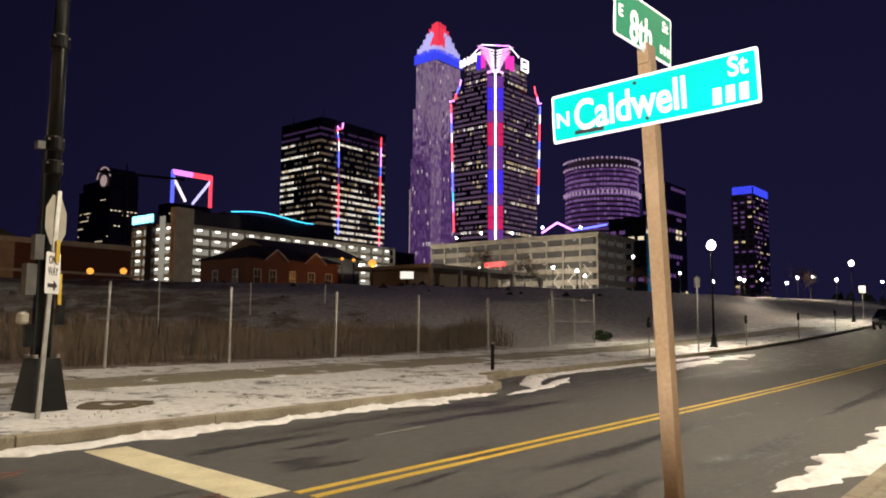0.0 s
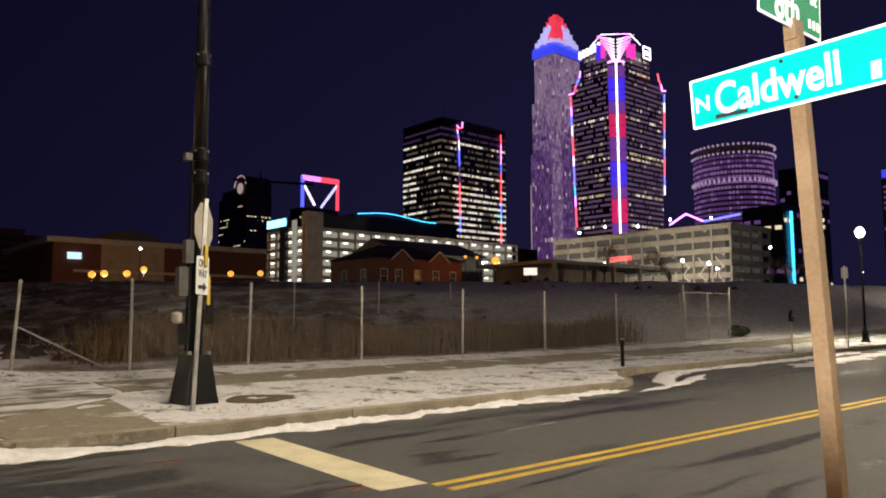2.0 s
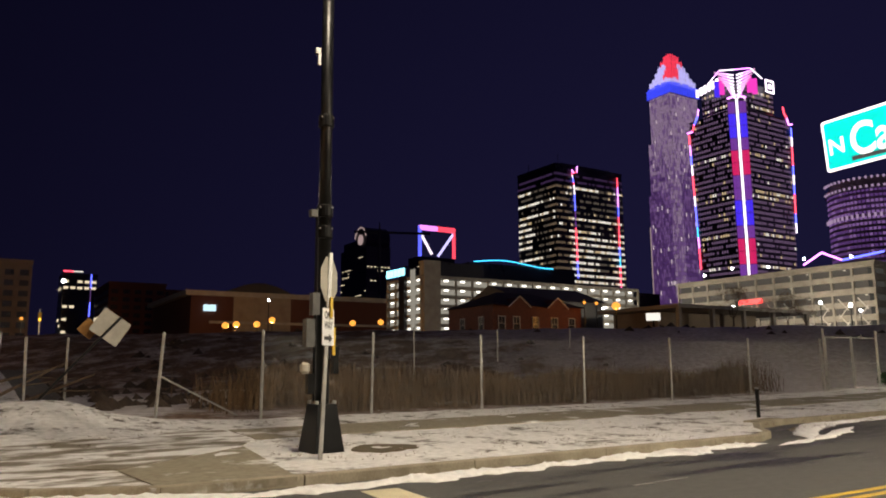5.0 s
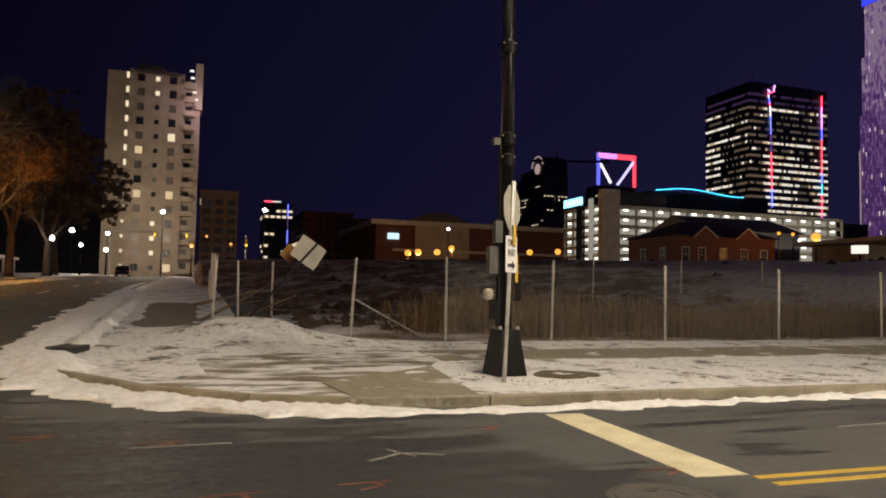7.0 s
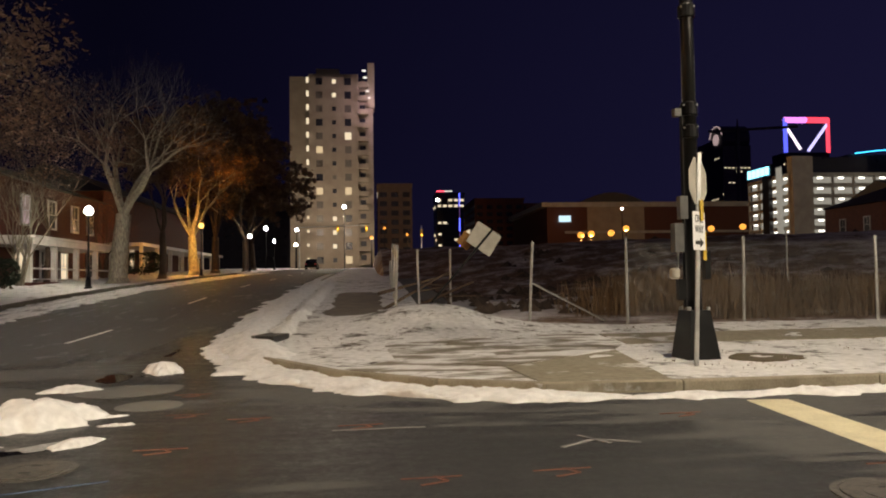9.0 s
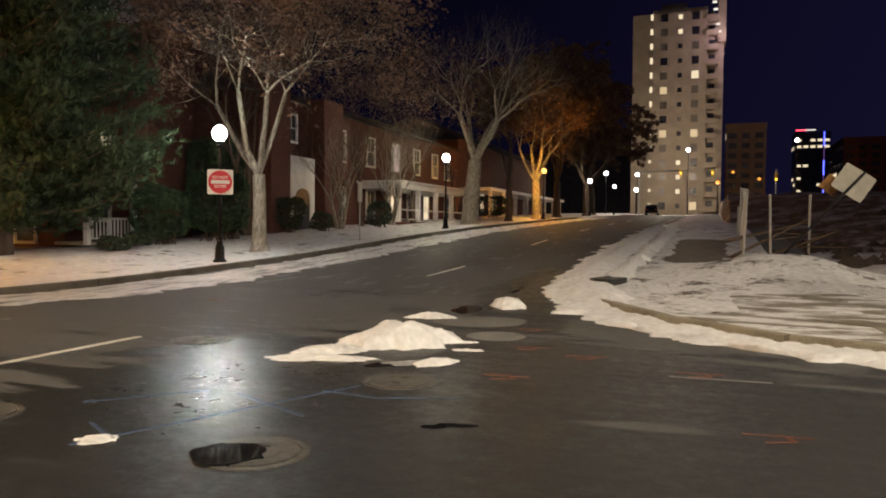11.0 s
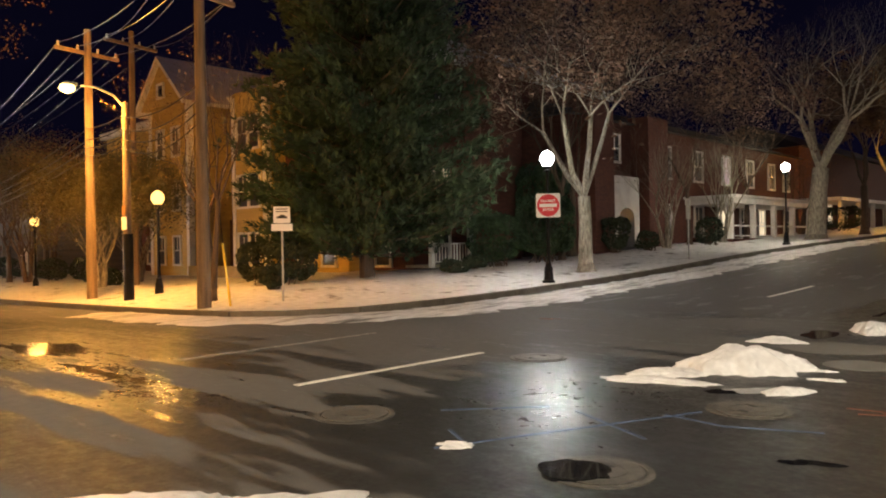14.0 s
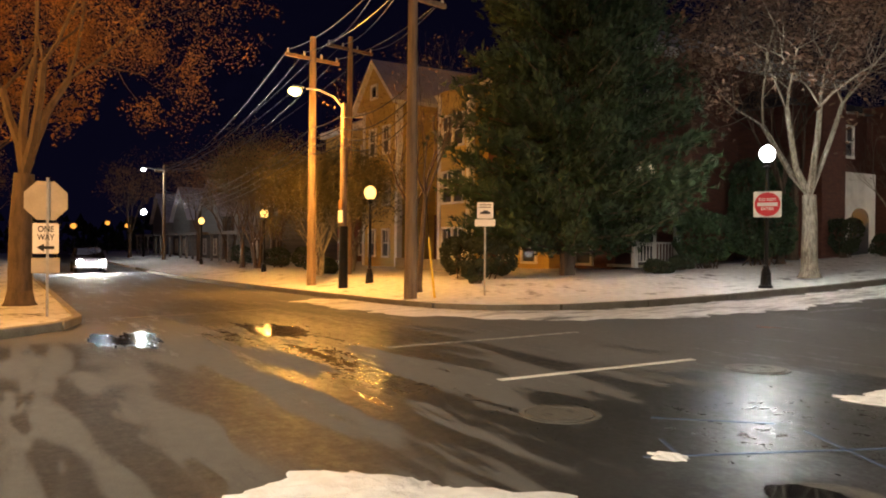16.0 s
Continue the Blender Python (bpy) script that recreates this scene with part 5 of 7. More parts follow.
part("bay", Build().span(-31.5, -28.5, 22.5, 23.7, Z0, 10.5), M_siding, ap)
part("brick_wing", Build().span(-31, -24.95, 23.4, 40.15, Z0, 10.4), M_brick, ap)
part("bay", Build().span(-25.3, -23.9, 27, 30, Z0, 10.5), M_brick, ap)
part("cornice", Build().span(-60.3, -24.7, 23.2, 40.3, 10.35, 10.75), M_trim, ap)
g = Build()
g.add([(-46.5, 20.4, 10.3), (-40.7, 20.4, 10.3), (-43.6, 20.4, 13.0), (-46.5, 27, 10.3), (-40.7, 27, 10.3), (-43.6, 27, 13.0)], [(0, 1, 2), (3, 5, 4), (0, 2, 5, 3), (1, 4, 5, 2), (0, 3, 4, 1)])
part("gable", g, M_siding, ap)
rf = Build()
for s in (-1, 1):
    rf.add([(-43.6, 20.1, 13.25), (-43.6, 28, 13.25), (-43.6 + s * 3.3, 28, 10.2), (-43.6 + s * 3.3, 20.1, 10.2), (-43.6, 20.1, 13.0), (-43.6, 28, 13.0), (-43.6 + s * 3.2, 28, 10.0), (-43.6 + s * 3.2, 20.1, 10.0)], [(0, 1, 2, 3), (4, 7, 6, 5), (0, 3, 7, 4), (2, 1, 5, 6), (3, 2, 6, 7)])
part("gable_trim", rf, M_trim, ap)
for x0, x1 in ((-40.9, -38.9), (-35.1, -31.8)):
    part("brick_panel", Build().span(x0, x1, 23.42, 23.62, 3.4, 9.9), M_brick, ap)
for x in (-46, -41.2, -38.6, -35.4):
    part("corner_board", Build().span(x - .16, x + .16, (20.74 if x < -41 else 22.24), (21.1 if x < -41 else 22.6), Z0, 10.3), M_trim, ap)
roof = Build()
roof.add([(-60.4, 23.1, 10.75), (-24.6, 23.1, 10.75), (-24.6, 40.4, 10.75), (-60.4, 40.4, 10.75), (-53, 31.7, 14.4), (-32, 31.7, 14.4)], [(0, 1, 5, 4), (1, 2, 5), (2, 3, 4, 5), (3, 0, 4), (0, 3, 2, 1)])
part("roof", roof, M_snowroof, ap)
for fl in range(3):
    z = 1.6 + fl * 3.25
    for x, y in ((-37.6, 22.3), (-36.4, 22.3), (-33.5, 23.6 if fl else 23.45), (-30, 22.5), (-40, 23.6 if fl else 23.45), (-27, 23.4), (-48.5, 23.6 if fl else 23.45), (-52, 23.6 if fl else 23.45)):
        window(ap, (x, y, z), 1.0, 1.7, -90, None)
    window(ap, (-42.6, 20.8, z), .8, 1.6, -90)
    window(ap, (-44.6, 20.8, z), .8, 1.6, -90)
    for y in (25.2,):
        window(ap, (-24.95, y, z), 1.0, 1.7, 0, M_win if (fl, y) == (1, 25.2) else None)
window(ap, (-43.6, 20.4, 11.2), .7, .7, -90, None, False)
po = thing("porch", (-24.2, 24.3, .4), "small porch with a white railing and posts", "porch")
part("floor", Build().box((0, 0, .3), (1.7, 2.6, .12)), M_kerb, po)
part("rail", Build().box((.8, 0, 1.3), (.08, 2.4, .08)).box((.8, 0, .5), (.06, 2.4, .06)), M_trim, po)
for k in range(13):
    part("baluster", Build().box((.8, -1.15 + k * .19, .9), (.045, .045, .8)), M_trim, po)
for y in (-1.25, 1.25):
    part("post", Build().box((.8, y, 1.55), (.2, .2, 2.6)), M_trim, po)
st = thing("garden_steps", (-24.6, 15.4, west_z(-24.6, 15.4)), "low concrete garden steps dusted with snow", "steps")
for k in range(3):
    part("step", Build().box((-.45 * k, .3 * k, .06 + .17 * k), (2.4, .5, .19), Matrix.Rotation(radians(-35), 3, "Z")), M_kerb, st)
wl_ = thing("garden_wall", (-33, 19.0, west_z(-33, 19)), "low garden wall before the apartments", "wall")
part("course", Build().box((0, 0, .25), (9, .3, .6)), M_kerb, wl_)

# ---- townhouses along the avenue ----
tw = thing("townhouse", (0, 0, 0), "red brick townhouses with cream bays and a porch balcony", "house")
part("wall", Build().span(-34, -22, 31.5, 64, .6, 8.2), M_brick, tw)
part("roof", Build().add([(-34.4, 31.1, 8.2), (-21.6, 31.1, 8.2), (-21.6, 64.4, 8.2), (-34.4, 64.4, 8.2), (-28, 34, 10.6), (-28, 61, 10.6)], [(0, 1, 4), (1, 2, 5, 4), (2, 3, 5), (3, 0, 4, 5), (0, 3, 2, 1)]), M_roof, tw)
part("chimney_breast", Build().span(-22.2, -20.9, 32.2, 34.0, .6, 8.6), M_brick, tw)
part("chimney_breast", Build().span(-22.2, -20.9, 37.6, 39.8, .6, 8.6), M_brick, tw)
part("entry_bay", Build().span(-22.1, -21.3, 34.4, 37.2, .6, 5.2), M_trim, tw, "cream two-storey entry bay")
en = Build()
for k in range(7):
    a0, a1 = math.pi * k / 7, math.pi * (k + 1) / 7
    en.add([(-21.24, 35.8 + .75 * math.cos(a0), 3.0 + .5 * math.sin(a0)), (-21.24, 35.8 + .75 * math.cos(a1), 3.0 + .5 * math.sin(a1)), (-21.24, 35.8, 3.0)], [(0, 1, 2)])
en.span(-21.3, -21.24, 35.05, 36.55, .9, 3.0)
part("doorway", en, M_unlit, tw)
part("porch_roof", Build().span(-22.1, -18.9, 44, 58, 3.9, 4.25).span(-22.1, -18.7, 43.8, 58.2, 4.25, 4.4), M_trim, tw)
part("porch_floor", Build().span(-22.1, -19, 44, 58, 1.0, 1.75), M_brick, tw)
for y in (44.3, 47.7, 51.1, 54.5, 57.7):
    part("porch_post", Build().span(-19.4, -19.1, y - .15, y + .15, 1.5, 3.95), M_trim, tw)
part("porch_rail", Build().span(-19.3, -19.2, 44.3, 57.7, 2.5, 2.6).span(-19.3, -19.2, 44.3, 57.7, 1.9, 1.96), M_trim, tw)
for y, z, lit in ((45.8, 2.9, None), (49.2, 2.9, M_win), (52.8, 2.9, None), (56, 2.9, M_win), (45.8, 6.4, None), (50, 6.4, M_roselit), (54, 6.4, None), (58, 6.4, None), (41.5, 6.4, None), (41.5, 2.9, None), (61, 3, None), (61, 6.4, None)):
    window(tw, (-22, y, z), 1.1, 1.8, 0, lit)
for y in (35.8, 41.0):
    window(tw, (-22, y, 6.8), .9, 1.4, 0)
tw2 = thing("townhouse", (0, 0, 0), "shadowed brick townhouse row up the avenue", "house")
part("wall", Build().span(-36, -24, 70, 110, 1.8, 10), M_brick, tw2)
part("roof", Build().add([(-36.4, 69.6, 10), (-23.6, 69.6, 10), (-23.6, 110.4, 10), (-36.4, 110.4, 10), (-30, 73, 13), (-30, 107, 13)], [(0, 1, 4), (1, 2, 5, 4), (2, 3, 5), (3, 0, 4, 5), (0, 3, 2, 1)]), M_roof, tw2)
for k in range(8):
    part("porch_post", Build().span(-21.2, -20.9, 71 + k * 5, 71.3 + k * 5, 1.8, 5), M_trim, tw2)
    window(tw2, (-24, 73 + k * 4.8, 4), 1.1, 1.8, 0, M_win if k in (1, 4) else None)
part("porch_roof", Build().span(-24.1, -20.6, 70, 107, 5, 5.3), M_trim, tw2)

# cottages down the side street
M_clapboard = surface("grey_clapboard", (.1, .098, .095), (.17, .165, .16), .8, 20, (.6, .8), .1, 0, .01, (.3, .3, 7))
for k, (x, c) in enumerate(((-66, M_clapboard), (-79, M_clapboard), (-93, M_clapboard), (-107, M_clapboard))):
    h = thing("cottage", (x, 17.5, -.5), "pale gabled cottage set back from the side street", "house", "cottages down the side street")
    part("wall", Build().span(0, 9, 0, 9, 0, 4.6).add([(0, 0, 4.6), (9, 0, 4.6), (4.5, 0, 8), (0, 9, 4.6), (9, 9, 4.6), (4.5, 9, 8)], [(0, 1, 2), (3, 5, 4), (0, 2, 5, 3), (1, 4, 5, 2)]), c, h)
    part("roof", Build().add([(4.5, -.4, 8.25), (4.5, 9.4, 8.25), (9.6, 9.4, 4.4), (9.6, -.4, 4.4), (-.6, 9.4, 4.4), (-.6, -.4, 4.4)], [(0, 3, 2, 1), (0, 1, 4, 5)]), M_snowroof, h)
    part("porch_roof", Build().span(0, 9, -2.2, .1, 2.7, 2.95), M_clapboard, h)
    for q in range(4):
        part("porch_post", Build().span(.2 + q * 2.8, .4 + q * 2.8, -2.1, -1.9, 0, 2.75), M_clapboard, h)
    for q in (2.2, 6.4):
        window(h, (q, 0, 1.6), .9, 1.4, -90)


# ---- wooden poles and wires ----
def utility_pole(at, height, r, arms, label, lean=0.0):
    x, y = at
    t = thing("utility_pole", (x, y, ground_top(x, y)), label, "utility pole", "utility poles on the side street")
    part("shaft", Build().tube((0, 0, -.1), (lean, 0, height), r, r * .65, 12), M_wood, t)
    ends = []
    for z, w in arms:
        a = part("crossarm", Build().box((lean * z / height, 0, z), (.12, w, .12), Matrix.Rotation(radians(12), 3, "Z")), M_wood, t)
        for s in (-.46, -.16, .16, .46):
            part("insulator", Build().lathe((lean * z / height - s * w * .2, s * w * .97, z + .06), [(.03, 0), (.05, .04), (.03, .09), (.045, .13), (.02, .18)], 8), M_signback, a)
            ends.append(Vector((x + lean * z / height - s * w * .2, y + s * w * .97, ground_top(x, y) + z + .18)))
    return t, ends


p1, e1 = utility_pole((-18.6, 9.75), 9.2, .19, ((8.35, 2.4),), "tall dark wooden pole with one crossarm")
p2, e2 = utility_pole((-27.8, 10.3), 9.6, .18, ((8.75, 2.4),), "wooden pole with a crossarm, lit orange")
p3, e3 = utility_pole((-33, 14.1), 11.2, .17, ((10.6, 2.6),), "wooden pole with a crossarm behind the lamp")
p4, e4 = utility_pole((-73.7, 13), 8.8, .18, ((8.2, 1.8),), "distant wooden pole with a bright lamp")
lp = thing("street_lamp", (-24.9, 10.4, ground_top(-24.9, 10.4)), "wooden lamp pole with a bent arm and sodium lamp", "street lamp")
part("pole", Build().tube((0, 0, -.1), (-.05, 0, 6.55), .15, .1, 12), M_wood, lp)
arm = Build()
pts = [Vector((-.05, 0, 6.35)), Vector((-.1, -.35, 6.75)), Vector((-.15, -.9, 6.95)), Vector((-.2, -1.35, 6.95))]
for a, c in zip(pts, pts[1:]):
    arm.tube(a, c, .035, n=6)
part("arm", arm, M_galv, lp)
part("lamp_head", Build().box((-.22, -1.65, 6.97), (.2, .4, .08)), M_cabinet, lp)
part("lens", Build().lathe((-.22, -1.75, 6.66), [(.05, 0), (.2, .08), (.24, .16), (.2, .26)], 12), M_sodiumhot, lp, "glowing orange lens")
no = part("notice", Build().box((.05, -.14, 2.55), (.36, .03, .42)), M_signwhite, lp, "pale blue notice plate")
part("notice", Build().box((.05, -.14, 2.98), (.3, .03, .3)), M_leafrust, lp)
part("guard", Build().tube((0, 0, 0), (0, 0, 2.2), .17, .165, 12), M_black, lp)
lamp("sodium_light", (-25.1, 8.6, ground_top(-24.9, 10.4) + 6.5), 1500, SODIUM, .28)
for name_, at_, aim_, watts_, cone_ in (("sodium_light", (-25.1, 8.6, ground_top(-24.9, 10.4) + 6.5), (-27, 13, 0), 2300, 150), ("sodium_light", (-11.5, -7.5, 7.5), (-19.0, .4, 3.4), 6500, 78)):
    # one-way street lamp spots: the bent-arm lamp, and an unseen one
    sd_ = bpy.data.lights.new(name_, "SPOT")
    sd_.energy, sd_.spot_size, sd_.spot_blend, sd_.color, sd_.shadow_soft_size = watts_, radians(cone_), .5, SODIUM, .2
    new(name_, sd_).matrix_basis = look(at_, aim_)
gw = thing("guy_wire", (0, 0, 0), "yellow guarded guy wire anchored in the verge", "wire")
part("guard", Build().tube((-17.6, 9.95, .12), (-17.95, 9.95, 1.75), .035), M_tape, gw)
part("wire", Build().tube((-17.95, 9.95, 1.75), (-18.55, 9.8, 7.9), .008, n=4), M_black, gw)


def cable(a, c, sag, r=.014, label="overhead wire between the poles"):
    a, c = Vector(a), Vector(c)
    b = Build()
    n = 14
    side = Vector((-(c - a).y, (c - a).x, 0)).normalized()
    for k in range(n + 1):
        p = a.lerp(c, k / n) - Vector((0, 0, sag * 4 * (k / n) * (1 - k / n)))
        b.v += [tuple(p + side * r), tuple(p + Vector((0, 0, r))), tuple(p - side * r), tuple(p - Vector((0, 0, r)))]
    b.f = [(j * 4 + k, j * 4 + (k + 1) % 4, j * 4 + 4 + (k + 1) % 4, j * 4 + 4 + k) for j in range(n) for k in range(4)] + [(3, 2, 1, 0), (n * 4, n * 4 + 1, n * 4 + 2, n * 4 + 3)]
    tagged(part("overhead_wire", b, M_black), label, "wire", "overhead wires")


for i in (0, 1, 3):
    cable(e1[i], e3[i], .35)
    cable(e3[i], e4[i], 1.2)
    cable(e2[i], e1[i], .3)
    cable(e2[i], e4[i], 1.4)
for z, s in ((5.9, .3), (5.5, .35), (5.2, .4), (4.9, .45)):
    cable((-18.6, 9.6, z), (-24.95, 10.25, z + .15), s, .02)
    cable((-24.95, 10.25, z + .15), (-27.8, 10.15, z + .1), .1, .02)
    cable((-27.8, 10.15, z), (-73.7, 12.9, z + .5), 1.3, .02)
cable((-24.95, 10.3, 5.2), (-40, 22, 6.5), .4, .016)
lamp("pole_light", (-73.2, 11.0, 8.0), 900, COOL, .2)
lh = thing("pole_lamp", (-73.2, 11.2, 8.3), "bright white lamp on an arm", "street lamp")
part("head", Build().box((0, 0, 0), (.3, .7, .14)), M_cabinet, lh)
part("lens", Build().lathe((0, -.1, -.3), [(.05, 0), (.18, .1), (.2, .22)], 12), M_globe, lh)
part("arm", Build().tube((-.3, 1.9, -.2), (0, .2, .03), .04), M_galv, lh)


# ---- cars ----
def car(at, turn, paint, label, lights=None):
    x, y = at
    c = thing("car", (x, y, gz(x, y)), label, "car", turn=turn)
    prof = [(-2.2, .35), (-2.25, .75), (-2.1, 1.02), (-1.75, 1.08), (-1.2, 1.62), (.5, 1.66), (1.2, 1.12), (2.0, .98), (2.25, .75), (2.25, .35)]
    n = len(prof)
    bd = Build()
    bd.add([(s * (.9 - .16 * (z > 1.2)), px_, z) for s in (-1, 1) for px_, z in prof], [tuple(range(n)), tuple(reversed(range(n, 2 * n)))] + [(k, n + k, n + (k + 1) % n, (k + 1) % n) for k in range(n)])
    body = part("body", bd, paint, c)
    part("windscreen", Build().add([(-.68, .62, 1.6), (.68, .62, 1.6), (.78, 1.18, 1.17), (-.78, 1.18, 1.17)], [(0, 3, 2, 1)]), M_unlit, body)
    part("rear_window", Build().add([(-.68, -1.3, 1.58), (.68, -1.3, 1.58), (.78, -1.8, 1.12), (-.78, -1.8, 1.12)], [(0, 1, 2, 3)]), M_unlit, body)
    for sx_ in (-.88, .88):
        for yy in (-1.4, 1.4):
            wq = part("wheel", Build().tube((sx_ - .1, yy, .34), (sx_ + .1, yy, .34), .34, n=18), M_ink, c)
            part("rim", Build().tube((sx_ - .12, yy, .34), (sx_ + .12, yy, .34), .2, n=14), M_galv, wq)
        # headlights are drawn large so that their shape holds the glare
        part("headlight", Build().lathe((sx_ * .75, 2.22, .62), [(.05, 0), (.22, .06), (.22, .2), (.05, .26)], 10), M_head if lights else M_trim, body)
        part("tail_light", Build().box((sx_ * .8, -2.25, .85), (.28, .06, .16)), M_tail if lights else M_signred, body)
    part("bumper", Build().box((0, 2.28, .45), (1.7, .12, .2)), M_ink, body)
    return c


M_carpaint = surface("dark_car_paint", (.012, .012, .015), (.03, .03, .034), 2, 30, (.15, .3), 0)
car((-56, 5.0), -90, M_carpaint, "oncoming dark car with bright headlights", True)
for s in (-.66, .66):
    lamp("headlight_beam", (-53.4, 5.0 + s, gz(-53.4, 5) + .7), 900, (1, .96, .9), .2)
car((-9.2, 118), 0, M_carpaint, "dark car parked far up the avenue")
car((70, 10.6), 90, M_carpaint, "dark car parked at the kerb on the rise")


# ---- skyline ----
def tower(name, x0, y0, lx, ly, z0, z1, floor, bay, body, label, lit=.3, seed=0, win=(.62, .55), mats=(M_win, M_unlit), dim=None, third=0.0, swap=.45):
    """A tall building: body with a parapet and floor bands, and glazing by facade, lit and unlit."""
    r = random.Random(seed)
    z0 = min(z0, ground_z(x0, y0) - 1)
    t = thing(name, (x0, y0, z0), label, "building")
    h = z1 - z0
    wall = part("wall", Build().span(0, lx, 0, ly, 0, h), body, t)
    part("parapet", Build().span(-.25, lx + .25, -.25, ly + .25, h - 1.0, h + .15), body, t)
    sets = {0: Build(), 1: Build(), 2: Build()}
    nf = int(h / floor)
    for i in range(nf):
        z = i * floor + floor * (1 - win[1]) / 2
        warm = r.random()
        for side, length in (("x", lx), ("y", ly)):
            nb = max(1, int(length / bay))
            bw = length / nb
            p = lit * (1.7 if warm > .6 else .55)
            state = 0 if r.random() < p else 2
            for k in range(nb):
                if r.random() < swap:
                    state = 0 if r.random() < p else (1 if r.random() < third else 2)
                q = sets[state]
                a = k * bw + bw * (1 - win[0]) / 2
                if side == "x":
                    q.span(a, a + bw * win[0], -.12, .05, z, z + floor * win[1])
                else:
                    q.span(-.12, .05, a, a + bw * win[0], z, z + floor * win[1])
    for k, nm, mt in ((0, "lit_glazing", mats[0]), (1, "dim_pane_glow", dim or mats[0]), (2, "dark_glazing", mats[1])):
        if sets[k].v:
            tagged(part(nm, sets[k], mt, wall), kind="stuff")
    return t, h, z0


def tube_light(parent, pts, colours, r):
    """A strip of light along points, in stretches of colour."""
    n = len(colours)
    for k, c in enumerate(colours):
        s0, s1 = k / n * (len(pts) - 1), (k + 1) / n * (len(pts) - 1)
        i0, i1 = min(int(s0), len(pts) - 2), min(int(s1 - 1e-6), len(pts) - 2)
        p = Vector(pts[i0]).lerp(Vector(pts[i0 + 1]), s0 - i0)
        q = Vector(pts[i1]).lerp(Vector(pts[i1 + 1]), s1 - i1)
        part("light_strip", Build().tube(p, q, r, n=6), c, parent)


W, R_, B_, P_ = M_white_neon, M_red_neon, M_blue_neon, M_pink_neon

def glaze(t, wall, faces, h, floor, win, pick, names, seed, warp=None):
    """Glazing of a tall facade: pick(face, u, v, state, r) gives the key of each window."""
    r = random.Random(seed)
    sets = {k: Build() for k in names}
    nf = int(h / floor)
    for i in range(nf):
        z = i * floor + floor * (1 - win[1]) / 2
        v = i / nf
        for fi, (p, q, bay) in enumerate(faces):
            p, q = Vector(p), Vector(q)
            length = (q - p).length
            d = (q - p) / length
            out = Vector((d.y, -d.x, 0))
            nb = max(1, int(length / bay))
            bw = length / nb
            m = Matrix((d, -out, Vector((0, 0, 1)))).transposed()
            state = None
            for k in range(nb):
                state = pick(fi, (k + .5) / nb, v, state, r)
                if state:
                    c = p + d * (k + .5) * bw + Vector((0, 0, z + floor * win[1] / 2))
                    sets[state].box(c, (bw * win[0], .3, floor * win[1]), m)
    for k, (nm, mt) in names.items():
        if sets[k].v:
            if warp:
                sets[k].v = [warp(p) for p in sets[k].v]
            tagged(part(nm, sets[k], mt, wall), kind="stuff")


# bays glow violet to rose in place of coloured floodlight on the stone
M_violet_low = glow("dim_violet_facade_glow", (.42, .17, .72), .17)
M_violet_mid = glow("violet_facade_glow", (.6, .3, .86), .25)
M_rose_top = glow("pale_rose_facade_glow", (.8, .54, .86), .34)
M_spark = glow("bright_single_window", (1.0, .82, .86), .7)
# panes emit the dim violet light that lies over the flared tower
M_smoke = glow("smoky_facade_glow", (.6, .36, .66), .18)
M_golddim = glow("dim_gold_stair_glass", (.9, .62, .4), .11)
M_topglass = glow("violet_top_floor_glow", (.5, .25, .75), .06)
M_panelblue = glow("blue_lit_glass_panel", (.07, .03, .95), .75)
M_panelred = glow("red_lit_glass_panel", (.85, .02, .16), .6)
M_panelviolet = glow("violet_lit_glass_panel", (.42, .1, .8), .3)
M_fan = glow("pale_pink_light_strip", (1.0, .5, .85), .9)
M_magenta = glow("magenta_lit_glass_panel", (.95, .05, .55), .8)

# granite tower with setbacks and a stepped crown of fins
boa = thing("crown_tower", (536, 451, min(10, ground_z(536, 451) - 1)), "tall rosy granite office tower with a lit stepped crown", "building")
z0 = boa.location.z
h = 222 - z0
for name, x0, x1, y0, y1, za, zb, sd in (("lower_shaft", 0, 45, 0, 32, 0, h - 62, 1), ("middle_shaft", 1.2, 43.8, 1.5, 30.5, h - 62, h - 12, 2), ("upper_shaft", 3.2, 41.8, 3.6, 28.6, h - 12, h + 34, 3)):
    sh_ = part(name, Build().span(x0, x1, y0, y1, za, zb), M_purple, boa)

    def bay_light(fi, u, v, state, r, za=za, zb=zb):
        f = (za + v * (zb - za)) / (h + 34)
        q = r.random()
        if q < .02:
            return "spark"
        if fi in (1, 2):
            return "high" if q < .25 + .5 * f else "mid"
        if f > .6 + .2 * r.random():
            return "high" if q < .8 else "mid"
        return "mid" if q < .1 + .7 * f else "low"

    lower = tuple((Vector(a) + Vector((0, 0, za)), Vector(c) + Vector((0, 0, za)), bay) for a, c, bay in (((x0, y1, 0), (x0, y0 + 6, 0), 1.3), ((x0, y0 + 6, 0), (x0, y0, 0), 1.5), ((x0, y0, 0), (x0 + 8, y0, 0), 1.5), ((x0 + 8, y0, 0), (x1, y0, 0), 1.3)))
    glaze(boa, sh_, lower, zb - za, (zb - za) / (round((zb - za) / 3.9) + .001), (.5, .93), bay_light, {"low": ("dim_pane_glow", M_violet_low), "mid": ("violet_pane_glow", M_violet_mid), "high": ("pale_pane_glow", M_rose_top), "spark": ("lit_glazing", M_spark)}, sd)
r = random.Random(5)
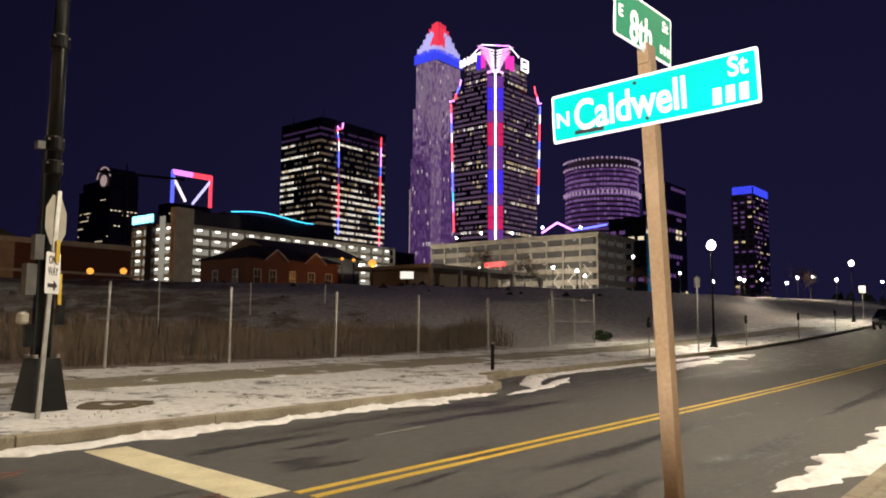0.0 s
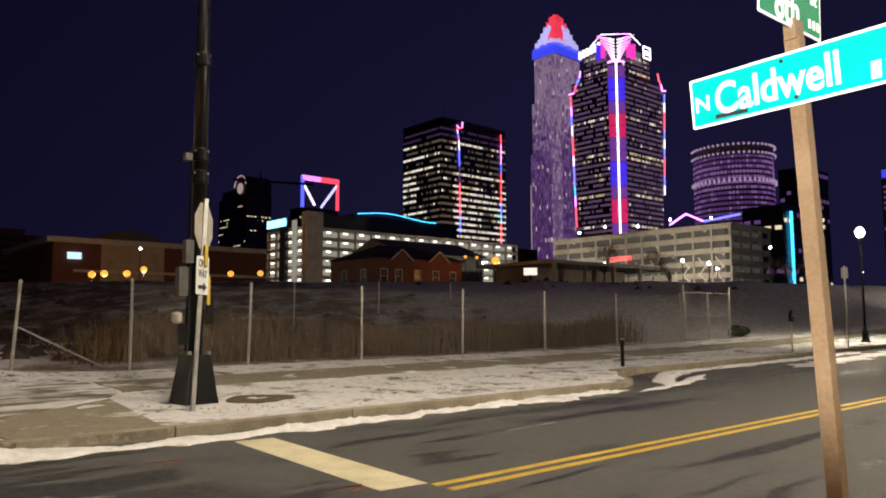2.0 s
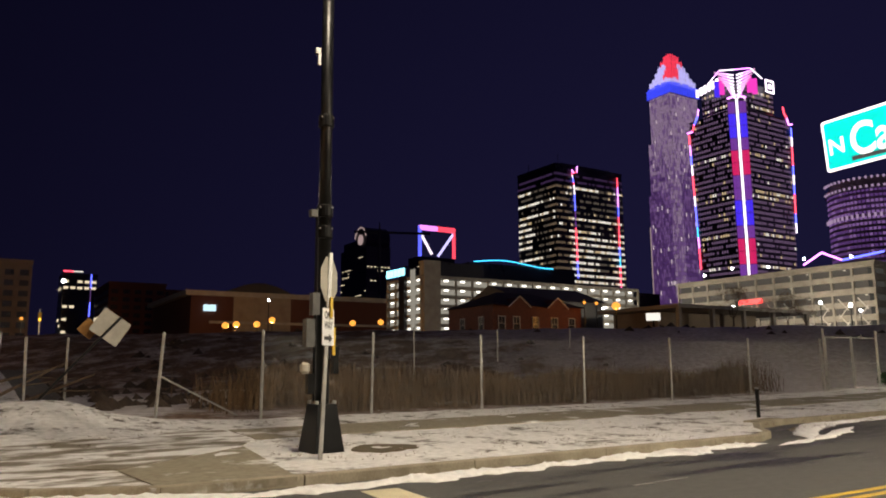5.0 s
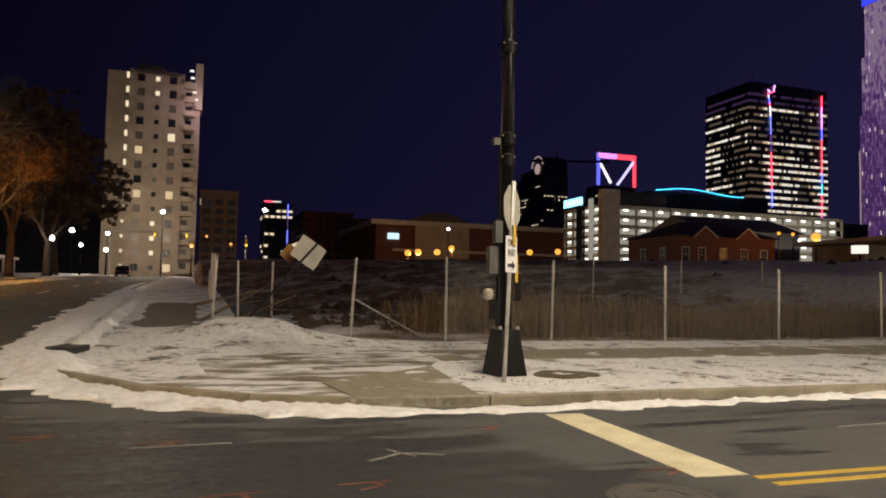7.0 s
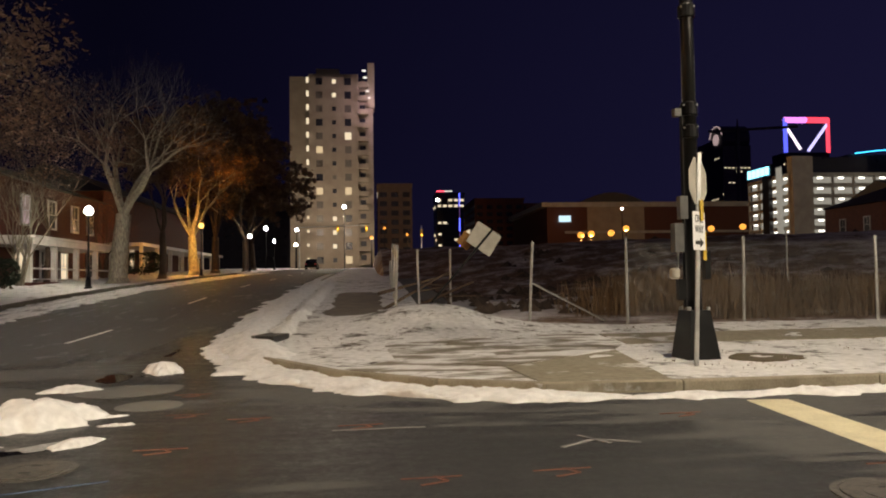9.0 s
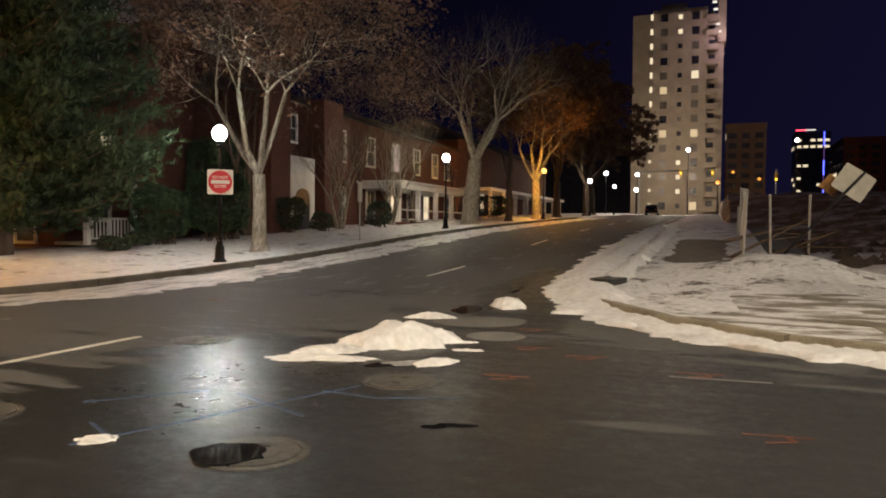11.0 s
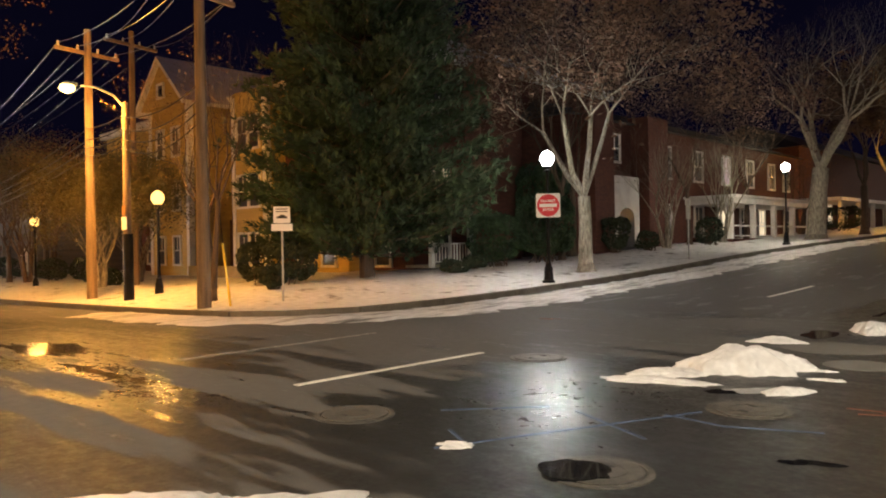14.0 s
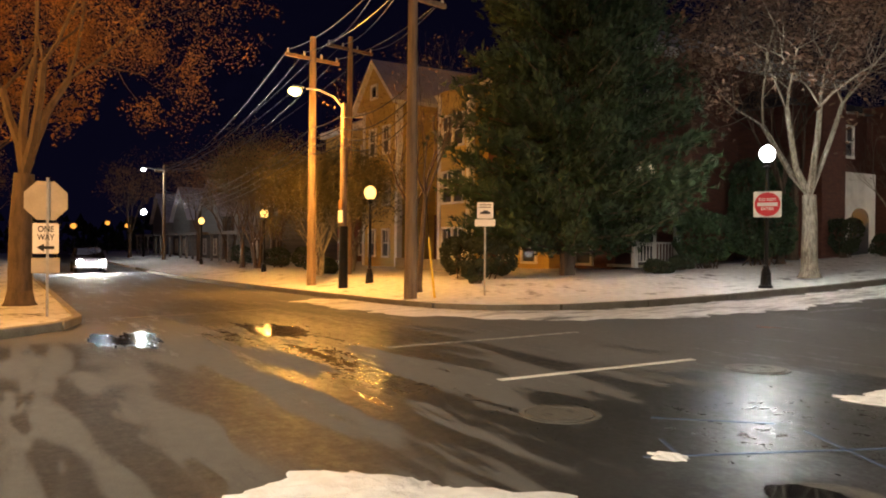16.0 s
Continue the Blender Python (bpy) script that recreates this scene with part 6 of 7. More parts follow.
for k in range(7):
    inset, ya = 2.0 + k * 2.35, 1.6 + k * 1.72
    za, zb = h + 33, h + 44 + k * 5.6
    tier = part("crown_tier", Build().span(inset + .4, 45 - inset - .4, ya + .4, 32 - ya - .4, za, zb - 3), M_purple, boa)
    n = 17 - 2 * k
    for j in range(n):
        u = (j + .5) / n
        top_ = zb + r.uniform(-1, 1.2) - 2.5 * abs(u - .5)
        for s in (0, 1):
            if s == 0:
                x, y = inset + (45 - 2 * inset) * u, ya
                red = u < .42 and k > 1
            else:
                x, y = inset, ya + (32 - 2 * ya) * u
                red = u < .38 and k > 1
            bands = ((za, min(top_, h + 45), M_crownblue),) if k == 0 else ((max(za, zb - 9), top_, M_crownred if red or k > 4 else M_crownwhite),)
            for a, c, mt in bands:
                part("fin", Build().span(x - .5, x + .5, y - .45, y + .3, a, c), mt, tier)
tube_light(boa, [(-.6, 32, 40), (-.6, 32, 120)], [M_roselit, M_roselit], .45)

# dark tower that widens upwards, its cut corner and edges drawn in coloured light
tr = thing("flared_tower", (457, 324, min(10, ground_z(457, 324) - 1)), "dark glass tower outlined with coloured light strips", "building")
z0 = tr.location.z
h = 186 - z0
LX, LY, CUT = 61, 44, 9.0


def flare(p):
    k = .87 + .13 * min(1.0, max(0.0, p[2] / h))
    return (4 + (p[0] - 4) * k, 3 + (p[1] - 3) * k, p[2])


def cut_block(x0, y0, x1, y1, cut, za, zb):
    ring = [(x0 + cut, y0), (x1, y0), (x1, y1), (x0, y1), (x0, y0 + cut)]
    q = Build().add([(x, y, z) for z in (za, zb) for x, y in ring], [(0, 4, 3, 2, 1), (5, 6, 7, 8, 9)] + [(k, (k + 1) % 5, 5 + (k + 1) % 5, 5 + k) for k in range(5)])
    q.v = [flare(p) for p in q.v]
    return q


wall = part("wall", cut_block(0, 0, LX, LY, CUT, 0, h), M_dark, tr)
upper = part("upper_block", cut_block(6, 5, 50, 36, 8.0, h, h + 24), M_dark, tr)


def smoky(fi, u, v, state, r):
    if int(v * 46) in (3, 9, 10, 15, 21, 28, 29, 36):
        p = .62 if .1 < u < .9 else .3
    else:
        p = .045
    if r.random() < p:
        return "lit" if r.random() < .7 else "white"
    return "smoke" if r.random() < .86 else None


keys = {"lit": ("lit_glazing", M_goldlit), "white": ("bright_glazing", M_winw), "smoke": ("smoky_pane_glow", M_smoke)}
glaze(tr, wall, (((0, LY, 0), (0, CUT, 0), 2.1), ((CUT, 0, 0), (LX, 0, 0), 2.1)), h, 3.9, (.55, .5), smoky, keys, 4, flare)
glaze(tr, upper, (((6, 36, h), (6, 13, h), 2.1), ((14, 5, h), (50, 5, h), 2.1)), 22, 3.9, (.55, .5), smoky, keys, 6, flare)
na, nb_ = Vector((0, CUT, 0)), Vector((CUT, 0, 0))
nd = (nb_ - na).normalized()
no = Vector((-.7071, -.7071, 0))
nm_ = Matrix((nd, -no, Vector((0, 0, 1)))).transposed()


def corner_at(s, z, off=.5):
    """A point on the cut corner: s from -1 to 1 across it, z up it."""
    return (na + nb_) / 2 + nd * (s * CUT * .7071) + no * off + Vector((0, 0, z))


order = (M_panelblue, M_panelblue, M_panelviolet, M_panelred, M_panelred, M_panelviolet, M_panelblue, M_panelblue, M_panelviolet, M_panelviolet, M_panelred, M_panelred, M_panelviolet, M_panelblue, M_panelblue, M_panelviolet)
za, zb = 34, h + 6
for i, mt in enumerate(order):
    a, c = za + (zb - za) * i / len(order), za + (zb - za) * (i + 1) / len(order)
    for s in (-1, 1):
        # glass panes with their joints, brightest at the outer edge
        for w0, w1, m2_ in ((.68, .98, mt), (.22, .66, mt)):
            q = Build().box(corner_at(s * (w0 + w1) / 2, (a + c) / 2), ((w1 - w0) * CUT * .7071, .3, c - a - .35), nm_)
            q.v = [flare(p) for p in q.v]
            part("light_panel", q, m2_, tr)


def strip(pts, colours, r=.5):
    tube_light(tr, [flare(p) for p in pts], colours, r)


strip([corner_at(0, 40, 1), corner_at(0, h + 8, 1)], [W, W, W, W, W], .75)
strip([(-.8, LY + .5, 62), (-.8, LY + .5, h - 10)], [R_, R_, P_, M_cyan_neon, B_, B_, W, R_, R_, W, B_, P_, R_], .5)
strip([(LX + .8, -.6, 88), (LX + .8, -.6, h - 6)], [W, B_, R_, R_, B_, W, B_, R_, R_, W, B_], .5)
strip([(LX + 2.5, -.6, h - 3), (LX - 2, -.6, h - 4), (LX - 4, -.6, h + 1), (LX - 7, -.6, h + 4), (LX - 8, -.6, h + 9)], [P_, P_, R_, R_], .55)
strip([(-.8, LY + 2, h - 8), (-.8, LY - 3, h - 8), (-.8, LY - 5, h - 3), (-.8, LY - 9, h + 3), (-.8, LY - 10, h + 8)], [P_, R_, B_, P_], .55)
# fan of slanting strips under a level top edge
for k in range(8):
    for s in (-1, 1):
        u = (k + .5) / 8
        strip([corner_at(s * .15, h + 8 + 2.5 * k, 1.6), corner_at(s * min(2.2, .75 + .22 * k), min(h + 29, h + 14 + 2.3 * k), 1.6)], [W, P_, M_fan], .45)
strip([corner_at(-2.9, h + 21, 1.6), corner_at(-1.7, h + 30, 1.6), corner_at(1.7, h + 30, 1.6), corner_at(2.9, h + 21, 1.6)], [W, P_, W, P_, W, W], .4)
strip([corner_at(-1.0, h + 8, 1.4), corner_at(-.2, h + 10, 1.4), corner_at(.2, h + 10, 1.4), corner_at(1.0, h + 8, 1.4)], [P_, P_, P_], .7)
for s, mt in ((1, M_magenta), (-1, M_panelblue)):
    for k in range(2):
        q = Build().box(corner_at(s * (1.5 + .55 * k), h + 18 - 2 * k, 1.0), (3.6, .3, 13 - k), nm_)
        q.v = [flare(p) for p in q.v]
        part("light_panel", q, M_magenta if (s > 0 or k == 0) else mt, tr)
# lit marks on the roof edge
for k in range(6):
    part("sign_bar", Build().span(-.4, .3, 15.5 + k * 3.6, 17.6 + k * 3.6, h + 20.5 - k * .55, h + 26.5 - k * .55), M_white_neon, tr)
part("sign_mark", Build().span(35, 36, 0, .6, h + 18, h + 28).span(44, 45, 0, .6, h + 18, h + 28).span(35, 45, 0, .6, h + 27, h + 28).span(35, 45, 0, .6, h + 18, h + 19).span(38.4, 41.6, 0, .6, h + 21.2, h + 24.8), M_white_neon, tr)
strip([corner_at(-1.1, 42, 1), corner_at(-.5, 38, 1.2), corner_at(.5, 38, 1.2), corner_at(1.1, 42, 1)], [P_, W, P_], .5)
strip([corner_at(-.9, 32, 1), corner_at(0, 30, 1.2), corner_at(.9, 32, 1)], [P_, P_], .5)

# bright glass block
wfg = thing("glass_tower", (315, 362, min(8, ground_z(315, 362) - 1)), "dark glass office block with many bright floors", "building")
z0 = wfg.location.z
h = 133 - z0
wall = part("wall", Build().span(0, 60, 0, 40, 0, h), M_dark, wfg)
part("parapet", Build().span(-.2, 60.2, -.2, 40.2, h - .8, h + .2), M_dark, wfg)
rows_left = {k: random.Random(70 + k).random() for k in range(40)}


def office(fi, u, v, state, r):
    i = int(v * 30 + .01)
    if v > .9:
        return "top" if r.random() < .8 else None
    if fi in (1, 2):
        if r.random() < .06:
            return "white"
        return "gold" if r.random() < .78 else None
    if fi == 0:
        on = rows_left[i] < .66
        stop = .12 + .9 * rows_left[(i * 7) % 40]
        lit = on and u < max(.45, stop)
    else:
        on = rows_left[(i + 11) % 40] < (.93 if v < .62 else .55)
        lit = on and not (.55 < u < .75 and rows_left[(i * 3) % 40] < .5)
    q = r.random()
    if lit:
        return "white" if q < .62 else ("warm" if q < .86 else "dim")
    return "dim" if q < .55 else ("warm" if q > .95 else None)


glaze(wfg, wall, (((0, 40, 0), (0, 8, 0), 1.7), ((0, 8, 0), (0, 0, 0), 1.6), ((0, 0, 0), (10, 0, 0), 1.6), ((10, 0, 0), (60, 0, 0), 1.7)), h - 1, 4.15, (.66, .36), office, {"white": ("lit_glazing", M_winw), "warm": ("warm_glazing", M_goldlit), "dim": ("dim_pane_glow", M_officedim), "gold": ("stair_glazing", M_golddim), "top": ("violet_pane_glow", M_topglass)}, 8)
tube_light(wfg, [(16, -.8, 50), (15.2, -.8, h - 14), (13.5, -.8, h - 5)], [B_, R_, R_, M_panelviolet, B_, W, R_, B_, B_, W, R_], .34)
tube_light(wfg, [(13.5, -.8, h - 3), (15, -.8, h - 5), (18, -.8, h - 4), (18.5, -.8, h)], [P_, R_, P_], .4)
tube_light(wfg, [(54, -.8, 18), (55, -.8, h - 3)], [P_, P_, B_, B_, R_, R_, M_cyan_neon, B_, R_, R_, R_, B_, P_, P_, R_], .34)
part("mast", Build().tube((20, 20, h), (20, 20, h + 14), .3, .15, 6).tube((2, 30, h), (2, 30, h + 6), .3, .15, 6), M_dark, wfg)
part("roof_block", Build().span(10, 55, 6, 34, h, h + 3), M_dark, wfg)

# tower with an open frame on top
du, h, z0 = tower("frame_tower", 505, 863, 57, 30, 10, 150, 4, 5, M_dark, "far tower topped by an open lit frame", .07, 4)
for a, c, mt in ((((1, 0, h), (1, 0, h + 42)), 2.2, B_), (((56, 0, h), (56, 0, h + 42)), 2.2, R_), (((0, 0, h + 40), (28, 0, h + 40)), 3.2, P_), (((28, 0, h + 40), (57, 0, h + 40)), 3.2, R_), (((1, 0, h + 34), (20, 0, h + 4)), 1.6, W), (((56, 0, h + 36), (30, 0, h + 2)), 1.6, M_crownwhite)):
    part("light_strip", Build().tube(*a, c * 1.1, n=6), glow("soft_" + mt.name, tuple(mt.node_tree.nodes["Principled BSDF"].inputs["Emission Color"].default_value)[:3], 1.2), du)
la, h, z0 = tower("round_top_tower", 376, 762, 31, 70, 10, 140, 4, 4, M_dark, "dark tower with a round glowing crown", .05, 5, (.5, .32), (M_win, M_unlit))
part("crown", Build().span(2, 29, 4, 66, h, h + 10).tube((-1, 12, h + 8), (29, 12, h + 8), 15, n=24), M_dark, la)
part("rose_light", Build().tube((-2.5, 12, h + 8), (-1.2, 12, h + 8), 6, n=20), M_roselit, la)
arcp = [(-2, 12 + 14.5 * math.cos(a), h + 8 + 14.5 * math.sin(a)) for a in steps(.2, 2.9, .3)]
tube_light(la, arcp, [M_roselit] * (len(arcp) - 1), .7)
tube_light(la, [(-1, 2, 60), (-1, 68, 60)], [M_winw] * 5, 1.0)
tube_light(la, [(0, -1, 66), (31, -1, 66)], [M_winw] * 3, 1.0)

# round tower with lit rings
rt = thing("curved_tower", (560, 290, 8), "curved office tower with lit rings at the top", "building")
part("wall", Build().lathe((0, 0, 0), [(30, 0), (30, 96), (29, 97), (29, 116), (31, 117), (31, 121), (28, 122), (28, 126)], 36), M_purple, rt)
r = random.Random(6)
a_, c_ = Build(), Build()
for i in range(30):
    for k in range(36):
        ang = math.pi + .75 + (k - 18) * .09
        m = Matrix.Rotation(ang, 3, "Z")
        (a_ if r.random() < (.75 if 21 < i < 27 else .28) else c_).box(m @ Vector((30.05, 0, 4 + i * 4)), (.3, 1.9, 2.0), m)
# violet panes emit the tint of the lit curved facade
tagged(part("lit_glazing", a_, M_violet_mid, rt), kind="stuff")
tagged(part("dim_pane_glow", c_, M_violet_low, rt), kind="stuff")
for z in (97.5, 118.5, 125):
    for k in range(26):
        ang = math.pi + .75 + (k - 13) * .12
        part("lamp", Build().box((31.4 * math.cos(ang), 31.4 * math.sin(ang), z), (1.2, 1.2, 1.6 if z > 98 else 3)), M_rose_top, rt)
cy, h, z0 = tower("office_block", 365, 164, 49, 21, 8, 57, 3.6, 4.5, M_dark, "dark office block with a cyan light strip", .05, 7, dim=M_wing, third=.3)
tube_light(cy, [(7, -.8, 8), (7, -.8, 46)], [M_cyan_neon, M_cyan_neon], .7)
tower("office_tower", 461, 193, 34, 16, 8, 93, 4, 4, M_dark, "slim dark tower with few lit rooms", .06, 8, dim=M_wing, third=.2)
bt, h, z0 = tower("apartment_block", 509, 153, 33, 14, 8, 92, 3.3, 3.6, M_purple, "apartment tower with a blue lit top", .1, 9, (.5, .4), (M_goldlit, M_unlit), M_wing, .45, .8)
for k in range(9):
    part("lit_top", Build().span(1 + k * 3.5, 3.6 + k * 3.5, -.5, 1, h - 4, h + 1), M_crownblue, bt)
    part("lit_top", Build().span(-.5, 1, .6 + k * 1.45, 1.7 + k * 1.45, h - 4, h + 1), M_crownblue, bt)
tower("office_block", 420, 400, 30, 20, 8, 56, 3.6, 4, M_dark, "low dark block between the towers", .08, 18)

# crane
cr = thing("tower_crane", (330, 640, 8), "tower crane with a level jib above the roofs", "crane")
part("mast", Build().box((0, 0, 60), (2.5, 2.5, 128)), M_cabinet, cr)
part("jib", Build().box((12, -4, 124), (75, 1.6, 2.2), Matrix.Rotation(radians(-20), 3, "Z")), M_cabinet, cr)
part("apex", Build().tube((0, 0, 122), (0, 0, 134), 1.2, .4, 6), M_cabinet, cr)


# ---- bright parking garage ----
def garage(name, x0, y0, lx, ly, z0, z1, floor, bay, label, back, lamps=True, spandrel=.34):
    z0 = min(z0, ground_z(x0, y0) - .5)
    g = thing(name, (x0, y0, z0), label, "parking garage")
    n = int((z1 - z0) / floor)
    for i in range(n + 1):
        z = i * floor
        part("deck", Build().span(0, lx, 0, ly, z, z + .35), M_concrete, g)
        d = part("spandrel", Build().span(-.1, lx, -.12, .12, z, z + floor * spandrel).span(-.12, .12, -.1, ly, z, z + floor * spandrel), M_concrete, g)
    # this wall glows by itself to show the decks as lit
    part("core_wall", Build().span(.9, lx - .3, 2.2, ly - .3, 0, n * floor), back, g, "wall glowing with deck light behind the open decks")
    k = 0.0
    while k <= lx + .01:
        part("column", Build().span(k - .3, k + .3, -.2, .4, 0, n * floor + .9), M_concrete, g)
        k += lx / round(lx / bay)
    k = ly / max(1, round(ly / bay))
    while k <= ly + .01:
        part("column", Build().span(-.2, .4, k - .3, k + .3, 0, n * floor + .9), M_concrete, g)
        k += ly / max(1, round(ly / bay))
    if lamps:
        for i in range(n):
            z = (i + 1) * floor - .25
            nb = round(lx / bay)
            for k in range(nb):
                part("deck_lamp", Build().box(((k + .5) * lx / nb, 1.0, z - .15), (1.5, .4, .5)), M_decklamp, g)
            nb = max(1, round(ly / bay))
            for k in range(nb):
                part("deck_lamp", Build().box((.4, (k + .5) * ly / nb, z - .15), (.4, 1.6, .5)), M_decklamp, g)
    return g, n * floor, z0


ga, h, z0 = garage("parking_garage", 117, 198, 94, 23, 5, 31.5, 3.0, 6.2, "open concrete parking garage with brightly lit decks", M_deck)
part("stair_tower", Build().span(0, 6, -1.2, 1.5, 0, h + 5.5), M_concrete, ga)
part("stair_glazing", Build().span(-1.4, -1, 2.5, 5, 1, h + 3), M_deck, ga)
part("dark_shaft", Build().span(-1.2, 0, 9.5, 13, 0, h + 2), M_dark, ga)
part("sign_board", Build().span(-1.2, -.6, 8, 22, h + 1.2, h + 4.6), M_dark, ga)
for k in range(5):
    part("sign_bar", Build().span(-1.5, -1.2, 9 + k * 2.5, 10.8 + k * 2.5, h + 1.7, h + 4.1), glow("cyan_sign_light", (.25, .8, 1.0), 2.5), ga)
part("roof_block", Build().span(9, 26, 4, 18, h, h + 6), M_dark, ga)
ah = thing("concert_hall", (178, 262, 5), "dark building with a wavy blue-lit roof edge", "building")
part("wall", Build().span(0, 60, 0, 30, 0, 41), M_dark, ah)
wave = [(k * 4.4 + 2, -1, 41.6 + 1.0 * math.sin(k * .55 - .4)) for k in range(11)]
tube_light(ah, wave, [M_cyan_neon] * 10, .22)

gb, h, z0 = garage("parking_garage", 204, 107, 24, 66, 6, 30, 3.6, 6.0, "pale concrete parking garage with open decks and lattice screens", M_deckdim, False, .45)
r = random.Random(2)
for k in range(12):
    for i in range(6):
        if r.random() < .4:
            part("deck_lamp", Build().box((.9, 3 + k * 5.5, (i + 1) * 3.6 - .3), (.3, .7, .22)), M_winw, gb)
    if k in (0, 1, 2, 4, 5, 6, 7):
        sc_ = Build()
        for j in range(5):
            sc_.box((-.3, 3 + k * 5.5 + .5, 3.0 + j * 2.2), (.15, .25, 4.2), Matrix.Rotation(radians(40 if j % 2 else -40), 3, "X"))
        part("lattice_screen", sc_, M_trim, gb)
part("cornice", Build().span(-.7, 24.6, -.7, 66.5, h + .7, h + 1.5), M_concrete, gb)
part("lit_sign", Build().span(-.6, -.3, 34, 42, h - 7.4, h - 6.2), M_redsign, gb)
for k, (y, z) in enumerate(((8, 3), (22, 4), (34, 3), (47, 4), (58, 3))):
    part("roof_lamp", Build().lathe((4, y, h + z + .5), [(.1, 0), (.3, .15), (.36, .45), (.22, .7), (.05, .8)], 10), M_globe, part("roof_pole", Build().tube((4, y, h), (4, y, h + z + .6), .07, n=6), M_cabinet, gb))
tube_light(gb, [(10, 2, h + 5), (10, 14, h + 4), (10, 20, h + 7), (10, 26, h + 4)], [B_, P_, P_], .3)
lamp("yard_light", (186, 118, 15), 9000, WHITE, .5)
lamp("yard_light", (184, 165, 16), 9000, WHITE, .5)

# ---- red brick house, sheds and the arena ----
bh = thing("brick_house", (64, 88, lot_z(64, 88) - 1.6), "red brick house with two gables and a dark roof", "house")
part("wall", Build().span(0, 17, 0, 12, 0, 6.2), M_red, bh)
part("roof", Build().add([(-.6, -.6, 6.1), (17.6, -.6, 6.1), (17.6, 12.6, 6.1), (-.6, 12.6, 6.1), (5, 6, 8.6), (12, 6, 8.6)], [(0, 1, 5, 4), (1, 2, 5), (2, 3, 4, 5), (3, 0, 4), (0, 3, 2, 1)]), M_roof, bh)
for x in (4.2, 11.5):
    part("gable", Build().add([(x - 1.9, -.9, 5.9), (x + 1.9, -.9, 5.9), (x, -.9, 7.25), (x, 4.5, 7.25), (x - 1.9, 3, 5.9), (x + 1.9, 3, 5.9)], [(0, 1, 2), (0, 2, 3, 4), (1, 5, 3, 2)]), M_red, bh)
    for s in (-1, 1):
        part("gable_trim", Build().tube((x + s * 2.1, -1.0, 5.8), (x, -1.0, 7.4), .1, n=4), M_trim, bh)
for x in (1.5, 4.2, 7.8, 11.5, 15):
    window(bh, (x, 0, 3.4), 1.1, 2.0, -90)
for y in (3, 8):
    window(bh, (0, y, 3.4), 1.1, 2.0, 180)
lamp("house_light", (72, 79, lot_z(72, 79) + 6.5), 15, SODIUM, .3)
sh = thing("shed_building", (84, 108, lot_z(84, 108) - 1), "long dark gabled hall behind the brick house", "building")
part("wall", Build().span(0, 21, 0, 16, 0, 8), M_dark, sh)
part("roof", Build().add([(-.6, -1, 8), (21.6, -1, 8), (21.6, 17, 8), (-.6, 17, 8), (-.6, 8, 11.2), (21.6, 8, 11.2)], [(0, 1, 5, 4), (2, 3, 4, 5), (0, 4, 3), (1, 2, 5), (0, 3, 2, 1)]), M_cabinet, sh)
cp_ = thing("canopy_building", (96, 82, lot_z(96, 82) - .5), "low station building with a wide canopy", "building")
part("wall", Build().span(0, 26, 4, 14, 0, 4.5), M_tan, cp_)
part("canopy", Build().span(-3, 34, -3, 15, 4.6, 5.2), M_concrete, cp_)
for x in (-2, 6, 14, 22, 32):
    part("column", Build().span(x - .3, x + .3, -2.5, -1.9, 0, 4.6), M_concrete, cp_)


def far_lamp(at, height, mt, watts, colour, label, r=.45):
    """A lamp far off: a pole, an arm and a bright head, oversized to take in its bloom."""
    x, y = at
    z = ground_z(x, y) if x > 1 else gz(x, y)
    f = thing("street_lamp", (x, y, z), label, "street lamp", "distant street lamps")
    part("pole", Build().tube((0, 0, -.3), (0, 0, height), .12, .08, 6), M_black, f)
    part("head", Build().lathe((0, 0, height), [(.1, 0), (r * .7, r * .25), (r, r * .8), (r * .9, r * 1.3), (r * .5, r * 1.7), (.05, r * 1.85)], 16), mt, f)
    if watts:
        lamp("lamp_light", (x, y, z + height - .5), watts, colour, .5)


far_lamp((79.6, 79), 3.6, M_sodiumfar, 450, SODIUM, "sodium lamp beside the brick house", .62)
far_lamp((78.1, 84), 4.7, M_sodiumfar, 0, SODIUM, "small sodium lamp behind the brick house", .25)
far_lamp((62.8, 182), 10.0, M_globe, 0, WHITE, "white street lamp before the arena", .3)
far_lamp((70.5, 73.5), 3.9, M_sodiumfar, 0, SODIUM, "small sodium lamp beside the brick house", .22)
bx = thing("lit_billboard", (84, 76, lot_z(84, 76)), "glowing white sign box on a post", "sign")
part("post", Build().tube((0, 0, -.3), (0, 0, 2.0), .15), M_black, bx)
part("face", Build().box((0, 0, 2.5), (2.0, .3, 1.1), Matrix.Rotation(radians(-45), 3, "Z")), M_winw, bx)
ar = thing("arena", (60, 250, 8), "long brick arena with a white-edged curved roof", "building")
part("wall", Build().span(0, 90, 0, 60, 0, 18), M_brick, ar)
part("glass_front", Build().span(14, 34, -.6, 0, 6, 18), M_tan, ar)
part("roof_band", Build().span(-2, 92, -1.2, 61, 17.6, 19.2), M_concrete, ar)
part("roof_band", Build().span(6, 92, -1.3, 0, 8.5, 9.3), M_concrete, ar)
cv = [(11 + k * 1.5, -.5, 19 + 3.6 * math.sin(math.pi * k / 16)) for k in range(17)]
arch = Build()
for a, c in zip(cv, cv[1:]):
    arch.add([a, c, (c[0], 58, c[2]), (a[0], 58, a[2]), (a[0], a[1], 18.5), (c[0], c[1], 18.5)], [(0, 1, 2, 3), (4, 5, 1, 0)])
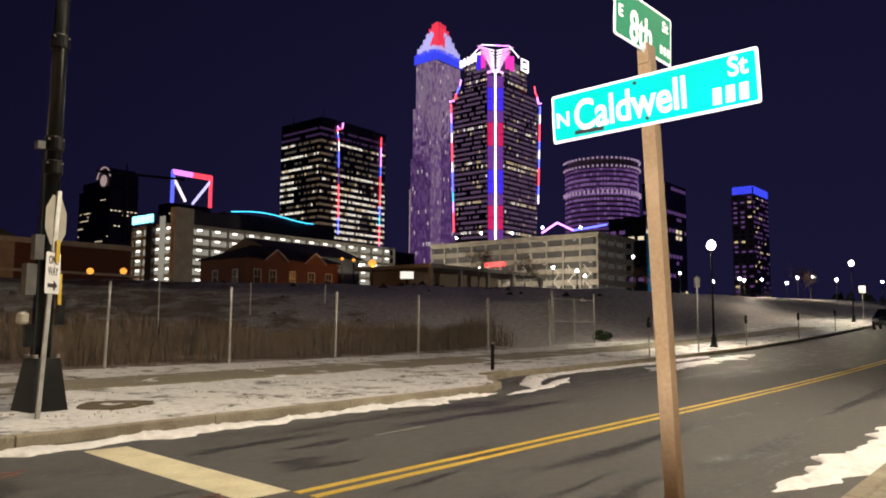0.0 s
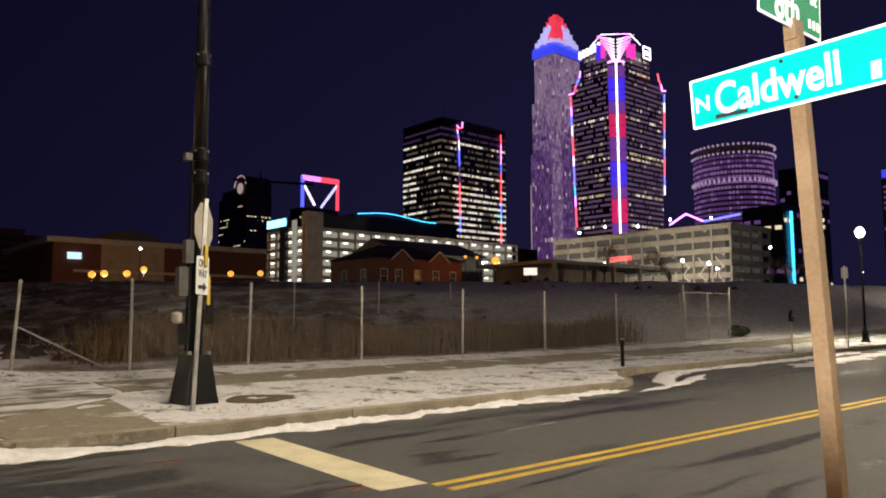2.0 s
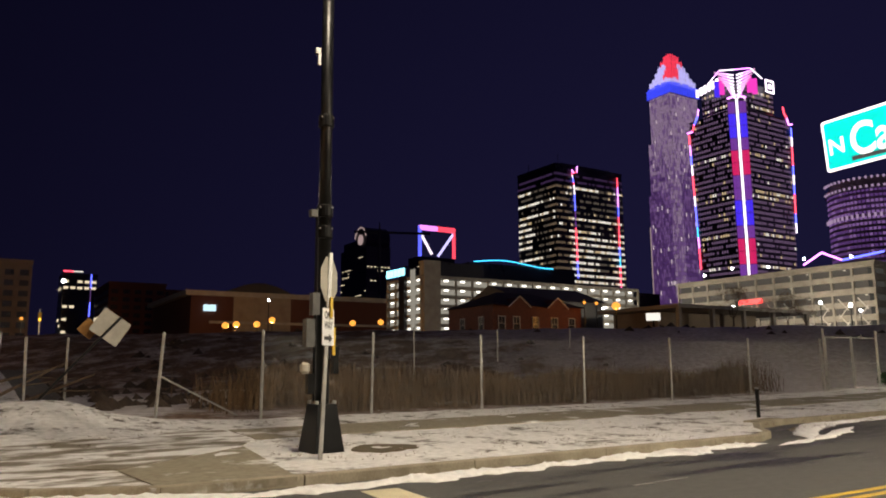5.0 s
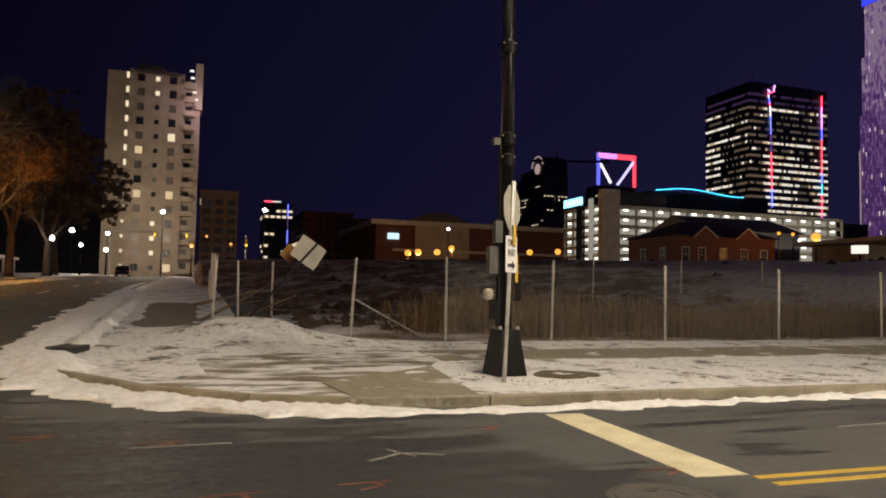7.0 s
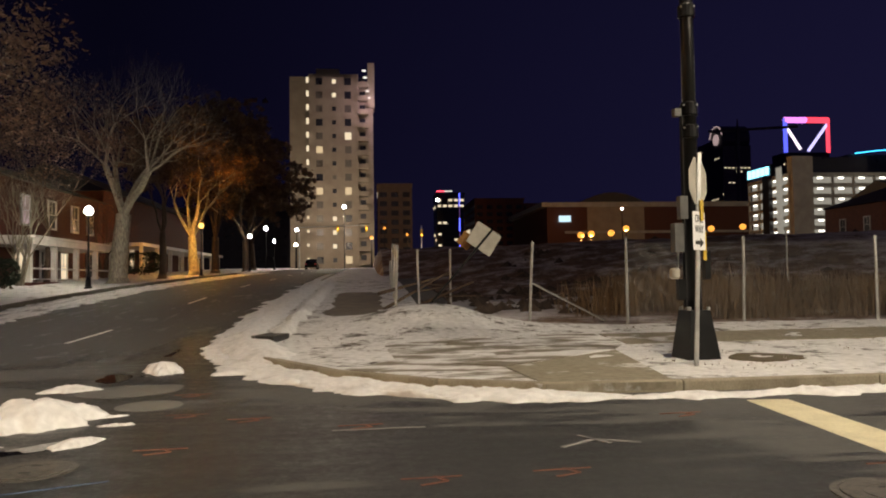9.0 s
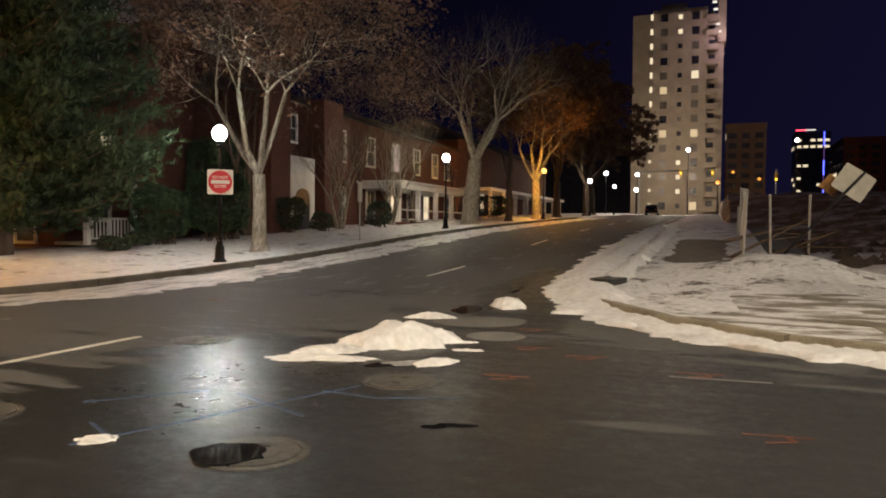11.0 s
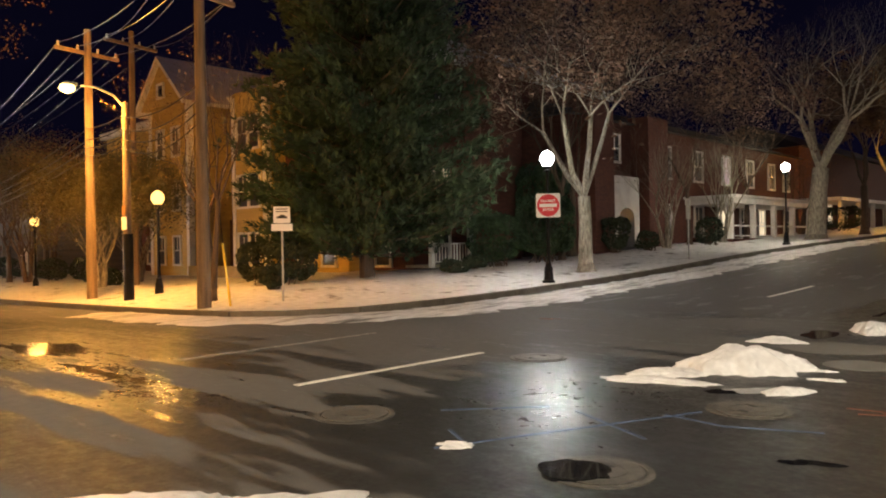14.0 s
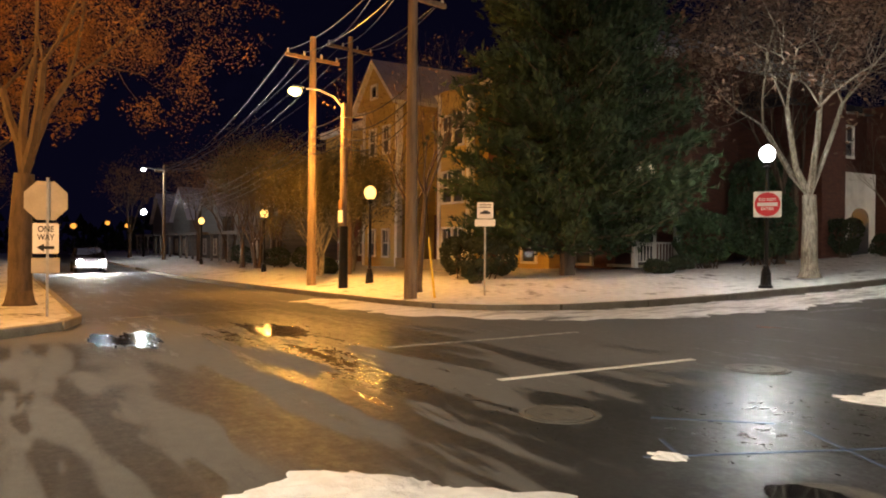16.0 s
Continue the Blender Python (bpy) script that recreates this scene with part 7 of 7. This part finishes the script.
me_ = arch.mesh("curved_roof", M_roof)
bm_ = bmesh.new()
bm_.from_mesh(me_)
bmesh.ops.remove_doubles(bm_, verts=bm_.verts, dist=.01)
bm_.to_mesh(me_)
bm_.free()
part("curved_roof", me_, M_roof, ar)
part("lit_sign", Build().span(4, 8, -1.0, -.4, 12.5, 14.6), glow("pale_blue_sign", (.6, .85, 1.0), .9), ar)
for k, (x, y) in enumerate(((52.1, 182), (54.8, 182), (59.9, 182), (66.6, 190), (86, 182), (94.4, 182))):
    far_lamp((x, y), (3.2, 3.3, 3.5, 4.9, 4.0, 4.2)[k], M_sodiumfar, 8000 if k in (1, 3) else 0, SODIUM, "orange street lamp before the arena", .85)
for x, y, hh in ((146, 150, 8), (152, 142, 7), (140, 104, 6), (160, 75, 9), (155, 62, 5), (175, 55, 4), (180, 45, 4.5), (150, 48, 3.5), (165, 34, 4), (190, 30, 5), (172, 120, 6), (118, 66, 4), (126, 92, 4.5), (133, 80, 5.5), (150, 82, 4.5), (186, 66, 4), (205, 60, 5), (198, 52, 4), (215, 50, 6)):
    far_lamp((x, y), hh, M_globe, 0, WHITE, "white street lamp at the edge of the lot", .3)
lamp("lot_light", (150, 44, 12), 13000, WHITE, .5)

# ---- apartment tower and blocks up the avenue ----
av = thing("apartment_tower", (-18.6, 174, 2), "tall tan apartment tower with balconies and a lit corner", "building")
part("wall", Build().span(0, 5, 2, 18, 0, 47.5).span(4.6, 16, 0, 18, 0, 47), M_tan, av)
part("roof_block", Build().span(6, 11.5, 4, 14, 47, 50).span(4.5, 16, .5, 17, 47, 47.8), M_tan, av)
bal = part("balcony_wall", Build().span(16, 19.4, 1.5, 16, 0, 45).span(18.2, 19.8, .5, 6, 40, 50.5), M_tan, av)
r = random.Random(9)
for i in range(14):
    z = 3.2 + i * 3.2
    part("stair_lamp", Build().box((4.3, -.15, z + 1.4), (.55, .3, 1.3 if i > 6 else .7)), M_win, av)
    part("balcony", Build().span(15.8, 18.3, -.6, 1.5, z - .15, z).span(15.8, 18.3, -.65, -.5, z, z + 1.0), M_tan, av)
    part("window", Build().span(16.3, 17.6, 1.4, 1.55, z + .2, z + 2.3), M_unlit, av)
    for x, w, hh in ((7, 1.5, 1.6), (10.4, .9, 1.0), (13.6, 1.5, 1.7)):
        lit_ = r.random()
        wq = part("window", Build().span(x - w / 2 - .12, x + w / 2 + .12, -.1, .05, z + 1.1 - hh / 2 - .12, z + 1.1 + hh / 2 + .12), M_tan, av)
        part("pane", Build().span(x - w / 2, x + w / 2, -.14, -.02, z + 1.1 - hh / 2, z + 1.1 + hh / 2), M_win if lit_ < .09 else (M_goldlit if lit_ < .17 else (M_unlit if lit_ < .55 else M_curtained)), wq)
for k in range(5):
    part("corner_lamp", Build().box((17.4 + k * .25, -.1, 48.5 - k * 1.6), (.9, .3, .4)), M_winw, av)
# unseen fills added to brighten the tower front and its top corner
lamp("tower_fill_light", (-9, 150, 14), 8500, (1, .8, .6), .6)
lamp("tower_fill_light", (2.5, 169, 42), 1500, (1.0, .7, .85), .4)
tower("office_block", 2.5, 260, 12, 20, 4, 35, 3.2, 3.2, M_tan, "brown brick block beyond the tower", .02, 14)
rw, h, z0 = tower("apartment_block", 37, 418, 16, 19, 6, 50, 3.2, 3, M_dark, "slim apartment tower with lit balconies", .3, 15, (.7, .4), (M_win, M_unlit))
tube_light(rw, [(0, -1, h + 1), (9, -1, h + 1)], [R_, M_winw], .3)
tube_light(rw, [(13, -1, 8), (13, -1, h)], [B_, M_wing, B_, M_wing, B_], .22)
tower("office_block", 46, 327, 22, 40, 6, 37, 3.2, 4, M_red, "dark red brick block by the avenue", .015, 16)
tower("office_block", 66, 330, 14, 30, 6, 35, 3.2, 4, M_red, "dark red brick block with few lit rooms", .04, 17)
tower("office_block", -70, 230, 50, 20, 4, 24, 3.2, 4, M_dark, "dark block beyond the trees", .02, 19)

for x, y, hh, mt, w in ((-17.85, 130, 6.8, M_globe, 900), (14.2, 158, 11.2, M_globe, 1500), (.1, 130, 5.0, M_sodiumfar, 900), (-15.6, 160, 8.0, M_globe, 0), (-20, 280, 10.9, M_globewarm, 0), (-12.4, 280, 9, M_sodiumfar, 0), (3.5, 190, 7, M_sodiumfar, 0), (9, 185, 5, M_sodiumfar, 0), (-4.9, 140, 11.2, M_globe, 0), (-14.8, 150, 4.5, M_globewarm, 0)):
    far_lamp((x, y), hh, mt, w, SODIUM if mt is M_sodium else WHITE, "distant street lamp up the avenue", .36)
ts = thing("traffic_signal", (-13, 138, gz(-13, 138)), "traffic signal mast arm across the avenue", "traffic signal")
part("mast", Build().tube((0, 0, -.3), (0, 0, 8), .15, .12, 8).tube((0, 0, 7.6), (13, 0, 8.0), .1, .06, 6), M_galv, ts)
for x in (7, 12.2):
    s = part("signal_head", Build().box((x, -.2, 7.3), (.4, .3, 1.2)), M_tape, ts)
    part("lens", Build().tube((x, -.36, 7.3), (x, -.42, 7.3), .14, n=10), M_trafficy, s)
ts2 = thing("traffic_signal", (9.6, 142, gz(9.6, 142)), "yellow traffic signal on a post", "traffic signal")
part("post", Build().tube((0, 0, -.3), (0, 0, 8), .12, n=8), M_galv, ts2)
s = part("signal_head", Build().box((0, -.2, 6.6), (.5, .35, 1.5)), M_tape, ts2)
part("lens", Build().tube((0, -.4, 6.2), (0, -.45, 6.2), .16, n=10), M_trafficy, s)
# low lights down the side street
for x, y, hh, mt in ((-90, 6.6, 3.4, M_sodiumfar), (-110, 12.2, 4.2, M_sodiumfar), (-120, 16, 4.0, M_sodiumfar), (-88, 13.4, 5, M_globe), (-90, 4.9, 6.2, M_sodiumfar), (-46, -3, 5.0, M_sodium), (-26, -5.5, 6.0, M_sodium), (-64, -4, 4.5, M_sodium)):
    far_lamp((x, y), hh, mt, (1800 if x > -30 else 900) if x > -70 else 0, SODIUM, "orange street lamp down the side street", .32)

# dark end of the views
for nm, x0, x1, y0, y1, z1 in (("backdrop_1", -175, -172, -60, 80, 9), ("backdrop_2", 230, 233, -40, 60, 11)):
    t = thing("treeline", (0, 0, 0), "dark tree line closing the street", "treeline", kind="structure")
    b = Build()
    r = random.Random(int(z1))
    for k in range(1500):
        y = r.uniform(y0, y1)
        z = r.uniform(-1, z1 * (.7 + .4 * noise.noise((y * .08, 0, 0))))
        a = r.uniform(0, 6.3)
        s = r.uniform(.6, 1.4)
        b.add([(x0 + math.cos(a) * s, y + math.sin(a) * s, z), (x0 - math.cos(a) * s, y - math.sin(a) * s, z), (x0 + r.uniform(-1, 1), y, z + s * 1.6)], [(0, 1, 2)])
    tagged(part("foliage", b, M_hedge, t), kind="stuff")


# ---- ironwork and marks on the road ----
def manhole(at, r, label, wet=False):
    x, y = at
    z = gz(x, y)
    m = thing("manhole_cover", (x, y, z), label, "manhole cover", "manhole covers in the crossing")
    part("rim", Build().lathe((0, 0, -.02), [(r + .07, 0), (r + .07, .028), (r + .02, .03), (r + .012, .022)], 32), M_iron, m)
    lid = part("lid", Build().lathe((0, 0, -.02), [(r, 0), (r, .034), (r - .02, .036)], 32), M_iron, m)
    part("ring", Build().lathe((0, 0, .012), [(r * .62, 0), (r * .62, .008), (r * .56, .008), (r * .56, 0)], 24), M_iron, lid)
    for k in range(2):
        part("lifting_slot", Build().box((0, (k - .5) * r * .8, .017), (.09, .03, .006)), M_ink, lid)


manhole((-5.7, 4.45), .31, "iron manhole cover ringed with salt")
manhole((-3.0, 4.42), .31, "wet iron manhole cover beside a pothole")
manhole((-3.0, 6.95), .31, "iron manhole cover by the snow pile")
manhole((-6.5, 8.35), .33, "iron manhole cover near the lane line")
manhole((3.7, 5.25), .38, "iron manhole cover by the stop bar")
manhole((6.6, 12.4), .4, "iron cover in the snowy verge")


def flat(name, pts, lift, material, parent, n=0):
    b = Build()
    k = len(pts)
    b.add([(x, y, gz(x, y) + lift) for x, y in pts] + [(x, y, gz(x, y) - .02) for x, y in pts], [tuple(range(k))] + [(i, k + i, k + (i + 1) % k, (i + 1) % k) for i in range(k)])
    return part(name, b, material, parent)


def blob(cx, cy, rx, ry, turn, seed, n=26, rough=.3):
    out = []
    for k in range(n):
        a = k * math.tau / n
        r = 1 + rough * noise.noise((math.cos(a) * 1.5, math.sin(a) * 1.5, seed)) + rough * .5 * noise.noise((math.cos(a) * 5, math.sin(a) * 5, seed))
        x, y = rx * r * math.cos(a), ry * r * math.sin(a)
        out.append((cx + x * math.cos(turn) - y * math.sin(turn), cy + x * math.sin(turn) + y * math.cos(turn)))
    return out


M_patch = surface("pale_road_patch", (.13, .13, .125), (.19, .19, .18), 3, 40, (.5, .7), .1)
M_puddle = surface("standing_water", (.006, .006, .008), (.012, .012, .014), 2, 9, (.02, .07), .04, 0, .003)
M_salt = surface("salt_dried_asphalt", (.1, .098, .092), (.17, .165, .155), 1.2, 20, (.6, .8), .12)
M_bluepaint = surface("blue_spray_paint", (.03, .05, .1), (.09, .13, .22), 5, 40, (.5, .7), 0)
M_orangepaint = surface("orange_spray_paint", (.13, .05, .03), (.26, .1, .06), 5, 40, (.5, .7), 0)
M_palepaint = surface("worn_white_spray_paint", (.16, .155, .15), (.3, .29, .28), 5, 40, (.5, .7), 0)

wear = thing("road_wear", label="wet patches, repairs and spray marks on the asphalt", category="road surface", kind="structure")
flat("round_patch", blob(-2.95, 10.25, .42, .42, 0, 1, 26, .06), .006, M_patch, wear)
flat("round_patch", blob(-3.6, 11.6, .75, .6, .4, 2, 26, .1), .005, M_salt, wear)
for k, (x, y, rx, ry, a) in enumerate(((-3.12, 4.3, .27, .22, .4), (-1.95, 5.6, .16, .06, .2), (-2.1, 5.5, .1, .05, .3), (-3.3, 7.9, .55, .16, .75), (18.6, 11.6, 1.3, .35, .2), (-4.3, 13.0, .25, .5, .2))):
    flat("puddle", blob(x, y, rx, ry, a, 10 + k), .026 if k == 0 else .004, M_puddle, wear)

def mark(pts, w, material):
    for a, c in zip(pts, pts[1:]):
        a, c = Vector((*a, 0)), Vector((*c, 0))
        d = (c - a).normalized()
        n = Vector((-d.y, d.x, 0)) * w / 2
        flat("spray_mark", [(a - n)[:2], (c - n)[:2], (c + n)[:2], (a + n)[:2]], .0065, material, wear)


mark([(-4.3, 4.1), (-3.7, 5.6), (-3.3, 6.6)], .035, M_bluepaint)
mark([(-4.2, 5.9), (-3.2, 5.4)], .035, M_bluepaint)
mark([(-3.5, 6.3), (-2.9, 6.2), (-2.2, 6.5)], .035, M_bluepaint)
mark([(-4.6, 4.6), (-4.1, 4.3)], .035, M_bluepaint)
mark([(-5.2, 5.1), (-4.5, 5.9)], .03, M_bluepaint)
for x, y in ((-2.4, 9.3), (-.3, 8.3), (-2.2, 7.4), (.3, 6.0), (-1.6, 8.9), (1.4, 6.1), (4.2, 5.9), (3.4, 8.4), (-9.6, 12.5), (-2.7, 10.9)):
    mark([(x, y), (x + .22, y + .1), (x + .12, y + .26)], .03, M_orangepaint)
    mark([(x - .15, y + .2), (x + .35, y + .24)], .022, M_orangepaint)
mark([(-.5, 8.25), (.5, 8.3)], .04, M_palepaint)
mark([(1.7, 7.1), (2.1, 7.4), (2.5, 7.2)], .05, M_palepaint)
mark([(2.0, 7.6), (2.2, 7.2)], .05, M_palepaint)
mark([(8.0, 7.6), (9.2, 7.7)], .05, M_palepaint)

# storm drains
d = thing("storm_drain", (18.1, 12.5, gz(18.1, 12.5)), "dark kerb inlet under a concrete lip", "drain", turn=12)
part("lip", Build().box((0, .14, .15), (1.5, .4, .04)), M_kerb, d)
part("mouth", Build().box((0, -.07, .065), (1.3, .1, .125)), M_ink, d)
d = thing("storm_drain", (-2.3, 17.4, gz(-2.3, 17.4)), "dark iron inlet melted free of the snow bank", "drain", turn=75)
part("grate", Build().box((0, 0, .12), (.95, .42, .3)), M_ink, d)
part("lip", Build().box((0, .24, .13), (1.05, .07, .31)), M_iron, d)

# clumps of dead grass and footprints breaking the snow
bare = blob(6.77, 12.6, .68, .5, .2, 44, 30, .25)
tagged(part("bare_patch", Build().add([(x, y, verge_z(x, y) + .012) for x, y in bare] + [(x, y, verge_z(x, y) - .05) for x, y in bare], [tuple(range(30))] + [(i, 30 + i, 30 + (i + 1) % 30, (i + 1) % 30) for i in range(30)]), surface("trodden_bare_earth", (.07, .055, .03), (.13, .1, .06), 6, 50), None), "round patch of bare earth in the snowy verge", "bare patch")
rnd = random.Random(12)
b = Build()
for k in range(6000):
    if k % 3:
        x, y = rnd.uniform(4.6, 40), rnd.uniform(10.7, 15.0)
    else:
        x, y = rnd.uniform(-2.3, 34), rnd.uniform(15, 19.5)
    if noise.noise((x * .9, y * .9, 5)) < .12:
        continue
    z = verge_z(x, y) - .01
    a = rnd.uniform(0, 6.3)
    h = rnd.uniform(.02, .06)
    b.add([(x - .012, y, z), (x + .012, y, z), (x + math.cos(a) * h, y + math.sin(a) * h, z + h)], [(0, 1, 2)])
tagged(part("grass_tufts", b, M_straw), "dead grass blades poking through thin snow", "grass", kind="stuff")

# clods of earth on the bank
rnd = random.Random(77)
b = Build()
for k in range(1100):
    x, y = (rnd.uniform(3, 60), rnd.uniform(29, 62)) if k % 5 < 2 else (rnd.uniform(1.8, 17), rnd.uniform(23.5, 46))
    if noise.noise((x * .12, y * .2, 6)) < .05 and k % 5 < 2 or noise.noise((x * .35, y * .35, 8)) < 0:
        continue
    z = lot_z(x, y)
    s = rnd.uniform(.15, .5)
    ring = [(x + s * math.cos(a) * rnd.uniform(.7, 1.3), y + s * math.sin(a) * rnd.uniform(.6, 1.1), z - .05) for a in steps(0, 5.5, .8)]
    n = len(ring)
    b.add(ring + [(x + rnd.gauss(0, .1), y, z + s * rnd.uniform(.5, .9))], [(i, (i + 1) % n, n) for i in range(n)])
M_clod = surface("dark_earth_clods", (.025, .016, .011), (.06, .04, .028), 4, 30, (.8, .95), .5)
tagged(part("earth_clods", b, M_clod), "dark clods of earth on the snowy bank", "earth", kind="stuff")

# ---- street lights out of view and an added beam that brightens the sign ----
def street_spot(at, aim, watts, colour=WHITE, size=150, blend=.9):
    data = bpy.data.lights.new("unseen_street_light", "SPOT")
    data.energy, data.spot_size, data.spot_blend, data.color, data.shadow_soft_size = watts, radians(size), blend, colour, .3
    new("unseen_street_light", data).matrix_basis = look(at, aim)


street_spot((15.0, -4.5, 10.5), (11.5, 5.5, 0), 9800)
street_spot((5.2, 10.4, 11.4), (3.2, 11.5, 0), 2400, WHITE, 172, .55)
# added fill with no seen lamp, brightens the near-left asphalt
street_spot((-9.5, -6.5, 8.5), (-9.0, 3.0, 0), 6200, (1.0, .8, .56), 74)
# added narrow spot with no seen source, makes the sign and post shine
spot = bpy.data.lights.new("sign_fill_beam", "SPOT")
spot.energy, spot.spot_size, spot.spot_blend, spot.color, spot.shadow_soft_size = 16000, radians(15), .6, (1, .98, .95), .08
so = new("sign_fill_beam", spot)
so.matrix_basis = look((-9.5, -3.6, .8), (3.1, 1.36, 2.62))
